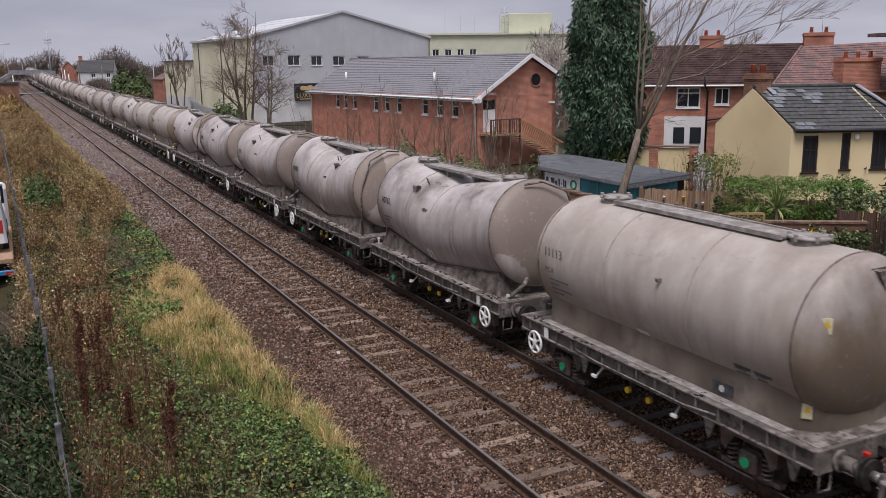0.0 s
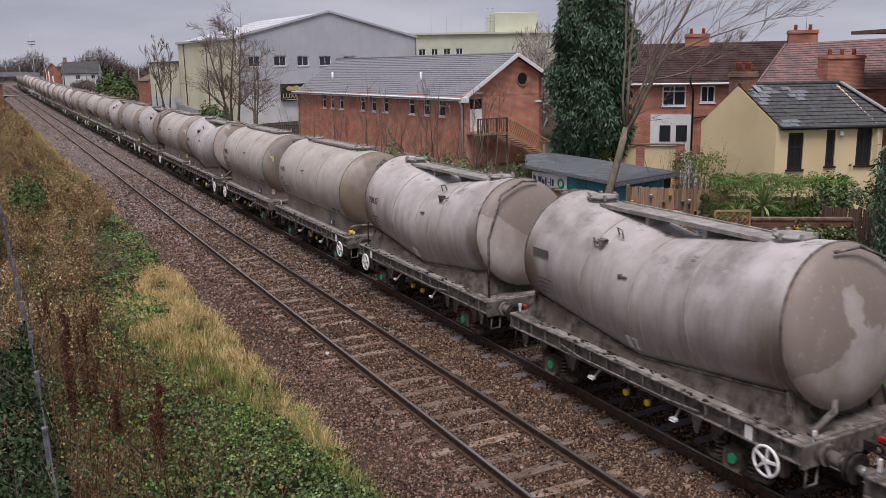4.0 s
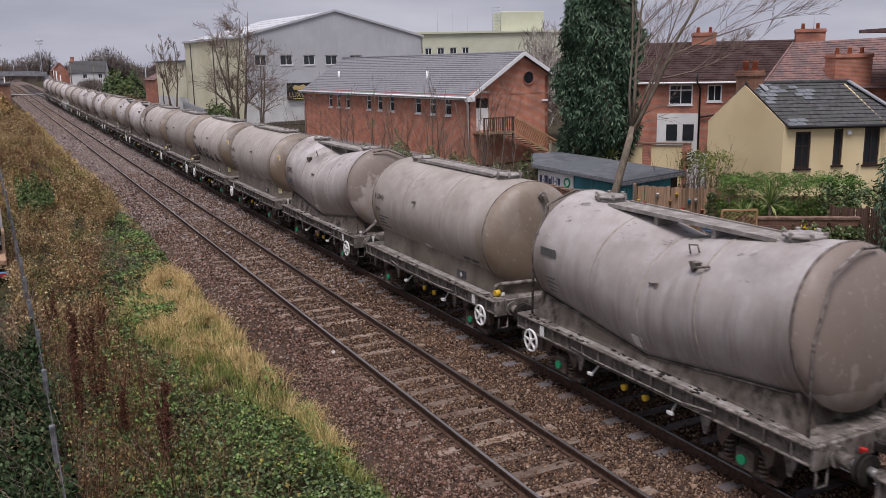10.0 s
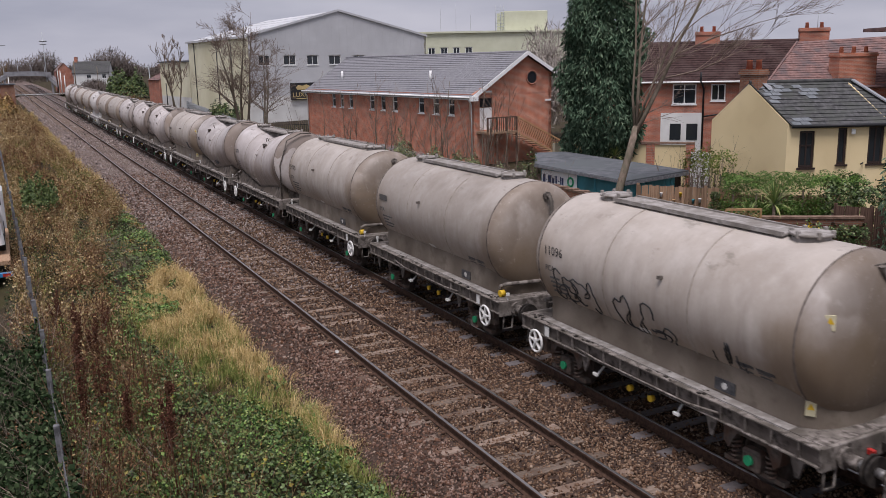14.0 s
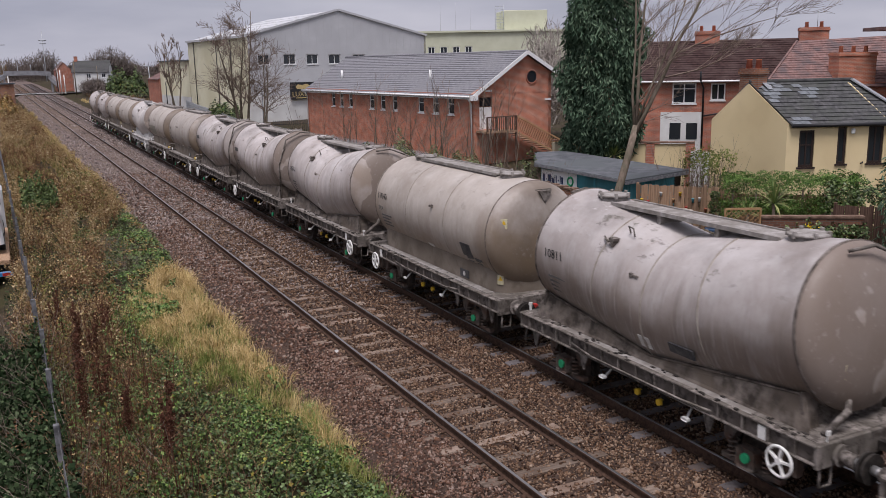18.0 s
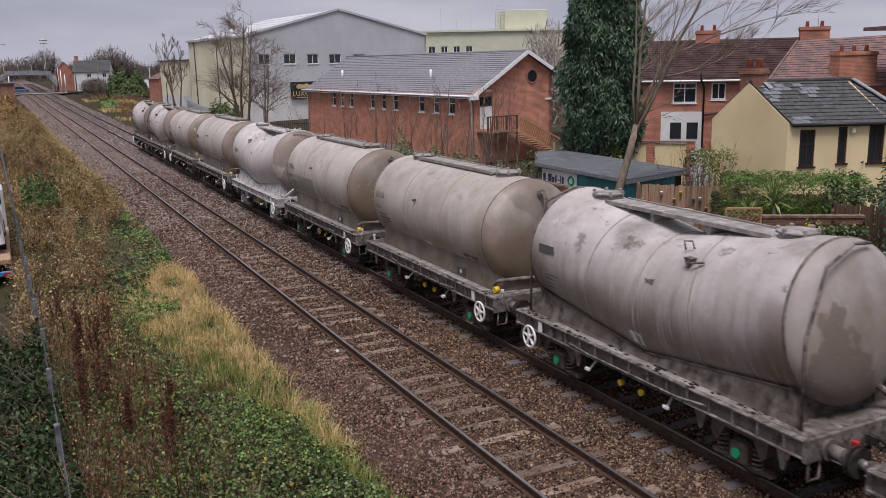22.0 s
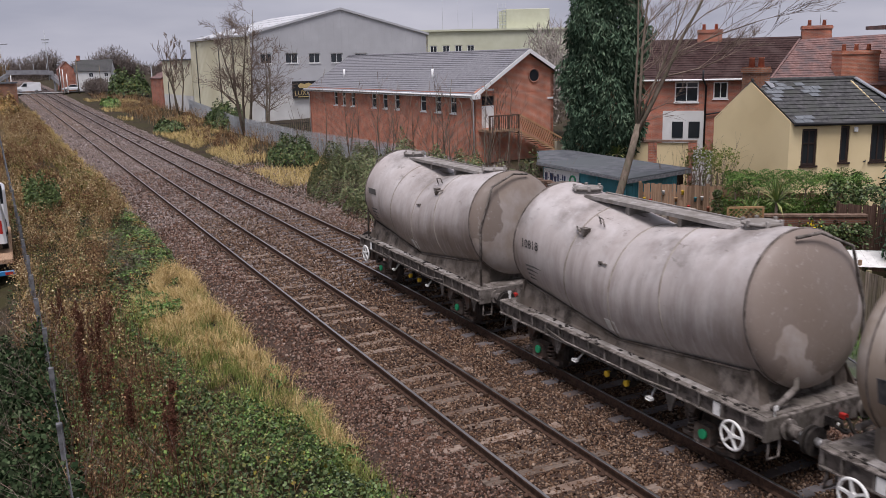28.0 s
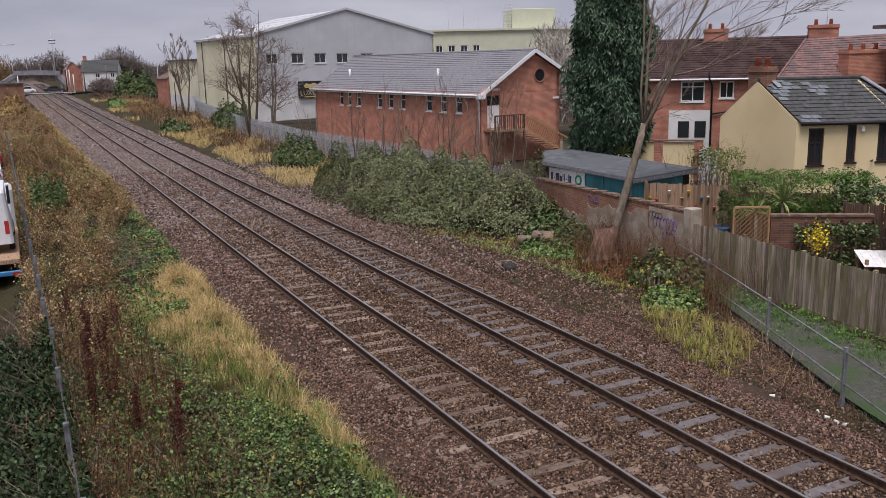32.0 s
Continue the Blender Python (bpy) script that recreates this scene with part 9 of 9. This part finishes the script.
part("coping", Geo().box(-0.03, 3.03, -0.03, 0.25, 1.754, 1.82), M_CAP, lw, "", mlw)
rwl = thing("rendered_garden_wall", "cream rendered garden wall with brick piers", "wall")
mrw = turned_to((16.6, 34.4), (20.6, 30.6))
part("masonry", Geo().box(0, 5.4, 0, 0.2, 0.2, 2.75), M_CREAM, rwl, "", mrw)
for x in (0.8, 3.6, 5.4):
    part("pier", Geo().box(x - 0.2, x + 0.2, -0.06, 0.26, 0.2, 2.8), M_BRICKOLD, rwl, "red brick pier", mrw)
part("coping", Geo().box(-0.1, 5.6, -0.08, 0.28, 2.804, 2.87), M_CAP, rwl, "", mrw)
rw2 = thing("rendered_garden_wall", "stained white garden wall by the shrub", "wall")
part("masonry", Geo().box(0, 3.4, 0, 0.2, 0.0, 2.45), M_WHITEWALL, rw2, "", turned_to((20.3, 30.4), (21.8, 28.2)))
ln = thing("lean_to_roof", "white corrugated plastic lean-to roof behind the fence", "shed")
g = Geo()
L0, L1 = Vector((13.9, 16.5, 0.62)), Vector((16.4, 15.1, 0.5))
dv = Vector((0.5, 0.8, 0.3))
for i in range(22):
    a = L0.lerp(L1, i / 22)
    b = L0.lerp(L1, (i + 1) / 22)
    k = 0.004 if i % 2 else 0
    g.add([a + Vector((0, 0, k)), b + Vector((0, 0, k)), b + dv + Vector((0, 0, k)), a + dv + Vector((0, 0, k))], [(0, 1, 2, 3)])
part("roof_sheet", g, M_WHITE, ln)
for p in ((14.05, 16.55), (16.2, 15.35), (14.4, 17.1), (16.6, 15.8)):
    part("post", Geo().box(p[0] - 0.04, p[0] + 0.04, p[1] - 0.04, p[1] + 0.04, -0.2, 0.8), M_TIMBERBROWN, ln)
mats = [M_YELLOW, M_RED, M_TEAL, M_WHITE, M_CHIMNEYPOT, M_LATTICE]
rp = random.Random(9)
for i in range(14):
    t = 0.05 + 0.9 * i / 14
    x, y = 13.0 + 2.4 * t + 0.0, 25.2 - 2.6 * t
    x, y = x - 0.06, y - 0.06
    z = 1.45 + rp.uniform(-0.2, 0.45)
    po = thing("wall_pot", "small bright painted flower pot hung on the garden fence", "flower pot", "hanging fence pots", pose(x, y, z))
    part("pot", Geo().tube([(0, 0, -0.07), (0, 0, 0.07), (0, 0, 0.085)], [0.036, 0.055, 0.06], 10), mats[i % 6], po)
tp = thing("topiary_bush", "ball-clipped topiary in a blue pot", "shrub")
for z, r in ((1.05, 0.28), (1.5, 0.22), (1.85, 0.16)):
    q = rg.normal(0, 1, (400, 3))
    q = q / np.linalg.norm(q, axis=1, keepdims=True) * r * rg.uniform(0.75, 1.0, (400, 1)) + np.array([14.3, 22.6, z + 0.1])
    raw("clipped_ball", *leaves_at(q, 0.06, 0, 0.8, 0.7), M_BRAMBLE, "clipped leaf ball", "", "stuff", tp)
part("stem", Geo().tube([(14.3, 22.6, 0.5), (14.3, 22.6, 1.9)], 0.02, 6), M_TWIG, tp)
part("pot", Geo().tube([(14.3, 22.6, 0.2), (14.3, 22.6, 0.72), (14.3, 22.6, 0.78)], [0.2, 0.28, 0.3], 14), plain("blue_pot", (0.05, 0.09, 0.16), 0.4), tp, "blue glazed pot")

# lineside litter
for i, (x, y, lab) in enumerate([(-1.02, 19.35, "a"), (6.6, 13.2, "b"), (6.55, 29.0, "c"), (6.9, 27.0, "d"), (6.45, 11.6, "e"), (6.5, 11.1, "f"), (6.35, 11.3, "g"), (6.4, 10.9, "h"), (6.55, 11.4, "k"), (6.3, 11.05, "m"), (6.62, 11.75, "n"), (6.2, 12.6, "o"), (6.9, 12.9, "p")]):
    c = thing("litter_cup", "crushed pale paper cup lying on the ballast", "litter", "scattered litter", pose(x, y, bed_level(x) + 0.04, 80, 10 * i, 37 * i))
    part("cup", Geo().tube([(0, 0, -0.05), (0, 0, 0.05), (0, 0, 0.055)], [0.028, 0.04, 0.042], 10), M_WHITE, c)
jb = thing("rubbish_bag", "black rubbish and a broken pale frame dumped by the line", "rubbish")
part("bag", Geo().tube([(7.15, 25.2, -0.42), (7.17, 25.2, -0.3), (7.2, 25.25, -0.2)], [0.28, 0.24, 0.08], 10), M_BLACK, jb)
part("broken_frame", Geo().tube([(6.75, 25.5, -0.12), (7.3, 25.35, -0.12), (7.4, 25.05, -0.22)], 0.018, 6).tube([(6.75, 25.5, -0.12), (6.9, 25.1, -0.34)], 0.018, 6), M_GREYTWIG, jb, "broken pale frame")

# ---- near-side fence and parked vehicles ----
M_POSTGREY = surf("post_grey", (0.08, 0.08, 0.083), (0.20, 0.20, 0.21), 6, 0.8, 0, 0.3)
nf = thing("chainlink_fence", "galvanised chain-link fence on grey posts beside the yard", "fence", "", None, "structure")
for i in range(30):
    y = 9 + i * 3.0
    x = -7.45 - 0.012 * max(0, y - 20)
    part("post", Geo().box(-0.05, 0.05, -0.05, 0.05, -0.9, 1.0, 0.01), M_POSTGREY, nf, "grey steel post", pose(x, y, level(x, y) + 0.45, 0, 1.5 * math.sin(i * 2.1), 0))
    if y > 45:
        part("rail", Geo().tube([(x, y, level(x, y) + 1.4), (-7.45 - 0.012 * max(0, y + 3 - 20), y + 3, level(x, y + 3) + 1.4)], 0.018, 6), M_POSTGREY, nf)
    g = Geo()
    for k in range(14):
        g.beam((x, y + k * 0.21, level(x, y) - 0.1), (x, y + k * 0.21 + 0.9, level(x, y) + 1.4), 0.004, 0.004).beam((x, y + k * 0.21 + 0.9, level(x, y) - 0.1), (x, y + k * 0.21, level(x, y) + 1.4), 0.004, 0.004)
    tagged(part("wire_mesh", g, M_POSTGREY, nf), kind="stuff")
yard = sheet("yard", [(-60, 5, -0.86), (-8.7, 5, -0.78), (-9.6, 140, -0.1), (-60, 140, -0.1)], [(0, 1, 2, 3)], M_ASPHALT, "asphalt vehicle yard behind the chain-link fence", "yard")


def car(label, colour, length=4.2, width=1.75, height=1.45, van=False, m=None, name="car"):
    """A small car or van: x forward."""
    c = thing(name, label, "van" if van else "car", "", m)
    h, l = height, length / 2
    if van:
        prof = [(-l, 0.35), (-l, h - 0.1), (-l + 0.1, h), (l * 0.35, h), (l * 0.68, h * 0.62), (l * 0.97, h * 0.5), (l, 0.6), (l, 0.35)]
    else:
        prof = [(-l, 0.35), (-l, 0.8), (-l + 0.15, 0.92), (-l * 0.72, 1.0), (-l * 0.5, h - 0.05), (-l * 0.3, h), (l * 0.15, h), (l * 0.48, 0.98), (l * 0.9, 0.82), (l, 0.65), (l, 0.35)]
    hw = width / 2
    g = Geo()
    n = len(prof)
    rings = []
    for y, k in ((-hw, 0.97), (-hw + 0.09, 1.0), (hw - 0.09, 1.0), (hw, 0.97)):
        inset = 0.12 if abs(y) == hw else 0
        rings.append([(x * (k if abs(y) == hw else 1), y * (1 - (0.14 if z > 0.95 else 0)), z) for x, z in prof])
    vs = [p for r in rings for p in r]
    fs = [(j * n + i, j * n + (i + 1) % n, (j + 1) * n + (i + 1) % n, (j + 1) * n + i) for j in range(3) for i in range(n)] + [tuple(range(n)), tuple(range(3 * n, 4 * n))]
    part("body", g.add(vs, fs), colour, c)
    if van:
        part("windscreen", Geo().beam((l * 0.37, 0, h - 0.06), (l * 0.69, 0, h * 0.66), width * 0.8, 0.04), M_GLASS, c)
        for s in (-1, 1):
            part("side_window", Geo().prism([(l * 0.12, h * 0.62), (l * 0.58, h * 0.62), (l * 0.34, h * 0.92), (l * 0.12, h * 0.92)], s * hw * 0.9, s * hw * 1.005, 1), M_GLASS, c)
    else:
        part("windscreen", Geo().beam((l * 0.17, 0, h - 0.03), (l * 0.47, 0, 1.02), width * 0.72, 0.04), M_GLASS, c)
        part("rear_window", Geo().beam((-l * 0.5, 0, h - 0.07), (-l * 0.71, 0, 1.03), width * 0.7, 0.04), M_GLASS, c)
        for s in (-1, 1):
            part("side_window", Geo().prism([(-l * 0.62, 1.02), (l * 0.4, 1.02), (l * 0.13, h - 0.06), (-l * 0.46, h - 0.08)], s * hw * 0.8, s * hw * 0.93, 1), M_GLASS, c)
    for x in (-l * 0.62, l * 0.62):
        for s in (-1, 1):
            wl_ = part("wheel", Geo().disc((x, s * (hw - 0.09), 0.31), (0, 1, 0), 0.31, 0.2, 18), M_BLACK, c, "black tyre")
            part("rim", Geo().disc((x, s * (hw + 0.012), 0.31), (0, 1, 0), 0.19, 0.02, 12), M_STEEL, wl_, "steel rim")
    for s in (-1, 1):
        part("headlight", Geo().box(l - 0.1, l + 0.01, s * hw * 0.7 - 0.14, s * hw * 0.7 + 0.14, 0.62, 0.74, 0.02), M_UPVC, c, "clear headlight")
        part("tail_light", Geo().box(-l - 0.012, -l + 0.08, s * hw * 0.82 - 0.07, s * hw * 0.82 + 0.07, 0.72, 0.95 if not van else 1.2, 0.01), M_RED, c, "red tail light")
    return c


def paint(name, c):
    return surf(name, tuple(0.93 * v for v in c), c, 2, 0.3, 0.0, 0.0)


P_WHITE, P_SILVER, P_BLUE, P_DARK, P_RED = paint("paint_white", (0.72, 0.73, 0.74)), paint("paint_silver", (0.42, 0.43, 0.45)), paint("paint_blue", (0.05, 0.09, 0.20)), paint("paint_dark", (0.03, 0.033, 0.04)), paint("paint_red", (0.32, 0.02, 0.03))
tk = thing("recovery_truck", "blue flatbed recovery truck parked in the yard", "truck", "", pose(-9.15, 37.6, -0.75, 0, 0, 90))
part("bed", Geo().box(-4.2, 3.0, -1.15, 1.15, 0.85, 1.02, 0.02), M_TIMBERBROWN, tk, "worn flatbed")
part("chassis", Geo().box(-4.0, 4.5, -0.45, 0.45, 0.5, 0.86), M_DARK, tk)
part("tail_beam", Geo().box(-4.32, -4.2, -1.2, 1.2, 0.45, 0.62, 0.02), paint("truck_blue", (0.04, 0.20, 0.42)), tk, "blue tail beam")
part("cab", Geo().box(3.1, 5.0, -1.1, 1.1, 0.6, 2.7, 0.12), P_WHITE, tk, "white cab")
for x in (-2.6, 3.9):
    for s in (-1, 1):
        part("wheel", Geo().disc((x, s * 0.95, 0.42), (0, 1, 0), 0.42, 0.26, 16), M_BLACK, tk, "black tyre")
part("tail_light", Geo().box(-4.34, -4.32, -1.1, -0.85, 0.48, 0.58), M_RED, tk)
car("white van carried on a flatbed truck", P_WHITE, 5.0, 1.95, 2.3, True, pose(-9.1, 37.0, 0.28, 0, 0, 90), "van")
car("dark red car parked in the yard", P_RED, 4.1, 1.75, 1.5, False, pose(-9.6, 76, -0.45, 0, 0, 90))
car("silver car parked in the yard", P_SILVER, 4.1, 1.75, 1.5, False, pose(-9.5, 63, -0.5, 0, 0, 90))

# ---- crossing, footbridge and distance ----
road = sheet("road", [(-80, 209, 1.72), (70, 209, 1.72), (70, 215, 1.78), (-80, 215, 1.78)], [(0, 1, 2, 3)], M_ASPHALT, "road over the level crossing", "road")
part("crossing_edge", Geo().box(-5.5, 5.5, 208.7, 209.0, 1.70, 1.80), M_WHITE, road, "white crossing edge line")
M_BRIDGE = surf("bridge_steel_dull", (0.20, 0.205, 0.22), (0.30, 0.305, 0.32), 1.5, 0.7, 0.1, 0.1)
fb = thing("footbridge", "grey steel arched footbridge over the line", "footbridge")
g = Geo()
for i in range(12):
    x0, x1 = -6.2 + i * 0.82, -6.2 + (i + 1) * 0.82
    f = lambda x: 5.55 + 0.35 * (1 - max(0.0, (x + 1.5) / 5.2) ** 2)
    g.add([(x0, 224, f(x0) - 0.3), (x1, 224, f(x1) - 0.3), (x1, 224, f(x1) + 0.75), (x0, 224, f(x0) + 0.75), (x0, 226, f(x0) - 0.3), (x1, 226, f(x1) - 0.3), (x1, 226, f(x1) + 0.75), (x0, 226, f(x0) + 0.75)], [(0, 1, 2, 3), (4, 5, 6, 7), (0, 1, 5, 4)])
g.weld = True
part("span", g, M_BRIDGE, fb, "arched plated span")
part("stair", Geo().beam((3.4, 225, 5.3), (6.4, 223, 1.8), 1.8, 0.8), M_BRIDGE, fb)
part("stair", Geo().beam((-6.0, 225, 5.6), (-12.0, 224, 2.2), 1.8, 0.8), M_BRIDGE, fb)
for x in (-6.2, 3.7):
    part("pier", Geo().box(x - 0.2, x + 0.2, 224.2, 225.8, 1.3, 5.6), M_BRIDGE, fb)
for x in (-6.2, -3.2, -0.4, 2.4):
    part("lamp_post", Geo().tube([(x, 226, 5.5), (x, 226, 8.0)], 0.06, 5), M_GALV, fb)


def pole(name, label, cat, x, y, z0, z1, r, mat, arms=()):
    t = thing(name, label, cat)
    part("pole", Geo().tube([(x, y, z0), (x, y, z1)], [r, r * 0.7], 7), mat, t)
    for a, b, rr0 in arms:
        part("arm", Geo().tube([a, b], rr0, 5), mat, t)
    return t


pole("signal_post", "white crossing signal post", "signal", 4.6, 208, 1.5, 6.6, 0.12, M_WHITE)
pole("signal_post", "white crossing signal post", "signal", 5.4, 209, 1.5, 5.6, 0.14, M_WHITE)
pole("barrier_post", "white raised crossing barrier", "barrier", 4.1, 208.5, 1.5, 7.0, 0.07, M_WHITE)
pole("signal_post", "white crossing signal post", "signal", -5.6, 207, 1.5, 5.6, 0.12, M_WHITE)
pole("telegraph_pole", "dark wooden telegraph pole", "pole", 7.3, 205, 1.3, 8.6, 0.14, M_BARK, (((6.7, 205, 8.2), (7.9, 205, 8.2), 0.05),))
pole("telegraph_pole", "dark wooden telegraph pole", "pole", 11.0, 196, 1.3, 7.3, 0.1, M_BARK)
pole("phone_mast", "tall lattice telephone mast", "mast", 7.5, 330, 1, 19.5, 0.16, M_GALV, (((6.3, 330, 16.5), (8.7, 330, 16.5), 0.25), ((6.5, 330, 15.5), (8.5, 330, 15.5), 0.2)))
pole("floodlight_mast", "tall grey floodlight column beyond the buildings", "lamp", -6.5, 300, 1, 14.5, 0.16, M_GALV, (((-8.6, 300, 14.4), (-4.4, 300, 14.4), 0.16),))
pole("street_lamp", "grey street lamp column by the yard", "street lamp", 15.6, 86, -0.4, 4.9, 0.07, M_GALV, (((15.6, 86, 4.85), (15.2, 85.9, 4.9), 0.06),))
pole("street_lamp", "grey street lamp column by the yard", "street lamp", 14.5, 150, 0, 7.0, 0.09, M_GALV, (((14.5, 150, 6.95), (13.7, 150, 7.05), 0.08),))
pole("concrete_post", "dark upright post beside the running line", "post", 14.2, 133, 0, 4.6, 0.09, M_IRON)
bx = thing("relay_box", "low brown brick relay hut beside the line", "hut")
part("body", Geo().box(-9.8, -5.5, 150, 153, -0.5, 4.7), M_BRICKWALL, bx)
part("roof", Geo().box(-10, -5.3, 149.8, 153.2, 4.7, 4.9), M_FELT, bx)


def twig_clouds(name, label, spots, mat, n, size, seed):
    """Far bare crowns as clouds of thin twigs."""
    rnd = np.random.RandomState(seed)
    P, S = [], []
    for x, y, z, w, h in spots:
        k = int(n * w * h / 40) + 30
        a = rnd.normal(0, 0.42, (k, 3))
        a /= np.maximum(1, np.linalg.norm(a, axis=1, keepdims=True))
        P.append(np.stack([x + a[:, 0] * w, y + a[:, 1] * w * 0.6, z + h * (0.5 + 0.5 * a[:, 2])], 1))
    p = np.concatenate(P)
    k = len(p)
    d = rnd.normal(0, 0.6, (k, 3)) + np.array([0, 0, 0.9])
    d /= np.linalg.norm(d, axis=1, keepdims=True)
    s = np.cross(d, rnd.normal(0, 1, (k, 3)))
    s /= np.linalg.norm(s, axis=1, keepdims=True)
    L = size * rnd.uniform(0.5, 1.4, (k, 1))
    w = L * 0.05
    v = np.stack([p - s * w, p + s * w, p + d * L + s * w * 0.3, p + d * L - s * w * 0.3], 1)
    return raw(name, v, np.arange(4 * k).reshape(k, 4), mat, label, "trees")


M_FARTWIG = leafy("far_twigs", [(0.11, 0.09, 0.082), (0.17, 0.14, 0.125), (0.22, 0.185, 0.165), (0.14, 0.115, 0.10)], 0.95)
M_PALETWIG = leafy("pale_twigs", [(0.26, 0.225, 0.20), (0.36, 0.32, 0.285), (0.42, 0.38, 0.34)], 0.95)
M_FARBROWN = leafy("far_brown_leaves", [(0.16, 0.10, 0.05), (0.22, 0.145, 0.07), (0.12, 0.085, 0.05)], 0.95)
rf_ = random.Random(3)
spots = [(17.5, 262, 2, 4.5, 8.0), (21, 262, 2, 5.5, 10.0), (25, 264, 2, 4.0, 7.5)]
twig_clouds("far_bare_tree", "rounded brown leafless tree beyond the white house", spots, M_FARTWIG, 2000, 1.3, 4)
spots = [(-7 + 5 * i + rf_.uniform(-2, 2), 430 + rf_.uniform(-30, 40), 2, rf_.uniform(6, 9), rf_.uniform(4, 7)) for i in range(46)]
twig_clouds("far_tree_line", "line of distant leafless trees", spots, M_FARTWIG, 420, 2.2, 5)
spots = [(-16 + 1.5 * i, 190 + 14 * i, 1, 5, 8 + 0.4 * i) for i in range(5)] + [(-14, 150, 0, 4, 7)]
twig_clouds("far_brown_trees", "russet-leaved trees beside the line", spots, M_FARBROWN, 1300, 1.2, 6)
twig_clouds("far_bare_tree", "distant leafless trees beside the mast", [(3.5, 340, 2, 6, 9), (-3, 330, 2, 5, 8), (9, 350, 2, 5, 11)], M_FARTWIG, 1300, 1.5, 8)
twig_clouds("far_bare_tree", "pale leafless tree behind the brick office", [(33.5, 62, 1, 3.0, 8.5), (31.5, 60, 1, 2.2, 6)], M_PALETWIG, 5200, 0.7, 9)
twig_clouds("bare_hedgerow", "leafless brown hedgerow beyond the verge", [(9 + 0.5 * i, 196 + 2 * i, 1.0, 2.0, 3.2) for i in range(8)], M_FARTWIG, 2600, 0.9, 10)
g = Geo()
rb = random.Random(14)
for i in range(26):
    x, y = -60 + i * 13 + rb.uniform(-4, 4), 470 + rb.uniform(0, 60)
    w, h = rb.uniform(6, 11), rb.uniform(5, 8)
    g.prism([(x - w / 2, 1), (x + w / 2, 1), (x + w / 2, h), (x, h + 2.5), (x - w / 2, h)], y, y + 8, 1)
tagged(new("distant_houses", g.mesh("distant_houses", M_TILERED)), "rows of distant house roofs", "houses", "", "stuff")

mound("withered_thicket", 3000, -7.6, 142, 2.2, 5.0, 3.3, 0.25, M_BROWNLEAF, "tall withered brown scrub beside the line", 0, 55)

CARS = [(car("dark blue car driving over the crossing", P_BLUE), [(21, 88), (22, 48)], -1), (car("silver saloon car driving over the crossing", P_SILVER), [(23, 50), (24, 92)], 1), (car("dark grey car driving over the crossing", P_DARK), [(25, 65), (25.5, 45)], -1),
        (car("white panel van driving over the crossing", P_WHITE, 5.0, 1.95, 2.2, True, None, "van"), [(27.5, 80), (28.5, 45)], -1), (car("silver estate car driving over the crossing", P_SILVER, 4.5), [(29, 65), (30, 100)], 1),
        (car("white hatchback driving over the crossing", P_WHITE, 3.9), [(30.5, 82), (31.5, 58)], -1), (car("black saloon car driving over the crossing", P_DARK, 4.4), [(31.5, 86), (32, 97)], 1)]


# ---- what moves ----
def motions():
    times = [0, 2, 4, 6, 8.5, 11, 13, 15, 17, 19, 21, 23, 24.5, 26, 27.5, 29, 30.5, 32]
    for k, turned, w, kind, number in WAGONS:
        walk(w, [(t, wagon_pose(k, t, turned)) for t in times])
        for ws in [c for c in w.children if c.name.startswith("wheelset")]:
            y = ws.location.y
            sign = -1 if turned else 1
            rows = []
            for i in range(0, 481):
                t = i / 15
                rows.append((t, pose(0, y, 0.46) @ Matrix.Rotation(sign * (run(t) - run(0)) / 0.46, 4, "X")))
            walk(ws, rows)
    # cars on the crossing: two known moments each, steady speed between far ends of the road
    for c, ((t0, a), (t1, b)), way in CARS:
        xa, xb = -9.2 + 0.1105 * a, -9.2 + 0.1105 * b
        v = (xb - xa) / (t1 - t0)
        lane = 210.6 if way > 0 else 213.2
        turn = 0 if way > 0 else 180
        def at(t):
            return max(-60.0, min(60.0, xa + v * (t - t0)))
        rows = sorted({0.0, 32.0, *[t0 + (e - xa) / v for e in (-60.0, 60.0) if 0.2 < t0 + (e - xa) / v < 31.8]})
        walk(c, [(t, pose(at(t), lane, 1.76, 0, 0, turn)) for t in rows])
        for cu in c.animation_data.action.layers[0].strips[0].channelbag(c.animation_data.action_slot).fcurves:
            for kp in cu.keyframe_points:
                kp.interpolation = "LINEAR"


motions()
